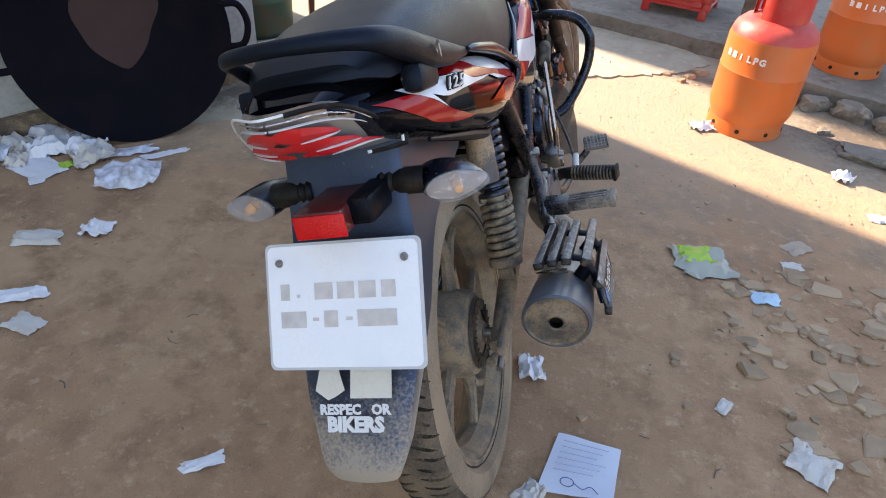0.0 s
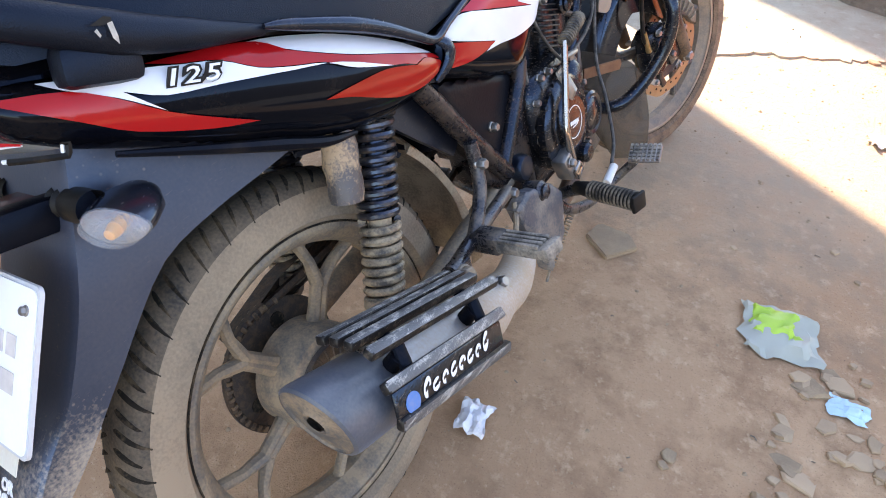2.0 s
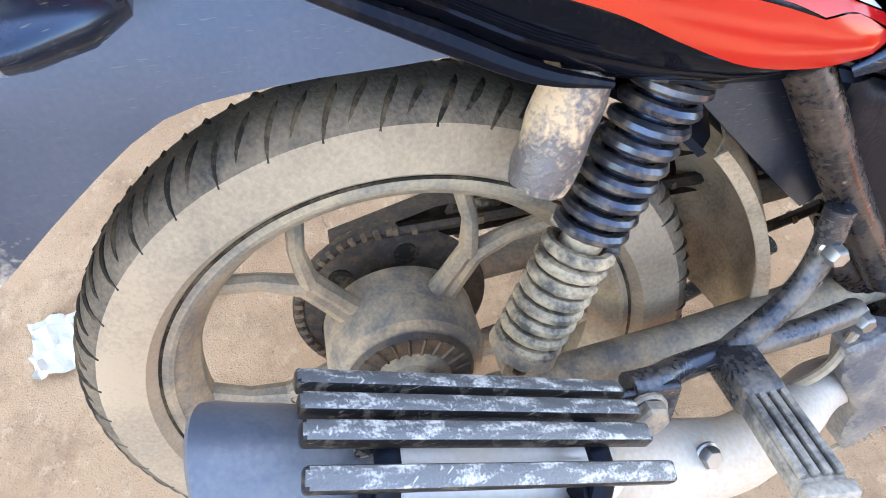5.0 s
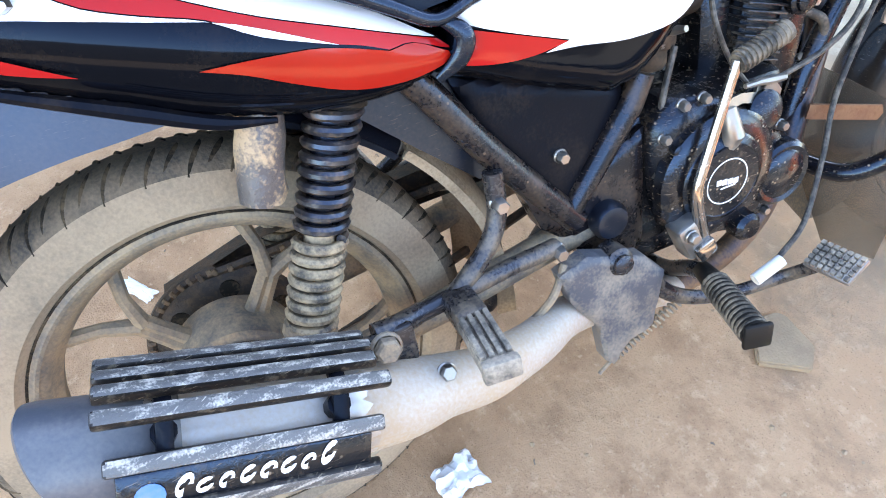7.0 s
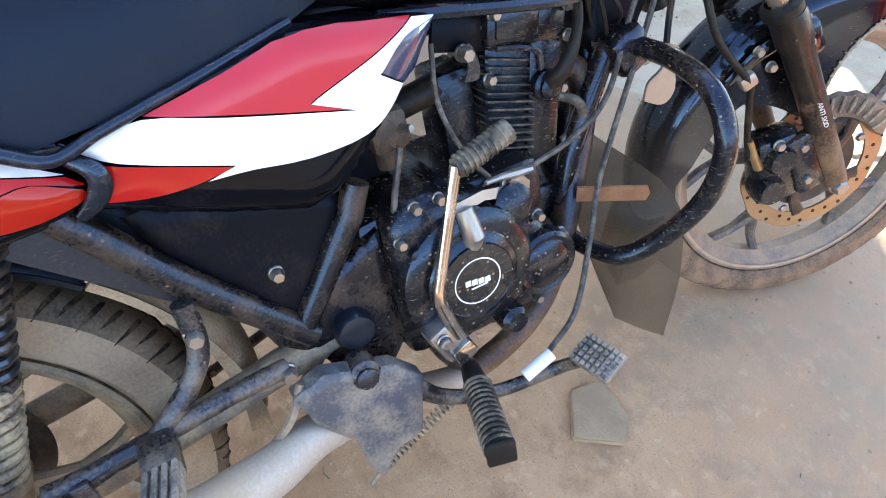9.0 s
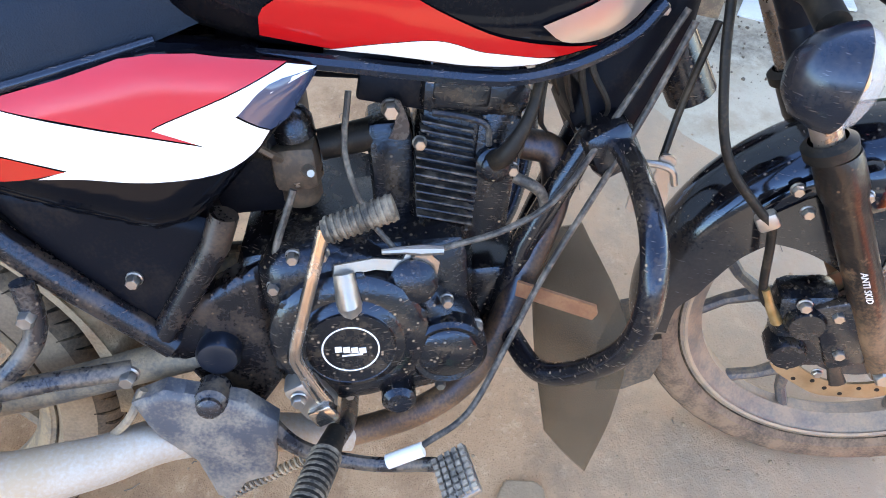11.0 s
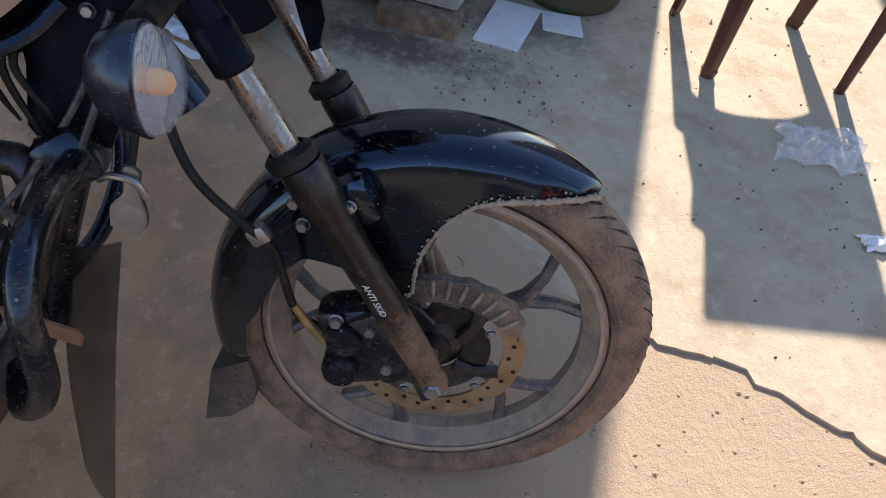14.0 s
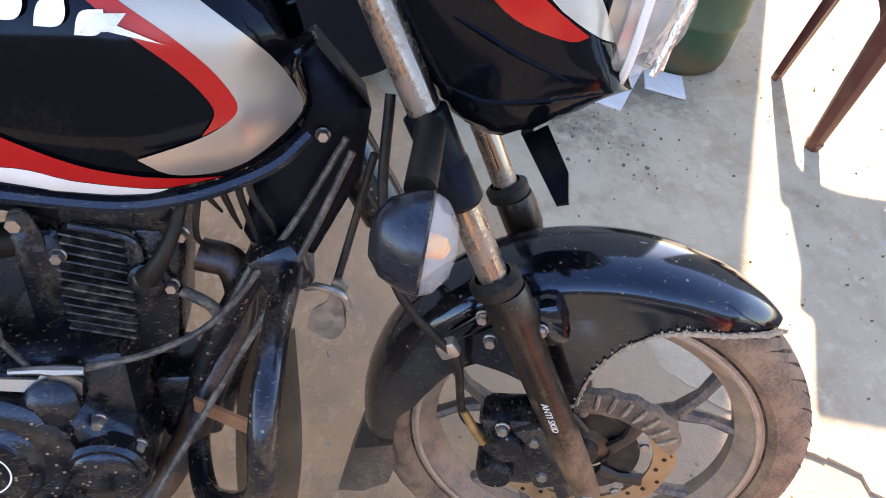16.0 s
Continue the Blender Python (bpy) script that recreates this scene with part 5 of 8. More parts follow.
tank_low = TK_OUT[:12] + TK_OUT[10:0:-1]
tank_round = lambda y, z: max(0.0, tank_base(y, z) - 0.035 * max(0.0, min(1.0, (0.86 - z) / 0.06)) * (1 - math.sqrt(max(0, 1 - (1 - min(1, edge_distance(tank_low, y, z) / 0.06)) ** 2))))
tank = part("fuel_tank", panel(TK_OUT, tank_round, 0.0, 0.009, 2), BLACK_PAINT, bike, "glossy black fuel tank with silver and red bands")
lift_ = 0.0018
for nm, poly, sharp, mt in (
        ("silver_band", [(0.862, 0.858), (0.885, 0.838), (0.905, 0.821), (0.924, 0.800), (0.939, 0.774), (0.947, 0.751), (0.937, 0.737), (0.914, 0.720), (0.892, 0.709), (0.868, 0.705), (0.840, 0.710), (0.820, 0.727), (0.863, 0.739), (0.887, 0.751), (0.897, 0.763), (0.892, 0.778), (0.878, 0.798), (0.855, 0.821), (0.826, 0.845), (0.812, 0.860)], (0, 11, 19), SILVER_PAINT),
        ("red_band", [(0.780, 0.872), (0.812, 0.860), (0.826, 0.845), (0.855, 0.821), (0.878, 0.798), (0.892, 0.778), (0.897, 0.763), (0.888, 0.752), (0.868, 0.742), (0.877, 0.754), (0.879, 0.765), (0.868, 0.783), (0.852, 0.801), (0.832, 0.819), (0.806, 0.845)], (0, 8), RED_PAINT),
        ("red_band", [(0.586, 0.731), (0.594, 0.755), (0.633, 0.770), (0.676, 0.779), (0.702, 0.766), (0.735, 0.745), (0.775, 0.724), (0.803, 0.715), (0.829, 0.709), (0.850, 0.704), (0.878, 0.699), (0.836, 0.6955), (0.788, 0.7045), (0.767, 0.709), (0.740, 0.7195), (0.715, 0.722), (0.677, 0.720), (0.644, 0.715)], (0, 10, 17), RED_PAINT),
        ("white_band", [(0.640, 0.7145), (0.677, 0.7195), (0.715, 0.7215), (0.740, 0.719), (0.767, 0.7085), (0.788, 0.704), (0.836, 0.694), (0.823, 0.690), (0.797, 0.690), (0.760, 0.694), (0.724, 0.701), (0.690, 0.708)], (0, 6), WHITE_PAINT)):
    lift_ += 0.0005
    part(nm, decal(curved(poly, sharp, 3), tank_round, lift_, 0.009), mt, tank)
for y, z, w, h in ((0.732, 0.850, 0.020, 0.026), (0.756, 0.842, 0.022, 0.020), (0.782, 0.837, 0.021, 0.018), (0.806, 0.831, 0.020, 0.017)):
    part("tank_badge", decal(curved([(y - w / 2, z - h / 2), (y + w * 0.2, z - h / 2), (y + w / 2, z - h * 0.1), (y + w * 0.55, z + h / 2), (y - w * 0.1, z + h * 0.45), (y - w * 0.35, z + h * 0.1)], (0, 3), 3), tank_round, 0.0055), WHITE_PAINT, tank, "white badge shape with chrome tail")
part("tank_badge", decal([(0.800, 0.824), (0.818, 0.825), (0.852, 0.815), (0.824, 0.829), (0.831, 0.837), (0.812, 0.837)], tank_round, 0.0058), CHROME, tank, "chrome badge tail")
part("tank_seam", tube(smooth_path([(0.118, 0.58, 0.713), (0.122, 0.65, 0.702), (0.122, 0.714, 0.690), (0.118, 0.79, 0.677), (0.110, 0.84, 0.678), (0.098, 0.884, 0.686), (0.086, 0.922, 0.700), (0.074, 0.95, 0.722)], 5), 0.0075, 8), GLOSS_PLASTIC, tank)


# Seat and grab rail
def seat_mesh():
    bm = bmesh.new()
    ys = [-0.20, -0.17, -0.12, -0.04, 0.05, 0.13, 0.20, 0.27, 0.34, 0.42, 0.50, 0.56]
    half = [0.07, 0.090, 0.105, 0.118, 0.126, 0.132, 0.138, 0.140, 0.138, 0.130, 0.112, 0.085]
    low = [0.86, 0.845, 0.838, 0.815, 0.788, 0.768, 0.735, 0.698, 0.704, 0.716, 0.73, 0.745]
    top = [0.880, 0.892, 0.898, 0.898, 0.892, 0.884, 0.864, 0.845, 0.835, 0.835, 0.842, 0.850]
    path = smooth_path([(y, i, 0) for i, y in enumerate(ys)], 3)
    rows = []
    for q in path:
        y = q.x
        h, lo, hi = lerp(y, ys, half), lerp(y, ys, low), lerp(y, ys, top)
        row = []
        for k in range(19):
            a = math.pi * k / 18
            c, s = math.cos(a), math.sin(a)
            row.append(bm.verts.new((h * math.copysign(abs(c) ** 0.45, c), y, lo + (hi - lo) * abs(s) ** 0.75)))
        rows.append(row)
    for a, b in zip(rows, rows[1:]):
        for j in range(18):
            bm.faces.new((a[j], a[j + 1], b[j + 1], b[j]))
        bm.faces.new((a[0], b[0], b[-1], a[-1]))
    bm.faces.new(rows[0])
    bm.faces.new(rows[-1])
    return bm


seat = part("seat", seat_mesh(), VINYL, bike, "black vinyl seat with a small tear", angle=60)
piping = [(0.131, 0.045, 0.796), (0.134, 0.075, 0.787), (0.139, 0.154, 0.758), (0.142, 0.205, 0.734), (0.146, 0.250, 0.708), (0.149, 0.284, 0.690), (0.147, 0.320, 0.698), (0.143, 0.36, 0.706), (0.135, 0.42, 0.717), (0.116, 0.50, 0.732)]
part("seat_piping", tube(smooth_path(piping, 5), [0.003, 0.007, 0.010, 0.009, 0.007, 0.006, 0.005, 0.005, 0.005, 0.004], 10), GLOSS_PLASTIC, seat, "black trim strip under the seat")
TORN = mat("torn_foam", (0.40, 0.37, 0.32), 0.9, vary=0.4, scale=200, bump=0.5)
part("tear", decal([(-0.120, 0.857), (-0.106, 0.860), (-0.100, 0.857), (-0.102, 0.853), (-0.112, 0.854)], lambda y, z: 0.1332), RUBBER, seat, "dark torn slit")
part("tear", decal([(-0.106, 0.854), (-0.101, 0.854), (-0.102, 0.842), (-0.104, 0.836), (-0.107, 0.842)], lambda y, z: 0.1335), TORN, seat, "pale torn spot")
part("tear", decal([(-0.119, 0.852), (-0.116, 0.853), (-0.115, 0.847), (-0.117, 0.846)], lambda y, z: 0.1335), TORN, seat, "pale torn spot")
rail = smooth_path([(0.124, 0.048, 0.792), (0.123, -0.03, 0.817), (0.117, -0.10, 0.845), (0.109, -0.17, 0.882), (0.085, -0.222, 0.908), (0.004, -0.240, 0.918), (-0.066, -0.226, 0.912), (-0.092, -0.18, 0.892), (-0.104, -0.12, 0.856), (-0.110, -0.03, 0.822), (-0.108, 0.05, 0.800)], 6)
part("grab_rail", tube(rail, [0.006, 0.015, 0.0195, 0.0175, 0.012, 0.009, 0.009, 0.010, 0.012, 0.012, 0.010], 14, flat=0.75), VINYL, bike, "thick black grab rail around the tail", angle=60)
for s in (1, -1):
    part("rail_mount", box((0.030, 0.075, 0.036), (-0.004 + s * 0.110, -0.116, 0.824), 0.010, Matrix.Rotation(radians(-16), 4, "X")), VINYL, bike, "black pad below the grab rail")
    part("rail_bolt", bolt((-0.016 + s * 0.112, -0.145, 0.832), (0.4 * s, -0.6, 0.6), 0.004, 0.004), STEEL, bike)


# Rear shock absorbers
def shock(s):
    top, low = Vector((0.090 * s, 0.200, 0.655)), Vector((0.102 * s, 0.0875, 0.372))
    d = low - top
    body = part("shock_absorber", tube([top + d * 0.05, top + d * 0.52], 0.0185, 18), DAMPER, bike, "coil spring shock absorber with a dusty gas canister")
    part("spring", tube(spring_path(top + d * 0.10, top + d * 0.56, 0.0245, 9.5), 0.0056, 8), SPRING, body, "dark coil spring")
    part("spring", tube(spring_path(top + d * 0.56, top + d * 0.93, 0.0245, 8.0), 0.0060, 8), SPRING_LOW, body, "dust-caked lower coils")
    part("damper_rod", tube([top + d * 0.5, top + d * 0.97], 0.017, 14), SPRING_LOW, body)
    part("spring_seat", lathe([(0.014, -0.012), (0.031, -0.010), (0.032, 0.008), (0.027, 0.012)], top + d * 0.07, d, 20), RUBBER, body)
    part("spring_seat", lathe([(0.014, -0.008), (0.030, -0.006), (0.031, 0.006), (0.02, 0.012)], top + d * 0.94, d, 20), DUST_METAL, body)
    part("top_eye", lathe([(0.008, -0.016), (0.018, -0.016), (0.018, 0.016), (0.008, 0.016)], top, (1, 0, 0), 20, closed=True), RUBBER, body)
    part("top_nut", bolt(top + Vector((0.012 * s, 0, 0)), (s, 0, 0), 0.010, 0.012), STEEL, body)
    part("low_eye", lathe([(0.008, -0.014), (0.017, -0.014), (0.017, 0.014), (0.008, 0.014)], low, (1, 0, 0), 20, closed=True), DUST_METAL, body)
    c0, c1 = Vector((0.094 * s, 0.124, 0.660)), Vector((0.101 * s, 0.092, 0.550))
    can = lathe([(0, 0), (0.019, 0.0), (0.0215, 0.005)] + [(0.0222, 0.006 + 0.0115 * k) for k in range(1, 9)] + [(0.020, 0.110), (0.008, 0.114), (0, 0.114)], c0, c1 - c0, 36)
    axis_ = (c1 - c0).normalized()
    for v in can.verts:
        q = v.co - c0
        out_ = q - axis_ * q.dot(axis_)
        caked = max(0.0, noise.noise(v.co * 45) + 0.25 - 6 * (v.co.y - (c0 + axis_ * q.dot(axis_)).y)) * min(1.0, q.dot(axis_) / 0.05)
        v.co += out_ * (0.16 * caked + 0.05 * noise.noise(v.co * 160))
    part("gas_canister", can, CANISTER, body, "dust-caked gas canister")


shock(1)
shock(-1)

# Foot-rest brackets
def bracket(s):
    b = part("footrest_bracket", tube(smooth_path([(0.135 * s, 0.322, 0.520), (0.140 * s, 0.318, 0.468), (0.148 * s, 0.295, 0.435), (0.158 * s, 0.250, 0.402)], 5), [0.0115, 0.011, 0.011, 0.0115], 12), FRAME_DUSTY, bike, "mud-splashed footrest bracket")
    part("bracket_arm", tube([(0.158 * s, 0.250, 0.402), (0.155 * s, 0.32, 0.408), (0.135 * s, 0.388, 0.395)], [0.011, 0.0105, 0.0115], 12), FRAME_DUSTY, b)
    part("bracket_arm", tube(smooth_path([(0.158 * s, 0.252, 0.402), (0.165 * s, 0.205, 0.402), (0.178 * s, 0.175, 0.408), (0.182 * s, 0.150, 0.410)], 4), [0.011, 0.011, 0.013, 0.014], 12), FRAME_DUSTY, b)
    part("bracket_bolt", bolt((0.140 * s, 0.320, 0.486), (s, 0, 0), 0.0088, 0.016), STEEL, b)
    part("bracket_bolt", bolt((0.138 * s, 0.387, 0.394), (s, 0, 0), 0.0088, 0.016), STEEL, b)
    turn_ = Matrix.Rotation(radians(-6 * s), 4, "Z") @ Matrix.Rotation(radians(-6 * s), 4, "Y")
    peg = part("pillion_footrest", box((0.088, 0.036, 0.017), (0.249 * s, 0.245, 0.405), 0.004, turn_), PEG_DUST, b, "dusty flat pillion footrest")
    for k in range(4):
        part("tread_bar", box((0.076, 0.0058, 0.006), Vector((0.249 * s, 0.245, 0.405)) + turn_ @ Vector((-0.004 * s, -0.0132 + 0.0088 * k, 0.0105)), 0.0015, turn_), PEG_DUST, peg, "dusty raised bar")
    part("end_block", box((0.012, 0.038, 0.022), Vector((0.249 * s, 0.245, 0.405)) + turn_ @ Vector((0.044 * s, 0, 0.001)), 0.003, turn_), PEG_DUST, peg)
    part("footrest_hinge", box((0.050, 0.036, 0.030), (0.186 * s, 0.249, 0.401), 0.006), FRAME_DUSTY, b)


bracket(1)
bracket(-1)
for s in (1, -1):
    fp = part("rider_footrest", tube([(0.15 * s, 0.592, 0.283), (0.20 * s, 0.578, 0.287), (0.286 * s, 0.553, 0.291)], [0.012, 0.0175, 0.0175], 14), RUBBER, bike, "black ribbed rubber footrest")
    for k in range(13):
        c = Vector((0.188 * s, 0.5815, 0.286)).lerp(Vector((0.280 * s, 0.5545, 0.2908)), k / 12)
        part("rib", lathe([(0.0165, -0.0024), (0.0188, -0.0014), (0.0188, 0.0014), (0.0165, 0.0024)], c, (0.098 * s, -0.028, 0.005), 14), RUBBER_DUSTY, fp)
    part("footrest_end", box((0.008, 0.034, 0.034), (0.288 * s, 0.5525, 0.291), 0.006, Matrix.Rotation(radians(-16 * s), 4, "Z")), RUBBER, fp)
part("footrest_bar", tube(smooth_path([(0.165, 0.590, 0.282), (0.12, 0.60, 0.262), (0.05, 0.60, 0.225), (-0.05, 0.60, 0.225), (-0.165, 0.59, 0.282)], 5), 0.012, 10), FRAME_DUSTY, bike)
# brake pedal, spring and stand plate
bp_ = part("brake_pedal", tube(smooth_path([(0.135, 0.50, 0.318), (0.150, 0.545, 0.262), (0.160, 0.62, 0.232), (0.178, 0.700, 0.238), (0.215, 0.722, 0.272)], 6), [0.014, 0.011, 0.010, 0.010, 0.010], 10, flat=0.8), FRAME_DUSTY, bike, "black brake pedal with a ribbed steel pad")
pad_m = basis((0.238, 0.722, 0.290), (1, 0.15, 0.0), (0, 0.9, 0.42))
part("pedal_pad", box((0.062, 0.042, 0.008), bevel=0.003, m=pad_m), STEEL, bp_)
teeth = bmesh.new()
for i in range(7):
    for j in range(5):
        box((0.0055, 0.0055, 0.005), bevel=0, m=pad_m @ Matrix.Translation((-0.026 + 0.0087 * i, -0.0165 + 0.0083 * j, 0.006)), bm=teeth)
part("pad_teeth", teeth, PEG_DUST, bp_)
stand_poly = [(0.382, 0.362), (0.42, 0.375), (0.50, 0.345), (0.53, 0.31), (0.512, 0.225), (0.475, 0.215), (0.452, 0.184), (0.438, 0.20), (0.43, 0.262), (0.395, 0.315)]
sp_ = part("stand_plate", panel(stand_poly, pillow(stand_poly, lambda y, z: 0.158 - 0.05 * max(0, z - 0.30), 0.008, 0.005), 0.02, 0.008), STAND_DUST, bike, "dusty steel stand plate")
part("stand_boss", lathe([(0.019, -0.02), (0.019, 0.008), (0.013, 0.013), (0.013, 0.018), (0.007, 0.021), (0, 0.021)], (0.145, 0.464, 0.350), (1, 0, 0.1), 18), FRAME_DUSTY, sp_)
part("return_spring", tube(spring_path((0.150, 0.455, 0.195), (0.150, 0.56, 0.245), 0.006, 16, 8), 0.0018, 5), DUST_METAL, sp_)
part("spring_hook", tube([(0.150, 0.43, 0.175), (0.150, 0.455, 0.195)], 0.003, 6), DUST_METAL, sp_)
part("side_stand", tube([(-0.10, 0.50, 0.26), (-0.155, 0.44, 0.13), (-0.19, 0.41, 0.062)], [0.014, 0.012, 0.012], 10), FRAME, bike, "side stand")
part("tail_chain_tag", tube(smooth_path([(0.14, 0.395, 0.37), (0.15, 0.37, 0.335), (0.145, 0.33, 0.30), (0.14, 0.28, 0.26)], 5), 0.005, 8), DUST_METAL, bike)

# Exhaust
HEADER = mat("heat_browned_pipe", (0.004, 0.0045, 0.007), 0.26, dust=0.35, edge=0.56, scale=20, spec=0.6, sheen=BLUISH, dust_color=(0.33, 0.175, 0.08), mud=(0.20, 0.30, 0.35, 0.75), soft=0.1)
AX0, AX1 = Vector((0.217, -0.146, 0.445)), Vector((0.212, 0.194, 0.325))
AXD = (AX1 - AX0).normalized()
U_ = Vector((1, 0, 0)) - AXD * AXD.x
U_.normalize()
V_ = AXD.cross(U_)
if V_.z < 0:
    V_ = -V_


def slant(bm):
    """Cuts the rear end of the muffler upright instead of square to its axis."""
    for v in bm.verts:
        q = v.co - AX0
        v.co -= AXD * 0.5 * q.dot(V_) * max(0.0, 1 - max(0.0, q.dot(AXD)) / 0.1)
    return bm


muf = part("muffler", lathe([(0.040, 0.07), (0.046, 0.10), (0.048, 0.20), (0.047, 0.255), (0.044, 0.28), (0.036, 0.295), (0.0, 0.30)], AX0, AXD, 36), EXHAUST, bike, "silver muffler with a blue-grey end cap and black slats")
part("end_cap", slant(lathe([(0.046, 0.0), (0.050, 0.003), (0.051, 0.010), (0.050, 0.06), (0.049, 0.098), (0.046, 0.102)], AX0, AXD, 36)), MUFFLER_CAP, muf, "blue-grey plastic end cap")
part("cap_face", slant(lathe([(0.046, 0.0005), (0.043, 0.004), (0.022, 0.003), (0.014, -0.002), (0.010, 0.0), (0.009, 0.02), (0, 0.02)], AX0, AXD, 36)), CAP_FACE, muf, "dusty cap face")
part("outlet", slant(lathe([(0.0095, -0.003), (0.0095, 0.012), (0, 0.012)], AX0, AXD, 16)), RUBBER, muf, "dark outlet hole")


def round_axis(a, r, h):
    return AX0 + AXD * h + r * (math.cos(radians(a)) * U_ + math.sin(radians(a)) * V_)


def slat_mesh(a, r, h0, h1, w, t, bend=0.0):
    bm = bmesh.new()
    o = AX0 + AXD * ((h0 + h1) / 2) + U_ * r[0] + V_ * r[1]
    out = (math.cos(radians(a)) * U_ + math.sin(radians(a)) * V_)
    m = basis(o, AXD, AXD.cross(out))
    mm = Matrix((m.col[0][:3], m.col[1][:3], m.col[2][:3])).transposed().to_4x4()
    mm.translation = o
    box((h1 - h0, w, t), bevel=0.003, m=mm, bm=bm)
    return bm


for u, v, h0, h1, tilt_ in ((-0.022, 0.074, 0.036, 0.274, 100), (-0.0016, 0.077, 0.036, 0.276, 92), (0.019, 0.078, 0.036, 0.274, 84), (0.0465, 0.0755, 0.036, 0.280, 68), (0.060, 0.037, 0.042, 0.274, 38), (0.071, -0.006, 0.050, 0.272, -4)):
    slat = part("slat", slat_mesh(tilt_, (u, v), h0, h1, 0.0145, 0.012), SLAT, muf, "worn black slat with a scuffed face paled for sky light")
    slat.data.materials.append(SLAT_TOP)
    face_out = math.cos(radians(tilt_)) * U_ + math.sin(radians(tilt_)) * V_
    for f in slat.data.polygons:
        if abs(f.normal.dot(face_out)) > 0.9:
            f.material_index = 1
part("name_plate", slat_mesh(12, (0.066, 0.013), 0.050, 0.262, 0.036, 0.006), ENGINE_GLOSS, muf, "black name plate with white script shapes")
np_o = AX0 + AXD * 0.153 + U_ * 0.0695 + V_ * 0.0138
np_out = (math.cos(radians(12)) * U_ + math.sin(radians(12)) * V_)
NM = basis(np_o, AXD, np_out.cross(AXD))
script_rnd = random.Random(12)
for k in range(8):
    x0, w, h = -0.056 + 0.0172 * k, script_rnd.uniform(0.012, 0.015), script_rnd.uniform(0.014, 0.018) * (1.35 if k in (0, 7) else 1.0)
    lean_ = 0.35 * h
    outer = [(x0 - w / 2 + lean_ * v + (w / 2) * (1 + math.cos(q)), -0.010 + h * 0.5 * (1 + math.sin(q)) + 0.0012 * k * 0.5) for q, v in [(2 * math.pi * i / 14, 0.5 + 0.5 * math.sin(2 * math.pi * i / 14)) for i in range(14)]]
    cx_, cy_ = sum(p[0] for p in outer) / 14, sum(p[1] for p in outer) / 14
    bmk = bmesh.new()
    span = range(2, 14) if k % 2 else range(0, 11)
    for i in span:
        p, q = outer[i], outer[(i + 1) % 14]
        f1, f2 = (0.42 + 0.2 * math.sin(i)), (0.42 + 0.2 * math.sin(i + 1))
        quad_ = [p, q, (cx_ + (q[0] - cx_) * f2, cy_ + (q[1] - cy_) * f2), (cx_ + (p[0] - cx_) * f1, cy_ + (p[1] - cy_) * f1)]
        bmk.faces.new([bmk.verts.new((x, y, 0.0008)) for x, y in quad_])
    bmk.transform(NM)
    part("script_shape", bmk, STICKER, muf, "white script shape")
part("script_line", plate([(-0.06, -0.0165), (0.075, -0.0165), (0.075, -0.0145), (-0.06, -0.0145)], 0.0006, NM), STICKER, muf)
part("globe_mark", plate([(-0.078 + 0.012 * math.cos(radians(a)), -0.004 + 0.012 * math.sin(radians(a))) for a in range(0, 360, 24)], 0.0006, NM), STICKER_BLUE, muf, "blue round mark")
for h in (0.088, 0.235):
    part("slat_strap", tube([round_axis(a, r, h) for a, r in ((106, 0.069), (92, 0.070), (76, 0.073), (58, 0.078), (40, 0.068), (20, 0.062), (-4, 0.063))], 0.008, 8, flat=0.5), PLASTIC, muf)
    part("strap_boss", tube([round_axis(50, 0.040, h), round_axis(50, 0.068, h)], 0.011, 10), PLASTIC, muf)
part("silver_leaf", plate([(0, -0.010), (0.035, -0.013), (0.05, -0.004), (0.02, 0.012), (0.004, 0.008)], 0.002, basis(round_axis(72, 0.054, 0.085), -U_, AXD)), CHROME, muf, "bright metal corner")
pipe = smooth_path([AX0 + AXD * 0.262, Vector((0.210, 0.160, 0.340)), Vector((0.206, 0.201, 0.331)), Vector((0.200, 0.250, 0.316)), Vector((0.185, 0.295, 0.307)), Vector((0.165, 0.338, 0.295)), Vector((0.130, 0.401, 0.280)), Vector((0.100, 0.50, 0.240)), Vector((0.085, 0.60, 0.202))], 5)
part("exhaust_pipe", tube(pipe, [0.046, 0.042, 0.035, 0.032, 0.030, 0.028, 0.026, 0.024, 0.022], 20), PIPE, muf, "silver pipe with brown dust")
part("header_pipe", tube(smooth_path([(0.085, 0.58, 0.200), (0.085, 0.68, 0.226), (0.078, 0.750, 0.268), (0.068, 0.795, 0.338), (0.050, 0.838, 0.43), (0.035, 0.868, 0.50), (0.028, 0.865, 0.555), (0.022, 0.832, 0.568)], 6), 0.018, 14), HEADER, muf, "black header pipe browned with dust")
part("mount_bolt", bolt((0.200, 0.156, 0.408), (1, 0, 0.15), 0.014, 0.014), DUST_METAL, muf)
part("mount_tab", box((0.010, 0.06, 0.05), (0.188, 0.160, 0.392), 0.006), FRAME_DUSTY, muf)
part("pipe_bolt", bolt((0.220, 0.206, 0.362), (0.9, 0.1, 0.45), 0.009, 0.010), STEEL, muf)
part("pipe_slot", tube([(0.213, 0.168, 0.372), (0.215, 0.145, 0.382)], 0.007, 10), RUBBER, muf)

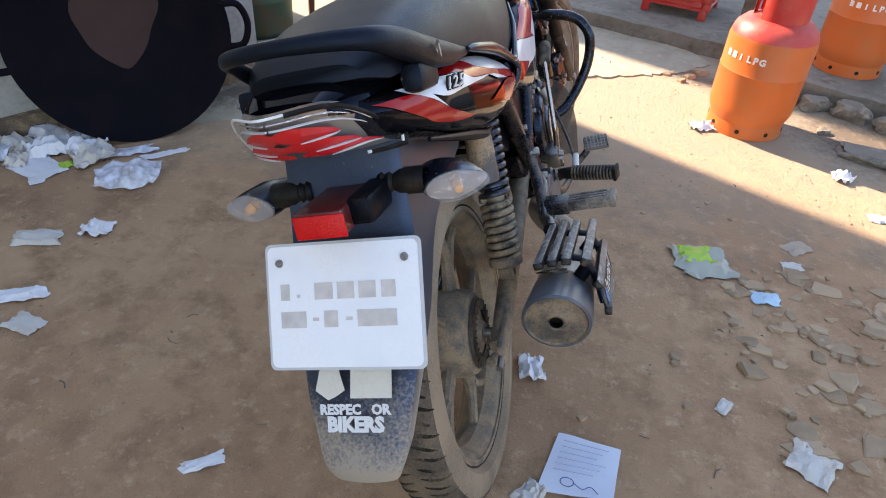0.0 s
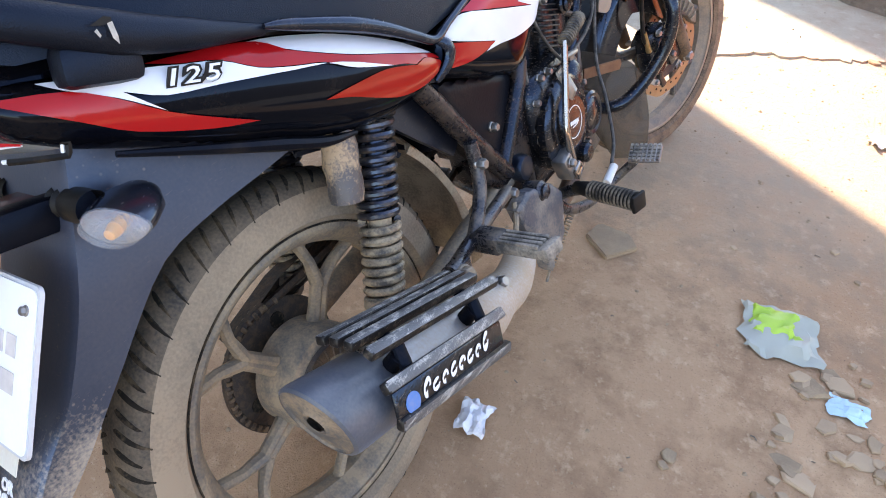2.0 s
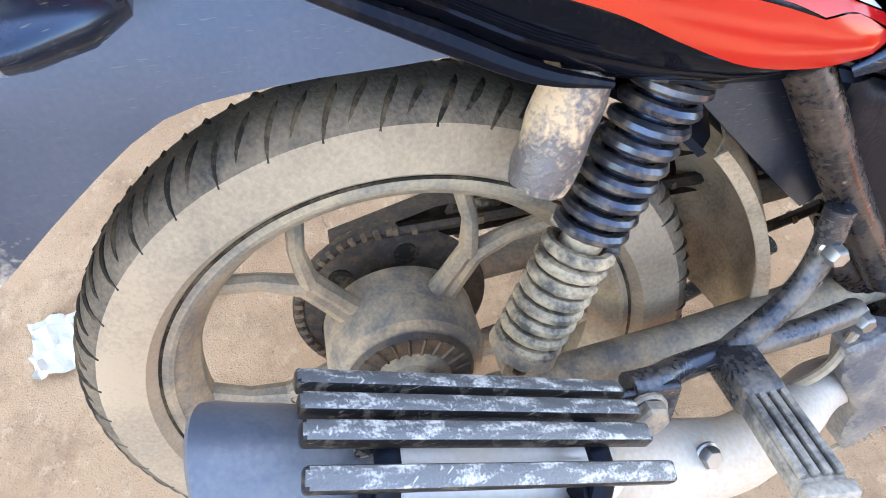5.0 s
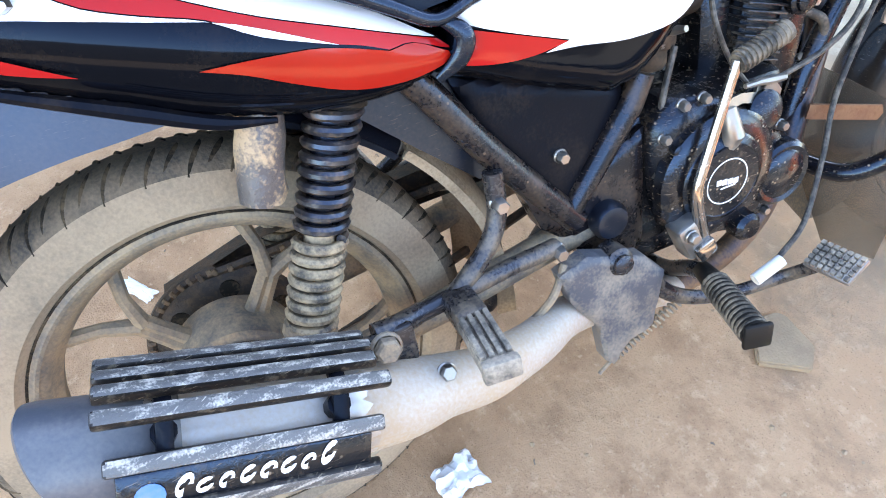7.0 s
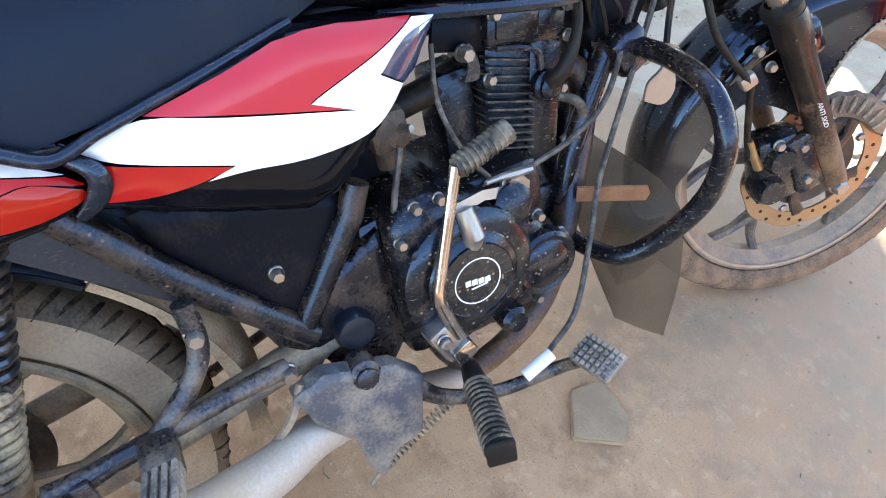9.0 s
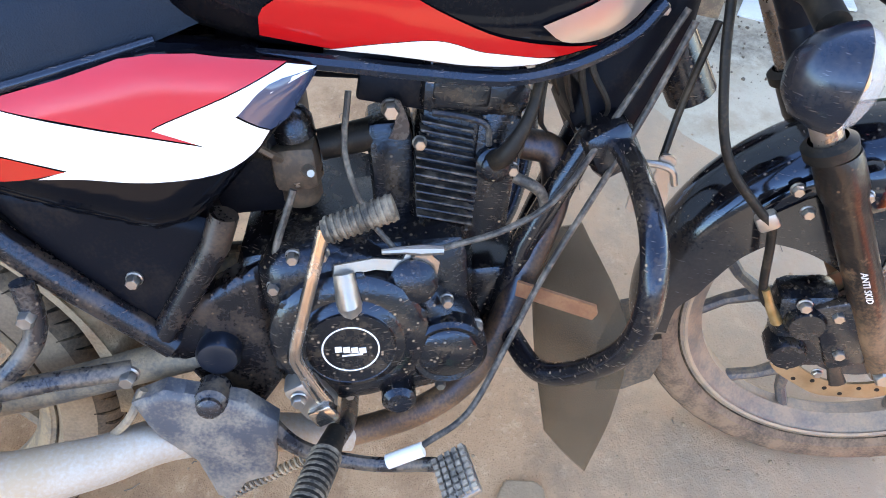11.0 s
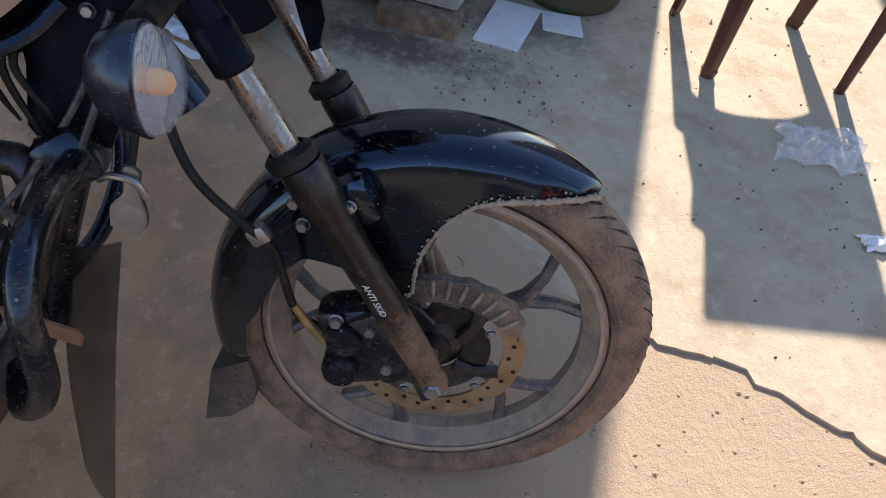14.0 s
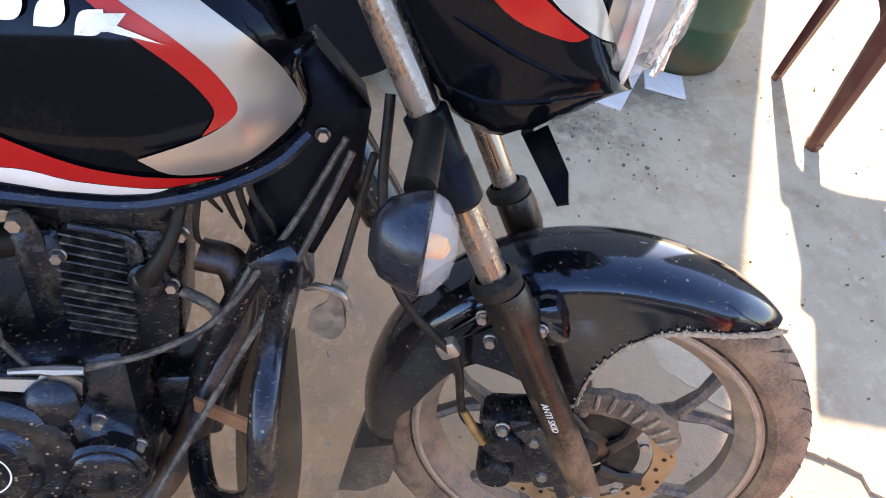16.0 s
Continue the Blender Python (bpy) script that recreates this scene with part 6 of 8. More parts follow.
# Engine
ENGINE_AT = Matrix.Translation((0.007, 0.006, 0.004))
CASE = [(0.528, 0.452), (0.535, 0.39), (0.552, 0.338), (0.60, 0.302), (0.66, 0.288), (0.715, 0.298), (0.752, 0.326), (0.768, 0.368), (0.752, 0.405), (0.722, 0.432), (0.695, 0.462), (0.655, 0.49), (0.60, 0.512), (0.555, 0.512), (0.532, 0.49)]
eng = part("engine", panel(CASE, pillow(CASE, lambda y, z: 0.118, 0.03, 0.022), 0.24, 0.014), ENGINE, bike, "black single-cylinder engine with clutch cover, spotted with mud", ENGINE_AT)
part("clutch_cover", lathe([(0.088, 0.0), (0.086, 0.014), (0.078, 0.020), (0.060, 0.022), (0.056, 0.026), (0.050, 0.027), (0.047, 0.030), (0.0, 0.030)], (0.112, 0.617, 0.400), (1, 0, 0), 48), ENGINE_GLOSS, eng, "round black clutch cover")
part("cover_step", lathe([(0.0495, 0.0265), (0.0480, 0.0305), (0.0465, 0.0295)], (0.112, 0.617, 0.400), (1, 0, 0), 40), ENGINE, eng)
for k in range(6):
    a = radians(18 + 60 * k)
    part("cover_lug", lathe([(0.011, 0), (0.010, 0.016), (0.006, 0.018), (0, 0.018)], (0.110, 0.617 + 0.079 * math.cos(a), 0.400 + 0.079 * math.sin(a)), (1, 0, 0), 12), ENGINE, eng)
ring_bm = lathe([(0.0292, 0.0303), (0.0301, 0.0310), (0.0310, 0.0303)], (0.112, 0.617, 0.400), (1, 0, 0), 40)
part("white_ring", ring_bm, STICKER, eng, "worn white ring")
for k in range(4):
    part("script_shape", box((0.0006, 0.0072, 0.0075), (0.1426, 0.604 + 0.0085 * k, 0.402 - 0.0015 * k), 0), STICKER, eng, "white mark")
part("script_shape", box((0.0006, 0.022, 0.002), (0.1426, 0.618, 0.3925), 0), STICKER, eng, "white mark")
part("small_cover", lathe([(0.046, 0.0), (0.045, 0.018), (0.040, 0.022), (0.034, 0.020), (0.030, 0.023), (0, 0.025)], (0.108, 0.722, 0.366), (1, 0, 0), 36), ENGINE_GLOSS, eng, "round black filter cover")
part("oil_cap", lathe([(0.020, 0), (0.020, 0.02), (0.014, 0.026), (0, 0.026)], (0.118, 0.662, 0.312), (1, 0, 0), 20), ENGINE, eng)
part("breather_boss", lathe([(0.026, 0), (0.026, 0.024), (0.018, 0.030), (0, 0.030)], (0.096, 0.690, 0.458), (1, 0, 0.2), 20), ENGINE, eng)
for y, z in ((0.545, 0.47), (0.54, 0.40), (0.556, 0.35), (0.605, 0.308), (0.712, 0.308), (0.758, 0.345), (0.757, 0.39), (0.725, 0.43), (0.69, 0.475), (0.60, 0.505), (0.57, 0.505)):
    part("engine_bolt", bolt((0.108, y, z), r=0.0064, h=0.012), STEEL, eng)
CABLE = mat("dusty_black_cable", (0.014, 0.014, 0.015), 0.45, dust=0.35, edge=0.55, scale=60, spec=0.4, dust_color=(0.36, 0.30, 0.235))
FIN = mat("dust_edged_fin", (0.003, 0.0036, 0.0055), 0.3, dust=0.32, edge=0.57, scale=70, bump=0.2, spec=0.5, dust_color=(0.36, 0.29, 0.22), sheen=BLUISH, scratch=0.3)
tilt = Matrix.Rotation(radians(-8), 4, "X")
cyl_m = Matrix.Translation((0.0, 0.742, 0.47)) @ tilt
cyl = part("cylinder", box((0.10, 0.10, 0.20), (0, 0, 0.10), 0.012), ENGINE, eng, "finned black cylinder")
cyl.matrix_basis = cyl_m
fin_turn = Matrix.Rotation(radians(-9), 4, "X")
for k in range(15):
    g = 0.006 if 2 < k < 11 else 0.0
    part("fin", box((0.118 + g, 0.062 + g - 0.001 * abs(k - 8), 0.0030), (0, -0.022 + 0.0012 * (14 - k) * 0.5, 0.0 + 0.0098 * k), 0.0012, fin_turn), FIN, cyl)
part("chain_tunnel", box((0.112, 0.050, 0.175), (0, 0.033, 0.085), 0.010), ENGINE, cyl, "smooth black column beside the fins")
hd = part("cylinder_head", box((0.118, 0.112, 0.050), (0.0, 0.004, 0.172), 0.012), ENGINE, eng, "black cylinder head")
hd.matrix_basis = cyl_m
part("head_cover", box((0.104, 0.100, 0.034), (0, 0.000, 0.204), 0.012, taper=0.86), ENGINE_GLOSS, hd)
part("rocker_lid", box((0.012, 0.058, 0.040), (0.056, -0.012, 0.180), 0.004), ENGINE_GLOSS, hd)
part("head_rib", tube(smooth_path([(0.060, -0.040, 0.152), (0.062, -0.010, 0.150), (0.062, 0.016, 0.142), (0.061, 0.022, 0.120)], 4), 0.0035, 6), FIN, hd)
part("plug_cap", tube(smooth_path([(0.066, 0.028, 0.105), (0.084, 0.036, 0.122), (0.084, 0.052, 0.16), (0.07, 0.060, 0.20), (0.04, 0.055, 0.24)], 5), [0.012, 0.010, 0.0065, 0.005, 0.005], 12), RUBBER, hd, "black spark plug cap and lead")
part("plug_boss", lathe([(0.020, 0), (0.020, 0.012), (0.015, 0.015), (0.015, 0.020), (0.011, 0.023), (0, 0.023)], (0.054, 0.030, 0.100), (1, 0, 0), 20), ENGINE, hd)
for y, z in ((-0.045, 0.19), (0.055, 0.19), (0.058, 0.155), (0.05, 0.095), (-0.05, 0.12)):
    part("head_bolt", bolt((0.060, y, z), r=0.0064, h=0.010), STEEL, hd)
part("head_mount", box((0.010, 0.075, 0.040), (0.042, 0.690, 0.650), 0.006, Matrix.Rotation(radians(-14), 4, "X")), PLASTIC, eng)
part("frame_backbone", tube([(0.0, 0.52, 0.690), (0.0, 0.66, 0.672), (0.0, 0.80, 0.672), (0.0, 0.95, 0.70)], 0.026, 12), PLASTIC, eng, "black backbone tube under the tank")
part("inlet_manifold", box((0.07, 0.050, 0.13), (0.0, 0.680, 0.545), 0.012), ENGINE, eng, "black casting behind the cylinder")
part("bracket_tab", plate(curved([(-0.012, -0.010), (0.006, -0.012), (0.010, 0.004), (0.003, 0.028), (-0.004, 0.028), (-0.004, 0.006)], (0,), 2), 0.003, basis((0.058, 0.690, 0.612), (0, 1, 0), (0, 0, 1))), FRAME_DUSTY, eng, "dull metal tab")
part("head_mount_bolt", bolt((0.055, 0.683, 0.633), r=0.0085, h=0.016), STEEL, eng)
CARB = mat("brown_dusty_alloy", (0.04, 0.031, 0.024), 0.5, metal=0.3, dust=0.35, edge=0.53, scale=50, bump=0.3, dust_color=(0.24, 0.15, 0.09))
cb = part("carburettor", box((0.055, 0.048, 0.05), (0.03, 0.602, 0.585), 0.010), CARB, eng, "brown dusty carburettor", Matrix.Translation((0.004, -0.022, -0.010)))
part("float_bowl", lathe([(0, 0), (0.018, 0.002), (0.022, 0.010), (0.022, 0.030), (0.026, 0.032), (0.026, 0.038)], (0.03, 0.602, 0.535), (0, 0, 1), 20), CARB, cb)
part("carb_top", lathe([(0.022, 0), (0.022, 0.02), (0.016, 0.03), (0.006, 0.034), (0.005, 0.05), (0, 0.05)], (0.03, 0.605, 0.612), (0, -0.1, 1), 20), ENGINE, cb)
part("idle_screw", tube([(0.055, 0.615, 0.585), (0.075, 0.620, 0.590)], [0.007, 0.004], 8), STEEL, cb)
part("choke_lever", tube([(0.058, 0.590, 0.60), (0.072, 0.585, 0.612), (0.074, 0.570, 0.625)], 0.004, 6), CARB, cb)
for k in range(3):
    part("bowl_screw", bolt((0.03 + 0.024 * math.cos(2.1 * k), 0.602 + 0.024 * math.sin(2.1 * k), 0.572), (0, 0, -1), 0.004, 0.005), STEEL, cb)
part("inlet_tube", tube([(0.02, 0.605, 0.584), (0.015, 0.66, 0.590), (0.01, 0.70, 0.595)], [0.017, 0.018, 0.021], 14), RUBBER, eng)
part("air_duct", tube(smooth_path([(0.02, 0.58, 0.592), (0.025, 0.545, 0.596), (0.02, 0.50, 0.605)], 4), [0.020, 0.023, 0.024], 14), RUBBER, eng)
for y in (0.572, 0.552, 0.535):
    part("hose_band", lathe([(0.0235, -0.004), (0.0255, -0.003), (0.0255, 0.003), (0.0235, 0.004)], (0.023, y, 0.595), (0, 1, -0.05), 18), STEEL if y > 0.56 else RUBBER, eng)
part("air_box", box((0.13, 0.15, 0.17), (-0.02, 0.515, 0.60), 0.02), PLASTIC, eng, "dark plastic air box")
part("crankcase", box((0.18, 0.26, 0.20), (0.0, 0.63, 0.40), 0.03), ENGINE, eng)
part("sump", box((0.13, 0.22, 0.06), (0.0, 0.65, 0.285), 0.02), ENGINE, eng)
part("engine_mount", box((0.09, 0.07, 0.10), (0.0, 0.80, 0.37), 0.012), FRAME, bike)
part("mount_bolt", bolt((0.047, 0.804, 0.360), r=0.010, h=0.014), STEEL, bike)
part("breather_hose", tube(smooth_path([(0.055, 0.815, 0.545), (0.06, 0.845, 0.525), (0.055, 0.85, 0.49), (0.045, 0.825, 0.475)], 5), 0.0065, 10), CABLE, bike)
# clutch arm and cables
ca = part("clutch_arm", plate([(-0.014, -0.006), (0.030, -0.004), (0.062, -0.012), (0.074, -0.004), (0.078, 0.010), (0.068, 0.014), (0.060, 0.002), (0.030, 0.008), (-0.012, 0.007)], 0.005, basis((0.121, 0.622, 0.490), (-0.02, 0.075, -0.008), (-0.3, 0.05, 1))), STEEL, bike, "worn silver clutch arm", ENGINE_AT)
part("arm_pivot", tube([(0.118, 0.623, 0.428), (0.140, 0.622, 0.462), (0.128, 0.620, 0.490)], [0.015, 0.013, 0.011], 12), STEEL, ca)
part("cable_stop", plate([(-0.012, -0.016), (0.014, -0.020), (0.022, 0.004), (0.010, 0.022), (-0.006, 0.016), (0.004, 0.002)], 0.005, basis((0.106, 0.698, 0.474), (0, 1, 0.1), (0, 0, 1))), STEEL, ca)
part("cable_adjuster", tube([(0.112, 0.660, 0.501), (0.110, 0.685, 0.499), (0.110, 0.700, 0.497), (0.109, 0.724, 0.494)], [0.003, 0.0045, 0.0065, 0.0048], 8), STEEL, ca)
part("clutch_cable", tube(smooth_path([(0.109, 0.722, 0.494), (0.108, 0.80, 0.512), (0.098, 0.86, 0.545), (0.06, 0.93, 0.62), (0.055, 0.985, 0.71)], 6), 0.0036, 8), CABLE, bike, "black clutch cable")
part("brake_cable", tube(smooth_path([(0.064, 0.99, 0.70), (0.075, 0.94, 0.60), (0.10, 0.845, 0.445), (0.135, 0.795, 0.375), (0.165, 0.745, 0.305), (0.180, 0.69, 0.276)], 6), 0.0038, 8), CABLE, bike, "black cable down to the pedal")
part("cable_end", tube([(0.186, 0.690, 0.277), (0.186, 0.648, 0.262)], 0.0085, 10), mat("white_tape", (0.75, 0.74, 0.70), 0.6, dust=0.2, scale=60), bike, "white taped cable end")
part("cable_loop", tube(smooth_path([(0.07, 0.65, 0.66), (0.085, 0.64, 0.60), (0.10, 0.655, 0.54), (0.11, 0.68, 0.50)], 5), 0.0032, 8), CABLE, bike)
part("drain_hose", tube(smooth_path([(0.09, 0.585, 0.57), (0.105, 0.555, 0.50), (0.11, 0.545, 0.42)], 5), 0.004, 8), CABLE, bike)
for k, (dy, drop) in enumerate(((0.0, 0.0), (0.014, 0.030), (-0.012, -0.02), (0.024, 0.012), (-0.02, 0.02))):
    part("hanging_wire", tube(smooth_path([(0.050, 0.885 + dy, 0.70), (0.056, 0.868 + dy, 0.665), (0.050 + 0.004 * k, 0.872 + dy * 1.6, 0.635 - drop), (0.046, 0.880 + dy * 1.4, 0.610 - drop)], 5), [0.0045, 0.0040, 0.0032, 0.0015], 7), RUBBER, bike, "frayed hanging wire")
part("front_cable", tube(smooth_path([(0.07, 1.01, 0.70), (0.065, 0.99, 0.62), (0.075, 0.972, 0.56)], 5), 0.0042, 8), RUBBER, bike)
# kick starter
kk = part("kick_starter", tube([(0.146, 0.582, 0.326), (0.150, 0.574, 0.352), (0.154, 0.562, 0.396), (0.155, 0.560, 0.408), (0.154, 0.563, 0.422), (0.149, 0.604, 0.538), (0.148, 0.611, 0.556)], [0.011, 0.0092, 0.0082, 0.0085, 0.0072, 0.0068, 0.0076], 12, flat=0.8), CHROME, bike, "chrome kick starter with a ribbed rubber grip", ENGINE_AT)
part("kick_boss", box((0.034, 0.040, 0.058), (0.138, 0.566, 0.340), 0.008, Matrix.Rotation(radians(24), 4, "X")), STEEL, kk)
part("kick_jaw", box((0.020, 0.030, 0.026), (0.152, 0.578, 0.322), 0.005, Matrix.Rotation(radians(24), 4, "X")), CHROME, kk)
part("kick_bolt", bolt((0.155, 0.555, 0.350), r=0.008, h=0.01), STEEL, kk)
g0, g1 = Vector((0.148, 0.610, 0.553)), Vector((0.146, 0.678, 0.572))
grip = part("kick_grip", tube([g0, g1], [0.0115, 0.0130], 14), RUBBER_DUSTY, kk, "dusty ribbed rubber grip")
for k in range(10):
    part("rib", lathe([(0.011, -0.0022), (0.0138, -0.0014), (0.0138, 0.0014), (0.011, 0.0022)], g0.lerp(g1, 0.08 + 0.094 * k), g1 - g0, 14), RUBBER_DUSTY, kk)
# crash guard with its flap
cg = part("crash_guard", tube(smooth_path([(-0.02, 0.93, 0.575), (0.07, 0.928, 0.578), (0.150, 0.918, 0.578), (0.211, 0.910, 0.560), (0.240, 0.904, 0.520), (0.238, 0.900, 0.470), (0.219, 0.888, 0.420), (0.182, 0.860, 0.367), (0.145, 0.829, 0.340), (0.086, 0.812, 0.340), (0.03, 0.806, 0.347)], 7), 0.0130, 16), FRAME, bike, "black tubular crash guard")
part("crash_guard", tube(smooth_path([(-x, y, z) for x, y, z in [(-0.02, 0.93, 0.575), (0.07, 0.928, 0.578), (0.150, 0.918, 0.578), (0.211, 0.910, 0.560), (0.240, 0.904, 0.520), (0.238, 0.900, 0.470), (0.219, 0.888, 0.420), (0.182, 0.860, 0.367), (0.145, 0.829, 0.340), (0.086, 0.812, 0.340), (0.03, 0.806, 0.347)]], 5), 0.0130, 12), FRAME, bike, "black tubular crash guard")
part("guard_clamp", box((0.06, 0.055, 0.06), (0.052, 0.918, 0.575), 0.014, Matrix.Rotation(radians(25), 4, "X")), FRAME, cg)
part("guard_strap", plate([(-0.052, -0.011), (0.040, -0.011), (0.044, 0.0), (0.040, 0.011), (-0.052, 0.011)], 0.004, basis((0.106, 0.862, 0.407), (0.047, 0.084, -0.012), (0.1, 0.0, 1))), RUST, cg, "rusty flat bar")
horn = part("horn_bracket", plate(curved([(-0.022, -0.030), (0.004, -0.040), (0.020, -0.022), (0.019, 0.014), (0.024, 0.034), (0.008, 0.038), (0.002, 0.010), (-0.016, -0.006)], (0,), 3), 0.007, basis((0.074, 0.962, 0.530), (0.35, 0.93, 0), (0, 0, 1)), 0.001), STEEL, bike, "dusty bent metal bracket")
part("bracket_hook", tube(smooth_path([(0.070, 0.940, 0.552), (0.082, 0.955, 0.560), (0.090, 0.976, 0.555), (0.088, 0.984, 0.535)], 5), 0.004, 8), STEEL, horn, "bright steel hook")
SMOKY = mat("smoky_mud_spotted_sheet", (0.030, 0.021, 0.012), 0.4, dust=0.6, edge=0.53, scale=9, bump=0.3, dust_color=(0.20, 0.112, 0.054), soft=0.12, spots=0.3)
SMOKY.node_tree.nodes["Principled BSDF"].inputs["Alpha"].default_value = 0.64
near_edge = smooth_path([(-0.03, 0.858, 0.425), (0.020, 0.850, 0.36), (0.062, 0.846, 0.290), (0.112, 0.850, 0.200)], 5)
far_edge = smooth_path([(-0.02, 0.922, 0.430), (0.135, 0.930, 0.392), (0.172, 0.914, 0.30), (0.170, 0.888, 0.185)], 5)
flap = bmesh.new()
sheets = []
for off in (0.0, 0.003):
    sheets.append([[flap.verts.new(a.lerp(b, q / 6) + Vector((off + 0.006 * math.sin(math.pi * q / 6), 0, 0))) for q in range(7)] for a, b in zip(near_edge, far_edge)])
for rows in sheets:
    for a, b in zip(rows, rows[1:]):
        for q in range(6):
            flap.faces.new((a[q], a[q + 1], b[q + 1], b[q]))
for side in (0, -1):
    for (a, b), (c, d) in zip(zip(sheets[0], sheets[0][1:]), zip(sheets[1], sheets[1][1:])):
        flap.faces.new((a[side], b[side], d[side], c[side]))
part("engine_flap", flap, SMOKY, bike, "mud-spotted smoky plastic sheet below the crash guard")


# ---- ground and setting ----
def ground_mat(name, layers, relief, film=None, dark_patches=()):
    """A broken surface: five layers of colour at falling sizes over two ground tones."""
    m = bpy.data.materials.new(name)
    m.use_nodes = True
    n, l = m.node_tree.nodes, m.node_tree.links
    b = n["Principled BSDF"]
    tc = n.new("ShaderNodeTexCoord")

    def noise_node(scale, detail, rough=0.6):
        q = n.new("ShaderNodeTexNoise")
        q.inputs["Scale"].default_value, q.inputs["Detail"].default_value, q.inputs["Roughness"].default_value = scale, detail, rough
        l.new(tc.outputs["Object"], q.inputs["Vector"])
        return q

    def mix(a, c, f, lo, hi):
        mr = n.new("ShaderNodeMapRange")
        mr.inputs["From Min"].default_value, mr.inputs["From Max"].default_value = lo, hi
        l.new(f, mr.inputs["Value"])
        x = n.new("ShaderNodeMix")
        x.data_type = "RGBA"
        l.new(mr.outputs["Result"], x.inputs["Factor"])
        for sock, val in (("A", a), ("B", c)):
            if isinstance(val, tuple):
                x.inputs[sock].default_value = (*val, 1)
            else:
                l.new(val, x.inputs[sock])
        return x.outputs["Result"]
    big, mid, fine, grit, blot = noise_node(1.6, 5), noise_node(7, 8, 0.7), noise_node(60, 6, 0.7), noise_node(320, 3, 0.7), noise_node(22, 5, 0.7)
    c = mix(layers[0], layers[1], big.outputs["Fac"], 0.35, 0.65)
    for tone, source, lo, hi in zip(layers[2:], (mid, blot, fine, grit), (0.47, 0.55, 0.60, 0.61), (0.66, 0.72, 0.74, 0.70)):
        c = mix(c, tone, source.outputs["Fac"], lo, hi)
    if film:
        # greyer, less orange tone over the earth towards higher y, with a broken edge
        sep = n.new("ShaderNodeSeparateXYZ")
        l.new(tc.outputs["Object"], sep.inputs[0])
        wob = n.new("ShaderNodeMath")
        wob.operation = "MULTIPLY_ADD"
        wob.inputs[1].default_value = 1.3
        l.new(mid.outputs["Fac"], wob.inputs[0])
        l.new(sep.outputs["Y"], wob.inputs[2])
        mr = n.new("ShaderNodeMapRange")
        mr.inputs["From Min"].default_value, mr.inputs["From Max"].default_value = film[1] + 0.65, film[2] + 0.65
        mr.inputs["To Min"].default_value, mr.inputs["To Max"].default_value = 0.0, film[3]
        l.new(wob.outputs[0], mr.inputs["Value"])
        x = n.new("ShaderNodeMix")
        x.data_type = "RGBA"
        l.new(mr.outputs["Result"], x.inputs["Factor"])
        l.new(c, x.inputs["A"])
        x.inputs["B"].default_value = (*film[0], 1)
        c = x.outputs["Result"]
    for sx, sy, length, width, turn_, tone in dark_patches:
        # darker patches with a broken outline, for soil and for painted shade
        mp = n.new("ShaderNodeMapping")
        mp.vector_type = "TEXTURE"
        mp.inputs["Location"].default_value, mp.inputs["Rotation"].default_value, mp.inputs["Scale"].default_value = (sx, sy, 0), (0, 0, radians(turn_)), (length, width, 1)
        l.new(tc.outputs["Object"], mp.inputs["Vector"])
        far_ = n.new("ShaderNodeVectorMath")
        far_.operation = "LENGTH"
        l.new(mp.outputs["Vector"], far_.inputs[0])
        wob = n.new("ShaderNodeMath")
        wob.operation = "MULTIPLY_ADD"
        wob.inputs[1].default_value = 1.6
        l.new(blot.outputs["Fac"], wob.inputs[0])
        l.new(far_.outputs["Value"], wob.inputs[2])
        wob2 = n.new("ShaderNodeMath")
        wob2.operation = "MULTIPLY_ADD"
        wob2.inputs[1].default_value = 1.0
        l.new(fine.outputs["Fac"], wob2.inputs[0])
        l.new(wob.outputs[0], wob2.inputs[2])
        mr = n.new("ShaderNodeMapRange")
        mr.inputs["From Min"].default_value, mr.inputs["From Max"].default_value = 1.55, 2.35
        mr.inputs["To Min"].default_value, mr.inputs["To Max"].default_value = 0.85, 0.0
        l.new(wob2.outputs[0], mr.inputs["Value"])
        x = n.new("ShaderNodeMix")
        x.data_type = "RGBA"
        l.new(mr.outputs["Result"], x.inputs["Factor"])
        l.new(c, x.inputs["A"])
        x.inputs["B"].default_value = (*tone, 1)
        c = x.outputs["Result"]
    l.new(c, b.inputs["Base Color"])
    b.inputs["Roughness"].default_value = 0.92
    add = n.new("ShaderNodeMath")
    add.operation = "MULTIPLY_ADD"
    add.inputs[1].default_value = 0.35
    l.new(grit.outputs["Fac"], add.inputs[0])
    l.new(fine.outputs["Fac"], add.inputs[2])
    bp = n.new("ShaderNodeBump")
    bp.inputs["Strength"].default_value, bp.inputs["Distance"].default_value = relief, 0.008
    l.new(add.outputs[0], bp.inputs["Height"])
    l.new(bp.outputs["Normal"], b.inputs["Normal"])
    return m


def ground_z(x, y):
    p = Vector((x * 1.7, y * 1.7, 0.3))
    q = Vector((x * 9, y * 9, 4.1))
    return (0.004 * noise.noise(p) + 0.0018 * noise.noise(q)) * max(0.15, 1 - math.exp(-4 * min((x) ** 2 + y ** 2, (x - 0.02) ** 2 + (y - 1.3) ** 2)))


def graded(lo, hi, step, far):
    v = list(np.arange(lo, hi + 1e-6, step))
    d, a, b = step, lo, hi
    left, right = [], []
    while b < far:
        d *= 1.45
        a, b = a - d, b + d
        left.insert(0, a)
        right.append(b)
    return [float(q) for q in left + v + right]


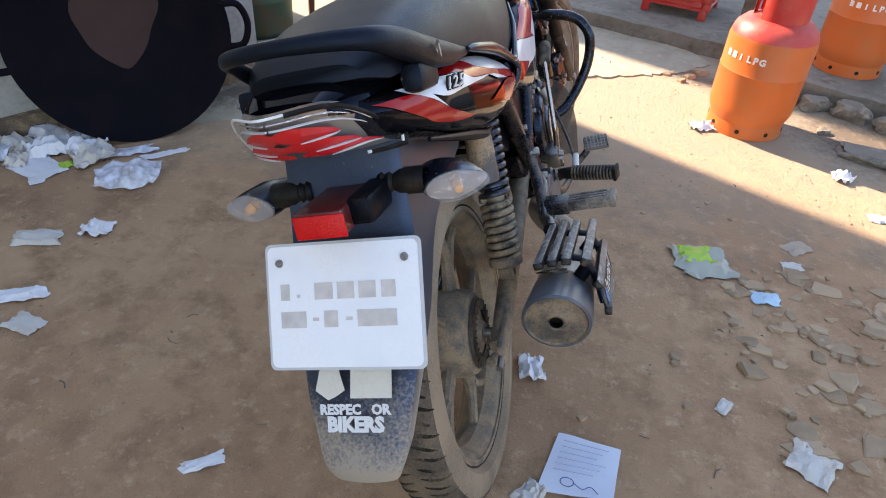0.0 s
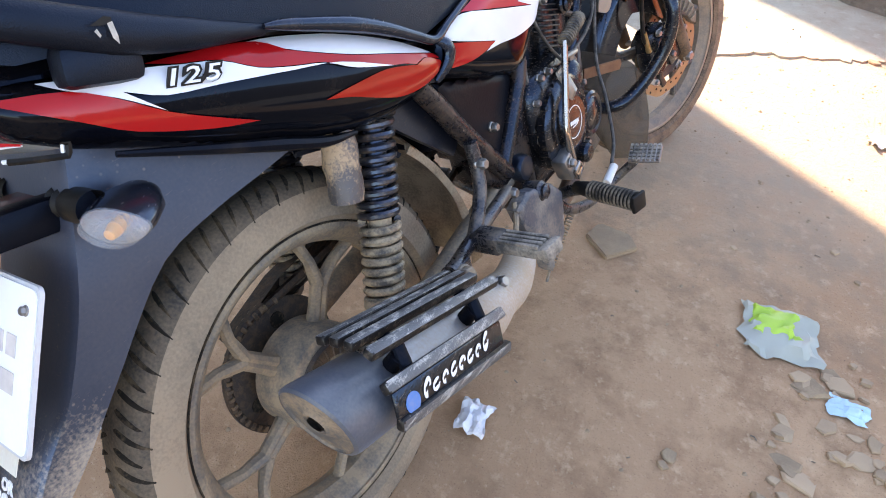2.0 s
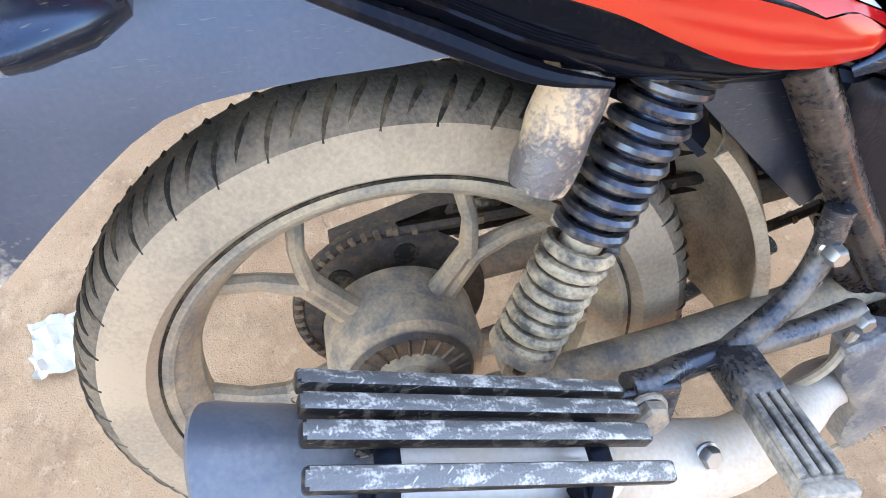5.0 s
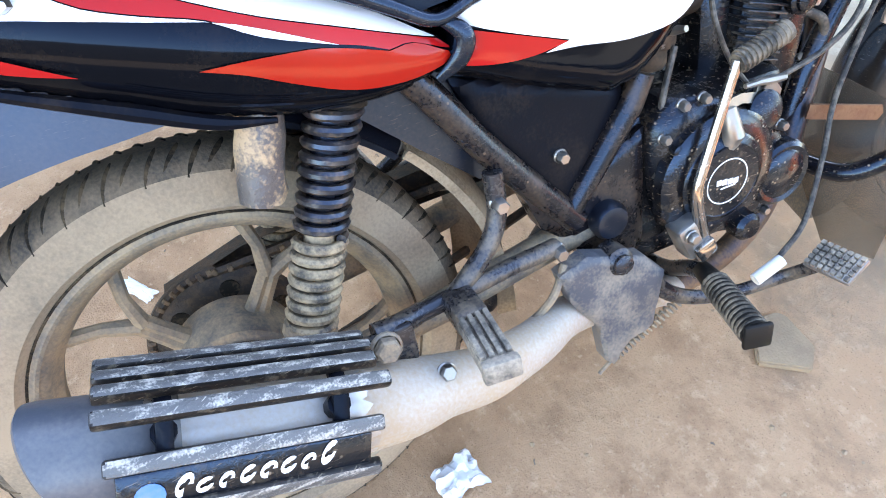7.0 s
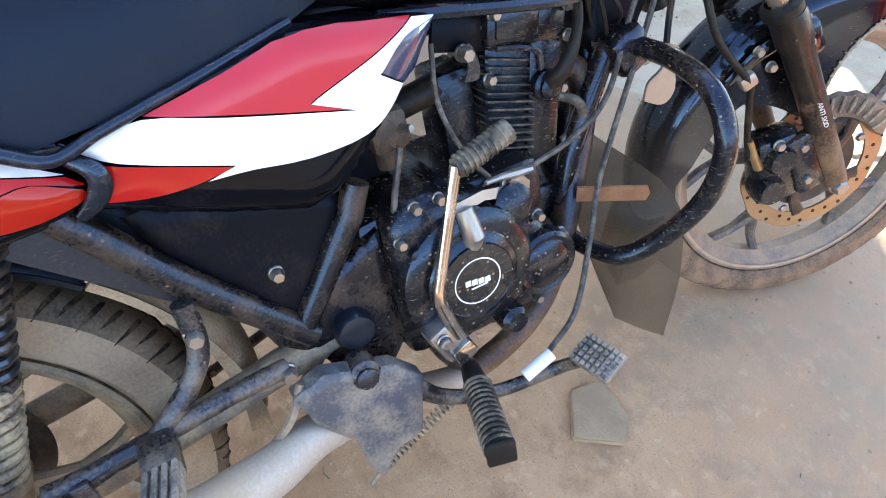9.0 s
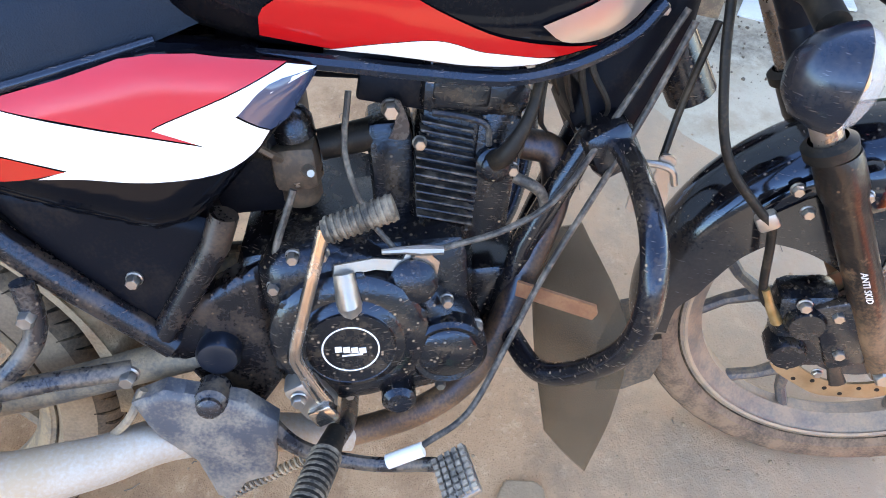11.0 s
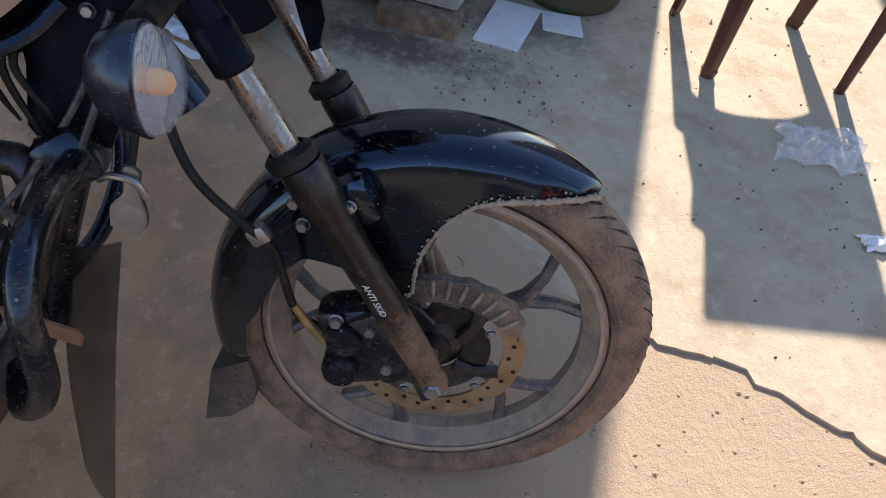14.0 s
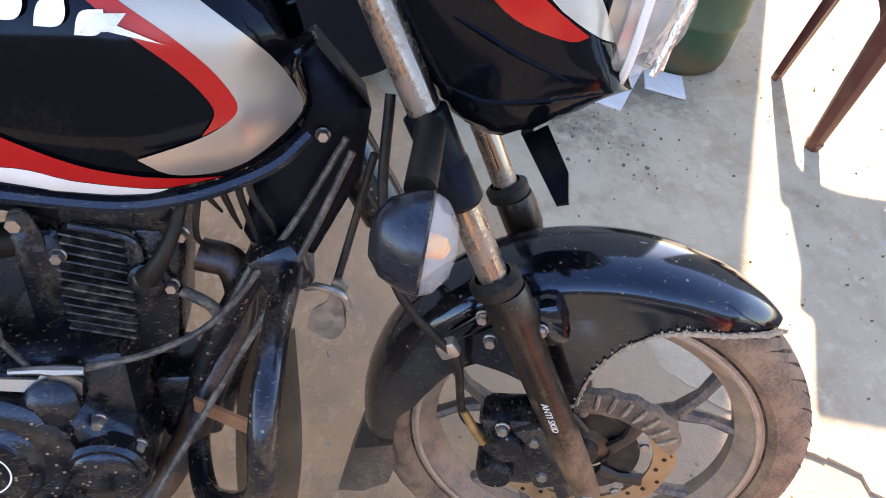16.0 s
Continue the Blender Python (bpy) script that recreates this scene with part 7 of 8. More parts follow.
gx, gy = graded(-2.4, 2.4, 0.045, 400), graded(-1.4, 3.6, 0.045, 400)
bm = bmesh.new()
vs = [[bm.verts.new((x, y, ground_z(x, y) if -2.6 < x < 2.6 and -1.6 < y < 3.8 else 0.0)) for x in gx] for y in gy]
for j in range(len(gy) - 1):
    for i in range(len(gx) - 1):
        bm.faces.new((vs[j][i], vs[j][i + 1], vs[j + 1][i + 1], vs[j + 1][i]))
# first dark patch: shade right of the gas cylinder put into the colour
EARTH = ground_mat("packed_earth", ((0.405, 0.222, 0.120), (0.540, 0.326, 0.184), (0.300, 0.160, 0.084), (0.580, 0.370, 0.222), (0.615, 0.410, 0.254), (0.168, 0.097, 0.057)), 0.8, ((0.36, 0.285, 0.20), 0.8, 1.6, 0.92), ((1.22, 1.72, 0.42, 0.26, -45, (0.12, 0.082, 0.055)), (0.70, 2.16, 0.30, 0.10, -20, (0.17, 0.12, 0.082))))
tagged(part("ground", bm, EARTH), "bare packed brown earth strewn with litter", "ground", kind="structure")

SOIL_TONE = (0.075, 0.055, 0.040)
# soil round the bricks; the first also darkens the floor along the counter
STAINS = ((-1.20, 1.46, 0.42, 0.13, 56, SOIL_TONE), (-1.25, 1.88, 0.24, 0.12, 60, (0.13, 0.105, 0.08)))
CONCRETE = ground_mat("dusty_concrete", ((0.37, 0.312, 0.225), (0.44, 0.380, 0.282), (0.335, 0.262, 0.178), (0.46, 0.40, 0.30), (0.475, 0.415, 0.312), (0.22, 0.168, 0.118)), 0.4, None, STAINS)
DIRTY_CONCRETE = ground_mat("grimy_concrete", ((0.17, 0.145, 0.115), (0.27, 0.235, 0.19), (0.12, 0.096, 0.072), (0.30, 0.26, 0.205), (0.22, 0.185, 0.14), (0.07, 0.055, 0.042)), 0.7)
PLASTER = mat("stained_white_plaster", (0.42, 0.42, 0.40), 0.85, dust=0.7, edge=0.55, scale=4.0, bump=0.35, fine=60, dust_color=(0.17, 0.155, 0.14), soft=0.12)
UNSEEN_WALL_DARK = mat("dark_unseen_wall", (0.075, 0.065, 0.058), 0.8, dust=0.3, edge=0.54, scale=3.0, bump=0.3, dust_color=(0.12, 0.10, 0.085))
BRICK = mat("worn_brick", (0.12, 0.085, 0.062), 0.9, dust=0.5, edge=0.54, scale=30, bump=0.6, random_tint=0.2)


def slab(name, outline, z_of, depth, material, label, category="floor", grid=0.07, rough=0.0):
    """A flat slab over an outline of the x-y plane; its top follows z_of and its edge goes down by depth."""
    bm = bmesh.new()
    bm.faces.new([bm.verts.new((x, y, 0)) for x, y in outline])
    for axis in (0, 1):
        vals = [p[axis] for p in outline]
        k = math.ceil(min(vals) / grid)
        while k * grid < max(vals):
            co, no = [0, 0, 0], [0, 0, 0]
            co[axis], no[axis] = k * grid, 1
            bmesh.ops.bisect_plane(bm, geom=bm.verts[:] + bm.edges[:] + bm.faces[:], plane_co=co, plane_no=no, dist=1e-6)
            k += 1
    for v in bm.verts:
        v.co.z = z_of(v.co.x, v.co.y)
    got = bmesh.ops.extrude_edge_only(bm, edges=[e for e in bm.edges if e.is_boundary])["geom"]
    for v in got:
        if isinstance(v, bmesh.types.BMVert):
            v.co.z -= depth
    return tagged(part(name, bm, material), label, category, kind="structure")


def ragged(points, amp, step, seed):
    """A broken edge through the points."""
    rnd = random.Random(seed)
    out = []
    for (ax, ay), (bx, by) in zip(points, points[1:]):
        k = max(1, int(math.hypot(bx - ax, by - ay) / step))
        for i in range(k):
            t = i / k
            out.append((ax + (bx - ax) * t + rnd.uniform(-amp, amp), ay + (by - ay) * t + rnd.uniform(-amp, amp)))
    out.append(points[-1])
    return out


crack = ragged([(-1.9, 0.75), (-1.2, 1.05), (-0.75, 1.25), (-0.40, 1.50), (-0.13, 1.765), (-0.04, 1.90), (0.06, 1.985), (0.17, 2.06), (0.28, 2.10), (0.42, 2.17), (0.56, 2.245), (0.72, 2.40)], 0.014, 0.022, 5)
slab("floor", crack + [(0.60, 2.62), (0.17, 2.80), (-0.8, 3.2), (-2.28, 3.4), (-2.28, 0.9)], lambda x, y: 0.007 + 0.0015 * noise.noise(Vector((x * 5, y * 5, 1))) - 0.016 * max(0.0, min(1.0, (-0.12 - x) / 0.35)) * max(0.0, 1 - max(0.0, (y - lerp(x, [-1.9, -1.2, -0.75, -0.40, -0.13], [0.75, 1.05, 1.25, 1.50, 1.765])) / 0.22)), 0.02, CONCRETE, "worn grey concrete floor with a broken edge")
ledge_front = ragged([(-2.28, 3.62), (-0.8, 3.13), (0.17, 2.76), (0.77, 2.50), (1.02, 2.16), (1.45, 1.92), (2.6, 1.35)], 0.012, 0.06, 8)
slab("kerb", ledge_front + [(3.2, 4.5), (-2.28, 4.5)], lambda x, y: 0.075 + 0.002 * noise.noise(Vector((x * 4, y * 4, 2))), 0.09, DIRTY_CONCRETE, "low broken grimy concrete ledge", "kerb", 0.12)


def wall_block(name, x0, y0, x1, y1, h, label, material=PLASTER):
    bm = box((x1 - x0, y1 - y0, h), ((x0 + x1) / 2, (y0 + y1) / 2, h / 2), 0.01)
    return tagged(part(name, bm, material), label, "wall", kind="structure")


# walls added to block the sun: shade over the bike, sun through the gap
wall_block("wall_west", -2.9, -6.0, -2.3, 2.93, 4.2, "plain stained plaster wall added to block the sun")
wall_block("wall_north_west", -2.9, 4.13, -2.3, 9.0, 4.2, "plain stained plaster wall added to block the sun")

# unseen wall behind the camera, added to darken low reflections on black paint
wall_block("wall_east", 7.0, -6.0, 7.3, 9.0, 1.9, "unseen plain dark wall added to darken reflections", UNSEEN_WALL_DARK)

# ---- things by the wall ----
D = Vector((0.55, 0.835, 0)).normalized()
N = Vector((D.y, -D.x, 0))
corner = Vector((-1.235, 1.66, 0))


def frame_on(origin, x_dir):
    x = Vector(x_dir).normalized()
    return Matrix.Translation(origin) @ Matrix((x, Vector((-x.y, x.x, 0)), Vector((0, 0, 1)))).transposed().to_4x4()


cm = frame_on(corner, -D)
counter = empty("counter", cm, "white plastered stall counter raised on bricks", "counter")
part("body", box((1.30, 0.62, 0.62), (0.65, -0.31, 0.38), 0.012), PLASTER, counter)
part("top", box((1.36, 0.68, 0.05), (0.65, -0.31, 0.735), 0.01), PLASTER, counter)


def brick(m, label="worn red-brown brick"):
    b = part("brick", box((0.24, 0.115, 0.072), (0, 0, 0.036), 0.006), BRICK, None, m=m)
    return tagged(b, label, "brick", "bricks under the counter")


b0 = brick(cm @ pose(0.11, 0.0, -0.006, 0, 0, 3), "worn brick under the counter's corner, mortar on it")
for px_, py_, rz_ in ((0.50, -0.06, 8), (0.95, -0.03, -5), (1.22, -0.05, 4), (0.08, -0.46, 86), (0.60, -0.50, 2), (1.2, -0.5, 5)):
    copy_thing(b0, cm @ pose(px_, py_, 0.004, 0, 0, rz_))["label"] = "worn red-brown brick under the counter"

# big iron pan against the counter
def iron_pan():
    g = Vector((-1.409, 0.905, 0.0))
    toward = Vector((0.626, -0.780, 0))
    up = (Vector((0, 0, 0.966)) - 0.259 * toward).normalized()
    w = up.cross(toward).normalized()
    if w.y < 0:
        w = -w
    nrm = w.cross(up).normalized()
    if nrm.x < 0:
        w, nrm = -w, -nrm
    R = 0.335
    m = Matrix.Translation(g + 0.085 * Vector((0.78, 0.626, 0)) + (R + 0.012) * up) @ Matrix((w, up, nrm)).transposed().to_4x4()
    IRON = mat("sooty_iron", (0.004, 0.004, 0.007), 0.7, dust=0.04, edge=0.6, scale=9, bump=0.4, dust_color=(0.16, 0.05, 0.03), spec=0.08)
    e = empty("cooking_pan", m, "large sooty iron cooking pan leaning on the counter", "pan")
    prof = [(0, -0.105), (0.10, -0.099), (0.19, -0.080), (0.27, -0.046), (R, 0.0), (R + 0.012, 0.004), (R + 0.012, -0.002), (R - 0.002, -0.010), (0.27, -0.056), (0.19, -0.090), (0.10, -0.109), (0, -0.115)]
    part("bowl", lathe(prof, (0, 0, 0), (0, 0, 1), 56), IRON, e)
    blob = [(0.115 * (1 + 0.18 * math.sin(2 * a + 1) + 0.1 * math.sin(5 * a)) * math.cos(a) + 0.0, 0.155 * (1 + 0.12 * math.sin(3 * a)) * math.sin(a) + 0.06) for a in [2 * math.pi * i / 40 for i in range(40)]]
    bmr = bmesh.new()
    ring0 = [bmr.verts.new((x, y, -0.105 + 0.72 * (x * x + y * y) + 0.004)) for x, y in blob]
    ring1 = [bmr.verts.new((x * 0.5, y * 0.5 + 0.03, -0.105 + 0.72 * ((x * 0.5) ** 2 + (y * 0.5 + 0.03) ** 2) + 0.004)) for x, y in blob]
    for i in range(40):
        bmr.faces.new((ring0[i], ring0[(i + 1) % 40], ring1[(i + 1) % 40], ring1[i]))
    bmr.faces.new(ring1)
    part("rust_patch", bmr, mat("rust_patch", (0.045, 0.018, 0.014), 0.8, vary=0.3, scale=14, bump=0.4), e, "reddish rust inside the pan")
    for s in (1, -1):
        part("handle", tube(smooth_path([(s * (R - 0.01), 0.07, -0.01), (s * (R + 0.05), 0.065, 0.0), (s * (R + 0.075), 0.0, 0.0), (s * (R + 0.05), -0.065, 0.0), (s * (R - 0.01), -0.07, -0.01)], 5), 0.012, 10), IRON, e)


iron_pan()

# green drum
def drum():
    GREEN = mat("green_plastic", (0.008, 0.062, 0.032), 0.4, dust=0.75, edge=0.55, scale=8, dust_color=(0.11, 0.060, 0.030), soft=0.05)
    e = empty("drum", pose(-1.45, 2.11, 0.006, 0, 0, 20), "dark green plastic drum on the concrete", "drum")
    prof = [(0, 0.004), (0.150, 0.0), (0.162, 0.012), (0.168, 0.03), (0.172, 0.15), (0.178, 0.16), (0.178, 0.175), (0.172, 0.185), (0.175, 0.36), (0.182, 0.37), (0.182, 0.385), (0.175, 0.395), (0.172, 0.50), (0.180, 0.52), (0.180, 0.55), (0.165, 0.555), (0, 0.55)]
    part("body", lathe(prof, (0, 0, 0), (0, 0, 1), 48), GREEN, e)
    part("rim", lathe([(0.178, 0.53), (0.187, 0.535), (0.187, 0.56), (0.17, 0.565)], (0, 0, 0), (0, 0, 1), 48), GREEN, e)


drum()

# loose white tiles
TILE = mat("white_glazed_tile", (0.72, 0.74, 0.76), 0.25, dust=0.35, edge=0.56, scale=14, dust_color=(0.33, 0.30, 0.26))


def tile(poly, z, tilt, label):
    cx, cy = sum(p[0] for p in poly) / len(poly), sum(p[1] for p in poly) / len(poly)
    bm = plate([(x - cx, y - cy) for x, y in poly], 0.008, Matrix.Identity(4), 0.001)
    return tagged(part("tile", bm, TILE, None, m=pose(cx, cy, z, *tilt)), label, "tile", "loose white tiles")


tile([(-1.116, 1.817), (-1.195, 1.701), (-1.40, 1.839), (-1.317, 1.959)], 0.010, (2, 1.5, 0), "white glazed tile lying on the concrete")
tile([(-1.165, 2.040), (-1.225, 1.932), (-1.33, 1.965), (-1.28, 2.075)], 0.009, (1, -1, 0), "broken white tile piece lying by the drum")

# plastic chair
def chair():
    MAROON = mat("maroon_plastic", (0.075, 0.016, 0.012), 0.42, dust=0.08, edge=0.6, scale=18, bump=0.1)
    A, B, C, Dd = Vector((-0.946, 2.342, 0.006)), Vector((-1.29, 2.415, 0.006)), Vector((-0.83, 2.715, 0.006)), Vector((-1.18, 2.79, 0.006))
    mid = (A + B + C + Dd) / 4
    e = empty("chair", Matrix.Translation(mid), "maroon plastic chair standing in the sun", "chair")
    H = 0.43
    corners = []
    for p in (A, B, Dd, C):
        q = p - mid
        top = Vector((q.x, q.y + (0.06 if p in (B, Dd) else 0.0), H))
        corners.append((q, top))
        out = Vector((q.x, q.y, 0)).normalized()
        side = Vector((-out.y, out.x, 0))
        bm = bmesh.new()
        rows = []
        for t in (0.0, 0.06, 0.065, 0.5, 1.0):
            c = q.lerp(top, t) - mid * 0
            w = 0.020 + 0.016 * t + (0.004 if t == 0.06 else 0)
            d = 0.016 + 0.010 * t
            ring = [c + side * w + out * d * 0.2, c + side * w * 0.55 + out * d, c - side * w * 0.55 + out * d, c - side * w + out * d * 0.2, c - side * w - out * d * 0.5, c - out * d * 0.1, c + side * w - out * d * 0.5]
            rows.append([bm.verts.new(v) for v in ring])
        for a, b in zip(rows, rows[1:]):
            for j in range(7):
                bm.faces.new((a[j], a[(j + 1) % 7], b[(j + 1) % 7], b[j]))
        bm.faces.new(rows[0])
        bm.faces.new(rows[-1])
        part("leg", bm, MAROON, e)
    for i in range(4):
        (a0, a1), (b0, b1) = corners[i], corners[(i + 1) % 4]
        bm = bmesh.new()
        top, low = [], []
        out = ((a1 + b1) / 2)
        out.z = 0
        out.normalize()
        for k in range(13):
            t = k / 12
            p = a1.lerp(b1, t)
            drop = 0.045 + 0.075 * abs(2 * t - 1) ** 3
            top.append((p + out * 0.008, p - out * 0.006))
            low.append((p + out * 0.008 - Vector((0, 0, drop)), p - out * 0.006 - Vector((0, 0, drop))))
        V = [[bm.verts.new(q) for q in (top[k][0], low[k][0], low[k][1], top[k][1])] for k in range(13)]
        for a, b in zip(V, V[1:]):
            for j in range(4):
                bm.faces.new((a[j], a[(j + 1) % 4], b[(j + 1) % 4], b[j]))
        bm.faces.new(V[0])
        bm.faces.new(V[-1])
        part("apron", bm, MAROON, e)
    seat_poly = [(c[1].x * 1.06, c[1].y * 1.06) for c in corners]
    part("seat", plate(seat_poly, 0.022, Matrix.Translation((0, 0, H - 0.002)), 0.006), MAROON, e)
    pa, pc = corners[0][1], corners[3][1]
    lean_back = Vector((0.01, -0.004, 0.165))
    side = Vector((pc.y - pa.y, pa.x - pc.x, 0)).normalized() * 0.006
    bm = bmesh.new()
    rows = [[bm.verts.new(pa.lerp(pc, k / 8) + lean_back * h + side * sg * (1 + 2 * h)) for h, sg in ((0, 1), (0.5, 1), (1, 1), (1, -1), (0.5, -1), (0, -1))] for k in range(9)]
    for p, q in zip(rows, rows[1:]):
        for j in range(6):
            bm.faces.new((p[j], p[(j + 1) % 6], q[(j + 1) % 6], q[j]))
    bm.faces.new(rows[0])
    bm.faces.new(rows[-1])
    part("backrest", bm, MAROON, e)
    part("back_rail", tube([pa + lean_back, pc + lean_back], 0.018, 10), MAROON, e)


chair()

# gas cylinders
def gas_cylinder(m, label):
    ORANGE = mat("orange_paint", (0.64, 0.125, 0.022), 0.45, dust=0.4, edge=0.57, scale=10, dust_color=(0.40, 0.17, 0.07), bump=0.1)
    RED = mat("worn_red_paint", (0.55, 0.03, 0.025), 0.45, dust=0.2, edge=0.56, scale=14)
    e = empty("gas_cylinder", m, label, "gas cylinder", "gas cylinders")
    part("body", lathe([(0.118, 0.045), (0.135, 0.052), (0.148, 0.085), (0.150, 0.11), (0.150, 0.232), (0.152, 0.236), (0.150, 0.240), (0.150, 0.345), (0.147, 0.360)], (0, 0, 0), (0, 0, 1), 56), ORANGE, e)
    part("shoulder", lathe([(0.1475, 0.358), (0.138, 0.385), (0.115, 0.408), (0.07, 0.425), (0, 0.43)], (0, 0, 0), (0, 0, 1), 56), RED, e, "worn red shoulder")
    part("foot_ring", lathe([(0.132, 0.0), (0.136, 0.0), (0.134, 0.060), (0.128, 0.062), (0.128, 0.0)], (0, 0, 0), (0, 0, 1), 48), ORANGE, e)
    for k in range(8):
        a = 2 * math.pi * k / 8 + 0.2
        part("drain_hole", lathe([(0, 0.0015), (0.008, 0.0015), (0.0085, -0.004)], (0.1355 * math.cos(a), 0.1355 * math.sin(a), 0.026), (math.cos(a), math.sin(a), 0), 12), RUBBER, e)
    part("collar", lathe([(0.088, 0.405), (0.086, 0.53), (0.090, 0.535), (0.094, 0.53), (0.092, 0.405)], (0, 0, 0), (0, 0, 1), 40, arc=(-160, 115)), RED, e, "red guard collar")
    part("collar_post", lathe([(0.088, 0.405), (0.086, 0.53), (0.094, 0.53), (0.092, 0.405)], (0, 0, 0), (0, 0, 1), 6, arc=(128, 160)), RED, e)
    part("collar_ring", lathe([(0.084, 0.53), (0.090, 0.545), (0.096, 0.53), (0.090, 0.522)], (0, 0, 0), (0, 0, 1), 40, closed=True), RED, e)
    part("valve", lathe([(0.018, 0.42), (0.018, 0.45), (0.012, 0.455), (0.012, 0.48), (0.02, 0.485), (0.02, 0.50), (0, 0.50)], (0, 0, 0), (0, 0, 1), 16), CHROME, e)
    # white marks, then the word LPG
    for k, w in enumerate((0.016, 0.018, 0.006)):
        a = radians(-128 + 11 * k)
        p = Vector((math.cos(a), math.sin(a), 0))
        part("label_shape", box((w, 0.001, 0.022), (p.x * 0.1508, p.y * 0.1508, 0.295), 0, Matrix.Rotation(a + math.pi / 2, 4, "Z")), STICKER, e, "white label shape")
    for k, letter in enumerate("LPG"):
        a = radians(-94 + 9 * k)
        p = Vector((math.cos(a), math.sin(a), 0))
        part("label_letter", lettering(letter, 0.031, basis(p * 0.1512 + Vector((0, 0, 0.295)), (-math.sin(a), math.cos(a), 0), (0, 0, 1)), 0.0008, 0.0012), STICKER, e, "white letter of the word LPG")
    return e


gas_cylinder(pose(0.768, 1.752, 0.002, 0, 0, -32) @ Matrix.Scale(1.03, 4), "orange gas cylinder with red collar standing on the earth")
gas_cylinder(pose(1.29, 2.37, 0.076, 0, 0, -12) @ Matrix.Scale(1.03, 4), "orange gas cylinder standing on the concrete ledge")

# red stools, stacked
STOOL_RED = mat("red_plastic", (0.48, 0.022, 0.02), 0.38, dust=0.14, edge=0.58, scale=14)


def stool(m):
    e = empty("stool", m, "red plastic stool in a nested stack", "stool", "stacked red stools")
    bm = bmesh.new()
    rows = []
    for s, z in ((0.172, 0.045), (0.178, 0.048), (0.178, 0.060), (0.168, 0.064), (0.132, 0.275), (0.120, 0.290), (0.0, 0.292)):
        rows.append([bm.verts.new((s * math.copysign(min(1, abs(math.cos(t)) * 1.25), math.cos(t)), s * math.copysign(min(1, abs(math.sin(t)) * 1.25), math.sin(t)), z)) for t in [2 * math.pi * j / 32 for j in range(32)]])
    for a, b in zip(rows, rows[1:]):
        for j in range(32):
            bm.faces.new((a[j], a[(j + 1) % 32], b[(j + 1) % 32], b[j]))
    bmesh.ops.remove_doubles(bm, verts=bm.verts[:], dist=1e-5)
    part("seat", bm, STOOL_RED, e)
    for sx in (1, -1):
        for sy in (1, -1):
            part("leg", box((0.045, 0.045, 0.055), (sx * 0.150, sy * 0.150, 0.027), 0.008, taper=0.85), STOOL_RED, e)
    return e


s0 = stool(pose(0.60, 3.03, 0.078, 0, 0, -18))
for k in range(1, 5):
    copy_thing(s0, pose(0.60 + 0.004 * k, 3.03, 0.078 + 0.042 * k, 0, 0, -18 + 2 * (k % 2)))

post = empty("post", pose(0.90, 2.78, 0.07), "dark weathered wooden post on the ledge", "post")
WOOD = mat("weathered_wood", (0.10, 0.085, 0.07), 0.85, dust=0.4, scale=20, bump=0.5)
part("shaft", box((0.055, 0.05, 1.6), (0, 0, 0.80), 0.006), WOOD, post)
part("foot", box((0.10, 0.09, 0.03), (0, 0, 0.015), 0.006), WOOD, post)

# ---- rubble and litter ----
SOIL = mat("dark_soil_crumb", (0.14, 0.108, 0.08), 0.95, vary=0.3, scale=60)
STONE = mat("broken_concrete", (0.37, 0.25, 0.155), 0.9, dust=0.4, scale=25, bump=0.6, random_tint=0.3)


def chunk(x, y, size, h, seed, z=0.0, sides=7):
    """A flat broken piece with an uneven outline and bevelled top."""
    rnd = random.Random(seed)
    bm = bmesh.new()
    a0 = rnd.uniform(0, 6)
    base = [(size * rnd.uniform(0.5, 1.2) * math.cos(a0 + 2 * math.pi * (k + rnd.uniform(-0.3, 0.3)) / sides), size * rnd.uniform(0.4, 0.95) * math.sin(a0 + 2 * math.pi * (k + rnd.uniform(-0.3, 0.3)) / sides)) for k in range(sides)]
    tx, ty = rnd.uniform(-0.2, 0.2), rnd.uniform(-0.2, 0.2)
    rows = [[bm.verts.new((px * s, py * s, zz + (px * tx + py * ty) * q)) for px, py in base] for s, zz, q in ((1.0, -0.004, 0), (1.02, h * 0.6, 0.6), (0.86, h, 1.0))]
    for a, b in zip(rows, rows[1:]):
        for j in range(sides):
            bm.faces.new((a[j], a[(j + 1) % sides], b[(j + 1) % sides], b[j]))
    bm.faces.new(rows[-1])
    bm.faces.new(rows[0])
    return bm


def stone(x, y, size, h, seed, label, z=0.0, sides=7, material=STONE):
    return tagged(part("stone", chunk(x, y, size, h, seed, z, sides), material, None, m=pose(x, y, z + ground_z(x, y)), angle=25), label, "stone", "broken stones")


broken_slab = plate([(-0.062, -0.020), (-0.054, 0.028), (-0.042, 0.038), (0.030, 0.036), (0.063, 0.0), (0.012, -0.070)], 0.015, Matrix.Identity(4), 0.003)
tagged(part("stone", broken_slab, STONE, None, m=pose(0.095, 0.835, ground_z(0.095, 0.835) - 0.001, 1, -1, 0), angle=25), "flat pale broken slab lying under the footrest", "stone", "broken stones")
LUMP = ground_mat("broken_grey_lump", ((0.20, 0.165, 0.125), (0.33, 0.28, 0.215), (0.13, 0.10, 0.075), (0.38, 0.32, 0.25), (0.30, 0.25, 0.19), (0.08, 0.062, 0.046)), 0.9)


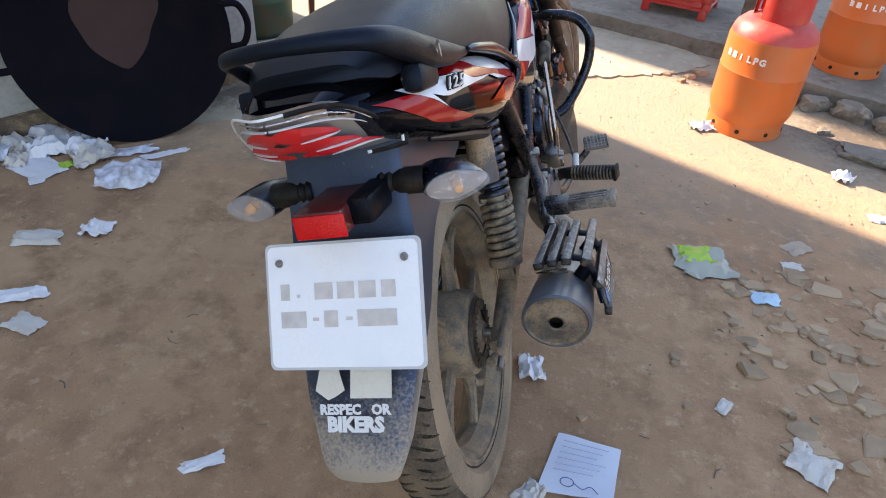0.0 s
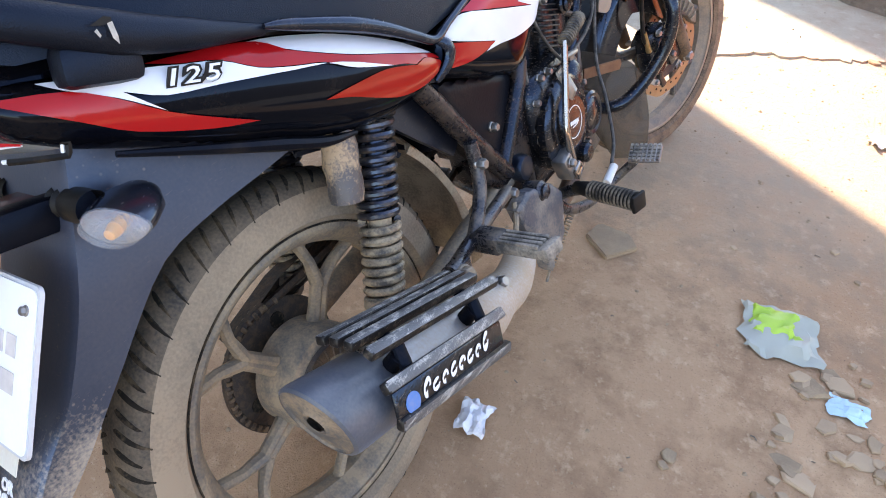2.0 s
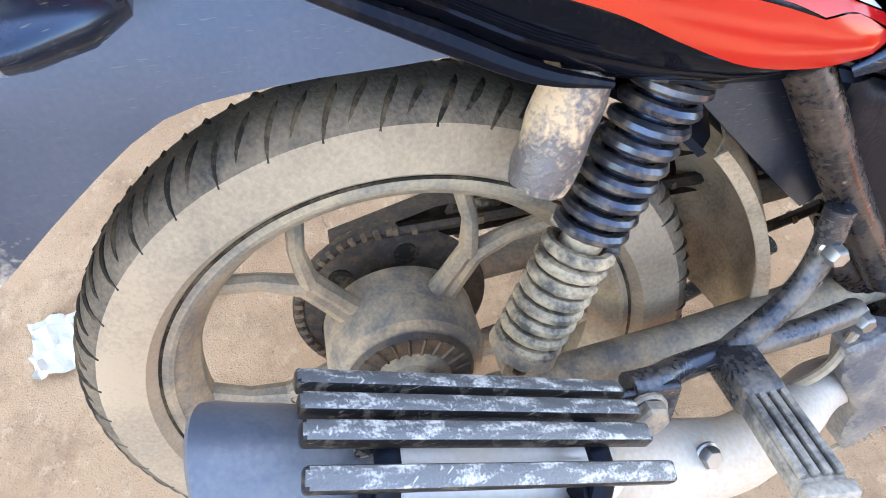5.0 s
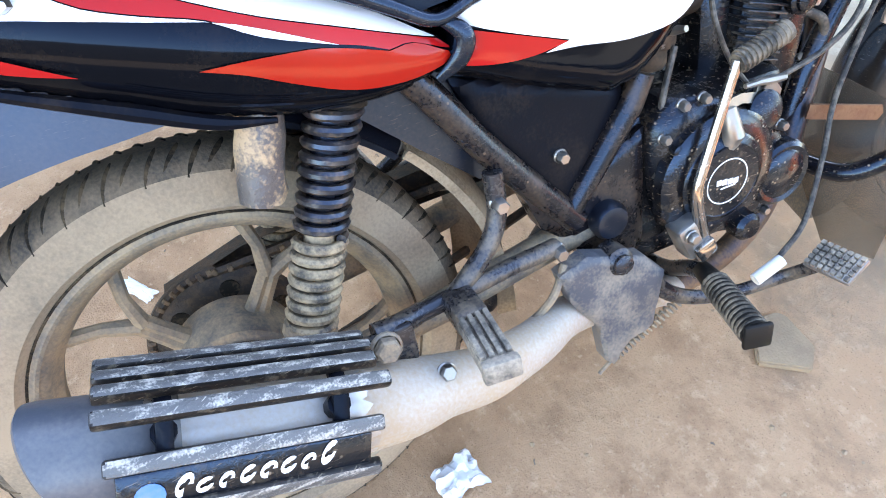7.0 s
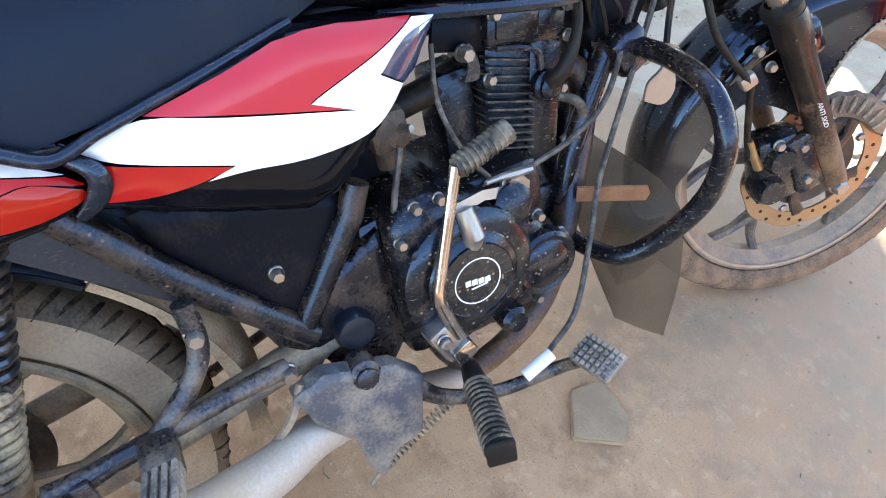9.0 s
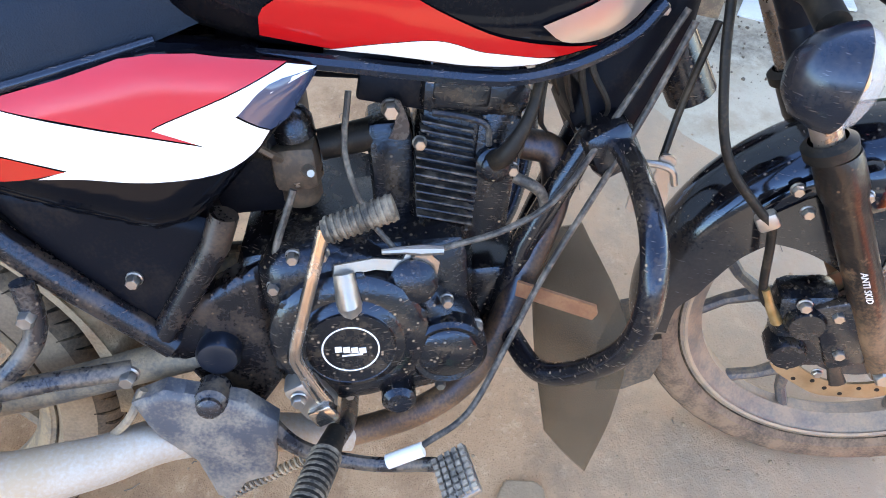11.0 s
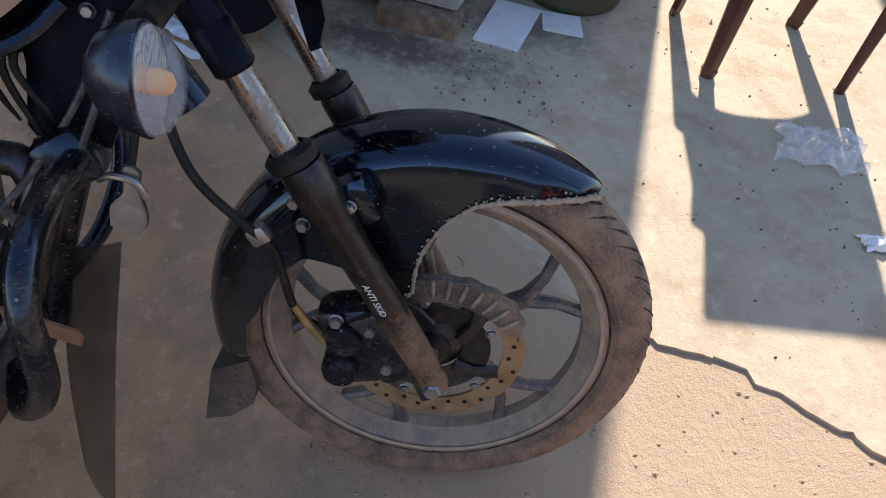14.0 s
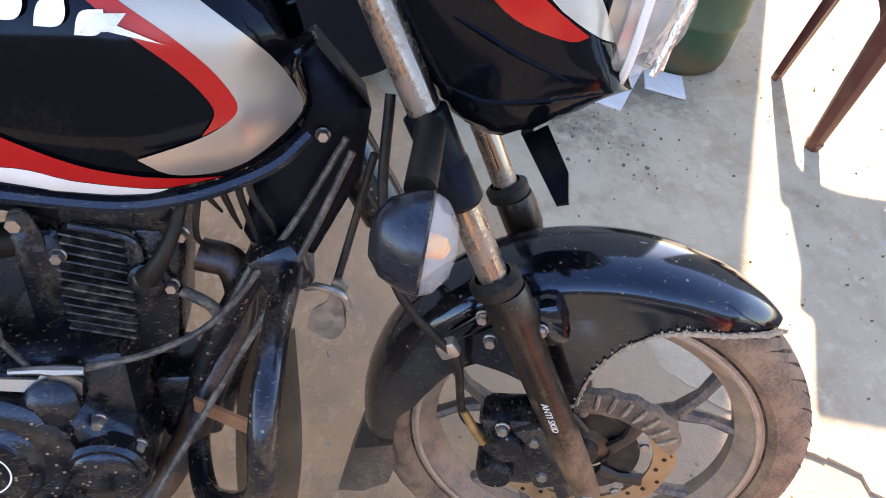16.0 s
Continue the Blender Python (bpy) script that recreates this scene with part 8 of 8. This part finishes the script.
def rubble(x, y, sx, sy, h, turn, seed):
    """A jagged lump of broken concrete: a block with split, uneven faces."""
    bm = bmesh.new()
    bmesh.ops.create_icosphere(bm, subdivisions=3, radius=1.0)
    off = Vector((seed * 3.7, seed * 1.3, 0))
    for v in bm.verts:
        d = v.co.normalized()
        cell = noise.cell(d * 1.7 + off)
        k = 0.80 + 0.22 * noise.noise(d * 1.4 + off) + 0.10 * cell + 0.07 * noise.noise(d * 5 + off)
        flat_ = max(abs(d.x), abs(d.y), abs(d.z)) ** 0.75
        v.co = Vector((d.x * sx * k / flat_, d.y * sy * k / flat_, d.z * h * k / flat_))
    return tagged(part("concrete_lump", bm, LUMP, None, m=pose(x, y, ground_z(x, y) + h * 0.45, 0, 0, turn), angle=18), "jagged grey lump of broken concrete along the ledge", "lump", "broken concrete lumps")


for k, (x, y, sx, sy, h, turn) in enumerate(((1.10, 2.03, 0.075, 0.045, 0.040, 20), (1.23, 1.97, 0.085, 0.055, 0.048, -30), (1.36, 1.88, 0.075, 0.05, 0.045, 15), (1.02, 2.07, 0.04, 0.03, 0.025, 50), (1.20, 1.60, 0.13, 0.075, 0.022, -25), (1.40, 1.70, 0.07, 0.045, 0.035, 60), (1.30, 1.48, 0.09, 0.05, 0.018, 10), (1.48, 1.80, 0.06, 0.05, 0.04, 80), (1.08, 1.78, 0.03, 0.022, 0.014, 0))):
    rubble(x, y, sx, sy, h, turn, 3 + k)
rnd = random.Random(21)
for k in range(130):
    x, y = rnd.uniform(0.55, 1.08), rnd.uniform(0.12, 0.78)
    if x + 0.5 * y < 0.72:
        x += 0.3
    stone(x, y, 0.010 + 0.036 * rnd.random() ** 1.8, 0.003 + 0.006 * rnd.random(), 100 + k, "small flat shard of broken concrete", 0, 5 + k % 3)
for x, y, s in ((0.405, 0.355, 0.017), (0.40, 0.33, 0.013), (0.19, 0.11, 0.012), (0.42, 0.20, 0.014), (0.56, 1.10, 0.012), (0.35, 0.98, 0.010), (0.62, 1.02, 0.010), (0.95, 1.95, 0.03), (0.60, 2.20, 0.03), (0.66, 2.27, 0.04), (0.50, 2.20, 0.02), (0.56, 2.14, 0.025), (0.74, 2.18, 0.03)):
    stone(x, y, s, s * 0.5, int(x * 1000 + y * 77), "small pale stone on the earth")
rnd = random.Random(33)
for k in range(34):
    x, y = -1.16 + 0.14 * rnd.gauss(0, 1), 1.70 + 0.11 * rnd.gauss(0, 1)
    stone(x, y, 0.003 + 0.006 * rnd.random() ** 2, 0.002 + 0.004 * rnd.random(), 300 + k, "small dark crumb of brick and soil by the counter's corner", 0.006, 5 + k % 3, SOIL)
# grit
bm = bmesh.new()
rnd = random.Random(4)
for k in range(1500):
    x, y = rnd.uniform(-1.7, 1.4), rnd.uniform(-0.6, 3.0)
    if k > 900:
        x, y = rnd.uniform(-0.1, 1.2), rnd.uniform(1.0, 2.3)
    s = 0.0022 + 0.0055 * rnd.random() ** 3 + (0.006 * rnd.random() if k > 900 and k % 9 == 0 else 0.0)
    z = ground_z(x, y) + (0.007 if y > 2.2 else 0)
    p = [bm.verts.new((x + s * math.cos(a) * rnd.uniform(0.7, 1.2), y + s * math.sin(a) * rnd.uniform(0.7, 1.2), z - 0.001)) for a in (0, 1.3, 2.6, 3.9, 5.1)]
    t = bm.verts.new((x, y, z + s * 0.55))
    for j in range(5):
        bm.faces.new((p[j], p[(j + 1) % 5], t))
tagged(part("gravel", bm, STONE), "scattered grit and small pebbles", "gravel", kind="stuff")

bm = bmesh.new()
rnd = random.Random(9)
for k in range(300):
    if k < 90:
        x, y = -0.45 + 0.28 * rnd.gauss(0, 1), 2.35 + 0.22 * rnd.gauss(0, 1)
    elif k < 230:
        x, y = -1.05 + 0.16 * rnd.gauss(0, 1), 1.72 + 0.14 * rnd.gauss(0, 1)
    else:
        x, y = rnd.uniform(-1.3, 0.4), rnd.uniform(1.9, 2.7)
    s = 0.0012 + 0.0042 * rnd.random() ** 4
    p = [bm.verts.new((x + s * math.cos(a) * rnd.uniform(0.6, 1.3), y + s * math.sin(a) * rnd.uniform(0.6, 1.3), 0.007)) for a in (0, 1.3, 2.6, 3.9, 5.1)]
    t = bm.verts.new((x, y, 0.010 + s * 0.6))
    for j in range(5):
        bm.faces.new((p[j], p[(j + 1) % 5], t))
tagged(part("crumbs", bm, SOIL), "dark soil crumbs scattered on the concrete", "soil", kind="stuff")

bm = bmesh.new()
rnd = random.Random(17)
for k in range(90):
    x, y = rnd.uniform(-1.5, 1.3), rnd.uniform(-0.5, 1.5)
    q, s = rnd.uniform(0, 6.28), 0.006 + 0.03 * rnd.random() ** 2
    z = ground_z(x, y) + 0.0015
    tube([(x, y, z), (x + 0.5 * s * math.cos(q), y + 0.5 * s * math.sin(q), z + 0.002), (x + s * math.cos(q + 0.3), y + s * math.sin(q + 0.3), z)], 0.0009 + 0.0006 * rnd.random(), 4, bm)
tagged(part("twigs", bm, WOOD), "short dry twigs and straw on the earth", "twigs", kind="stuff")

PAPER = mat("white_paper", (0.74, 0.75, 0.78), 0.8, dust=0.25, edge=0.56, scale=20, bump=0.2)
TISSUE = mat("dirty_tissue", (0.60, 0.58, 0.54), 0.85, dust=0.4, edge=0.54, scale=20, bump=0.3)
CARD = mat("tan_card", (0.42, 0.33, 0.25), 0.85, dust=0.3, scale=20)
BLUE_WRAP = mat("pale_blue_wrapper", (0.42, 0.62, 0.74), 0.5, vary=0.3, scale=40)
WRAPPER = mat("clear_printed_wrapper", (0.36, 0.36, 0.29), 0.35, vary=0.25, scale=12)
GREEN_PRINT = mat("green_print", (0.36, 0.55, 0.06), 0.4, vary=0.35, scale=14)


def crumple(sx, sy, height, seed, n=11, fold=9.0):
    """A crumpled sheet with a torn outline."""
    rnd = random.Random(seed)
    off = Vector((rnd.uniform(0, 50), rnd.uniform(0, 50), 0))
    bm = bmesh.new()
    vs = []
    for j in range(n + 1):
        for i in range(n + 1):
            u, v = -1 + 2 * i / n, -1 + 2 * j / n
            a = math.atan2(v, u)
            lim = 0.80 + 0.18 * noise.noise(Vector((2 * math.cos(a), 2 * math.sin(a), seed * 3.1)))
            r = max(abs(u), abs(v))
            f = lim + (1 - lim) * (1 - r) if r > 0 else 1
            p = Vector((u * sx / 2 * f, v * sy / 2 * f, 0))
            q = Vector((u * fold * 0.12, v * fold * 0.12, 0)) + off
            z = height * (0.45 + 0.8 * abs(noise.noise(q * 1.3)) + 0.5 * abs(noise.noise(q * 3.1)) - 0.45 * r ** 2)
            p.x += 0.07 * sx * noise.noise(q * 2.2 + Vector((9, 0, 0)))
            p.y += 0.07 * sy * noise.noise(q * 2.2 + Vector((0, 9, 0)))
            p.z = max(0.002, z)
            vs.append(bm.verts.new(p))
    for j in range(n):
        for i in range(n):
            a = j * (n + 1) + i
            bm.faces.new((vs[a], vs[a + 1], vs[a + n + 2], vs[a + n + 1]))
    return bm


RUST_CARD = mat("red_brown_card", (0.12, 0.035, 0.022), 0.8, dust=0.2, scale=30)


def litter(name, x, y, sx, sy, h, turn, seed, material, label, z=0.0):
    return tagged(part(name, crumple(sx * 1.22, sy * 1.22, h, seed), material, None, m=pose(x, y, z + ground_z(x, y), 0, 0, turn), angle=30), label, "litter", "litter")


litter("plastic_bag", -1.265, 0.72, 0.185, 0.15, 0.06, 20, 2, MILKY_BAG, "milky plastic bag crumpled on the earth")
litter("paper_scrap", -1.56, 0.69, 0.17, 0.12, 0.012, -25, 3, PAPER, "white card lying by the pan")
for k, (x, y) in enumerate(((-1.72, 0.78), (-1.60, 0.80), (-1.50, 0.84), (-1.83, 0.72), (-1.66, 0.88), (-1.95, 0.66), (-1.44, 0.80))):
    litter("paper_scrap", x, y, 0.14, 0.11, 0.05, 40 * k, 30 + k, PAPER if k % 3 else TISSUE, "crumpled white paper in a heap of litter")
for k, (x, y, sx, sy, h, mt, what) in enumerate(((-1.78, 0.70, 0.20, 0.15, 0.07, MILKY_BAG, "milky plastic bag in a heap of litter"), (-1.55, 0.90, 0.22, 0.10, 0.03, MILKY_BAG, "torn clear film in a heap of litter"), (-1.90, 0.80, 0.12, 0.10, 0.05, CARD, "torn brown card in a heap of litter"), (-1.68, 0.76, 0.07, 0.06, 0.035, CARD, "crushed tan cup in a heap of litter"), (-1.49, 0.73, 0.05, 0.04, 0.012, GREEN_PRINT, "small green wrapper in a heap of litter"), (-1.64, 0.70, 0.08, 0.07, 0.04, TISSUE, "dirty tissue in a heap of litter"), (-1.80, 0.86, 0.11, 0.09, 0.06, RUST_CARD, "red-brown crushed carton in a heap of litter"), (-1.36, 0.86, 0.18, 0.06, 0.015, MILKY_BAG, "thin strip of torn film by the pan"))):
    litter("litter_piece", x, y, sx, sy, h, 57 * k, 60 + k, mt, what)
litter("paper_scrap", -1.24, 0.885, 0.16, 0.035, 0.012, 42, 5, PAPER, "folded strip of white paper")
litter("tissue", -1.315, 0.365, 0.13, 0.07, 0.018, 20, 6, TISSUE, "dirty crumpled tissue on the earth")
litter("paper_scrap", -1.185, 0.445, 0.08, 0.07, 0.03, 10, 7, PAPER, "crumpled white paper scrap on the earth")
litter("paper_scrap", -1.19, 0.15, 0.12, 0.05, 0.018, 25, 8, PAPER, "crumpled white paper scrap on the earth")
litter("tissue", -1.115, 0.065, 0.09, 0.06, 0.012, -10, 9, TISSUE, "dirty crumpled tissue on the earth")
litter("paper_scrap", -0.535, -0.185, 0.085, 0.03, 0.012, 35, 10, PAPER, "small twisted white paper")
litter("paper_scrap", 0.068, 0.222, 0.062, 0.075, 0.03, 10, 12, PAPER, "crumpled white paper by the rear wheel")
wr = litter("wrapper", 0.505, 0.760, 0.165, 0.145, 0.022, 12, 13, WRAPPER, "clear wrapper with green print on the earth")
gp = part("print", crumple(0.125, 0.10, 0.022, 13), GREEN_PRINT, wr, "green print", pose(-0.012, 0.018, 0.006))
litter("wrapper", 0.662, 0.637, 0.075, 0.05, 0.018, 5, 14, BLUE_WRAP, "pale blue wrapper scrap")
litter("paper_scrap", 0.60, 1.675, 0.10, 0.075, 0.03, 20, 15, PAPER, "white paper scrap beside the gas cylinder")
litter("paper_scrap", 1.10, 1.155, 0.06, 0.05, 0.015, 0, 16, PAPER, "white paper scrap on the earth")
litter("paper_scrap", 1.055, 1.40, 0.07, 0.06, 0.04, 30, 17, PAPER, "white paper scrap on the earth")
litter("card_scrap", 0.80, 0.915, 0.085, 0.06, 0.008, 35, 18, CARD, "torn tan card on the earth")
litter("paper_scrap", 0.765, 0.81, 0.06, 0.04, 0.008, 10, 19, TISSUE, "pale paper scrap on the earth")
litter("paper_scrap", -0.31, -0.475, 0.10, 0.075, 0.035, 15, 27, TISSUE, "crumpled white paper behind the rear wheel")
litter("tissue", 0.66, 0.105, 0.09, 0.09, 0.02, 60, 20, TISSUE, "dirty tissue among broken stones")
litter("tissue", 0.10, -0.10, 0.06, 0.05, 0.02, 60, 24, TISSUE, "dirty tissue on the earth")
litter("paper_scrap", 0.50, 0.22, 0.05, 0.03, 0.01, 60, 25, TISSUE, "small pale scrap on the earth")
litter("plastic_bag", -0.59, 2.47, 0.22, 0.16, 0.07, 60, 22, POLYTHENE, "clear plastic bag on the concrete", 0.006)
litter("paper_scrap", -0.265, 2.42, 0.10, 0.05, 0.03, 75, 23, PAPER, "crumpled white paper on the concrete", 0.006)

# sheet of paper with pen marks
sheet = empty("paper_sheet", pose(0, 0, 0.004), "pale blue paper sheet with printed lines", "paper")
bm = bmesh.new()
quad = [Vector((0.143, 0.056, 0)), Vector((0.272, 0.043, 0)), Vector((0.254, -0.085, 0)), Vector((0.108, -0.092, 0))]
gridv = []
for j in range(9):
    for i in range(9):
        u, v = i / 8, j / 8
        p = quad[0].lerp(quad[1], u).lerp(quad[3].lerp(quad[2], u), v)
        p.z = 0.002 + 0.006 * abs(noise.noise(Vector((u * 2, v * 2, 7)))) + 0.008 * (u * v) ** 3
        gridv.append(bm.verts.new(p))
for j in range(8):
    for i in range(8):
        a = j * 9 + i
        bm.faces.new((gridv[a], gridv[a + 1], gridv[a + 10], gridv[a + 9]))
part("sheet", bm, mat("pale_blue_paper", (0.66, 0.71, 0.80), 0.8, dust=0.12, scale=20), sheet)
INK = mat("blue_ink", (0.10, 0.12, 0.28), 0.7)
for k in range(6):
    v = 0.14 + 0.10 * k
    a, b = quad[0].lerp(quad[3], v), quad[1].lerp(quad[2], v)
    p, q = a.lerp(b, 0.12), a.lerp(b, 0.82 - 0.07 * (k % 3))
    part("printed_line", tube([p + Vector((0, 0, 0.0075)), q + Vector((0, 0, 0.0085))], 0.0011, 4), mat("faint_print", (0.38, 0.42, 0.55), 0.8) if k == 0 else bpy.data.materials["faint_print"], sheet)
loop_c = Vector((0.165, -0.065, 0.010))
part("pen_loop", tube([loop_c + Vector((0.013 * math.cos(t), 0.010 * math.sin(t), 0)) for t in [2 * math.pi * k / 16 for k in range(16)]], 0.0012, 4, closed=True), INK, sheet, "dark pen loop")
part("pen_loop", tube(smooth_path([(0.178, -0.065, 0.010), (0.195, -0.075, 0.010), (0.21, -0.066, 0.010), (0.225, -0.078, 0.010)], 4), 0.0011, 4), INK, sheet)
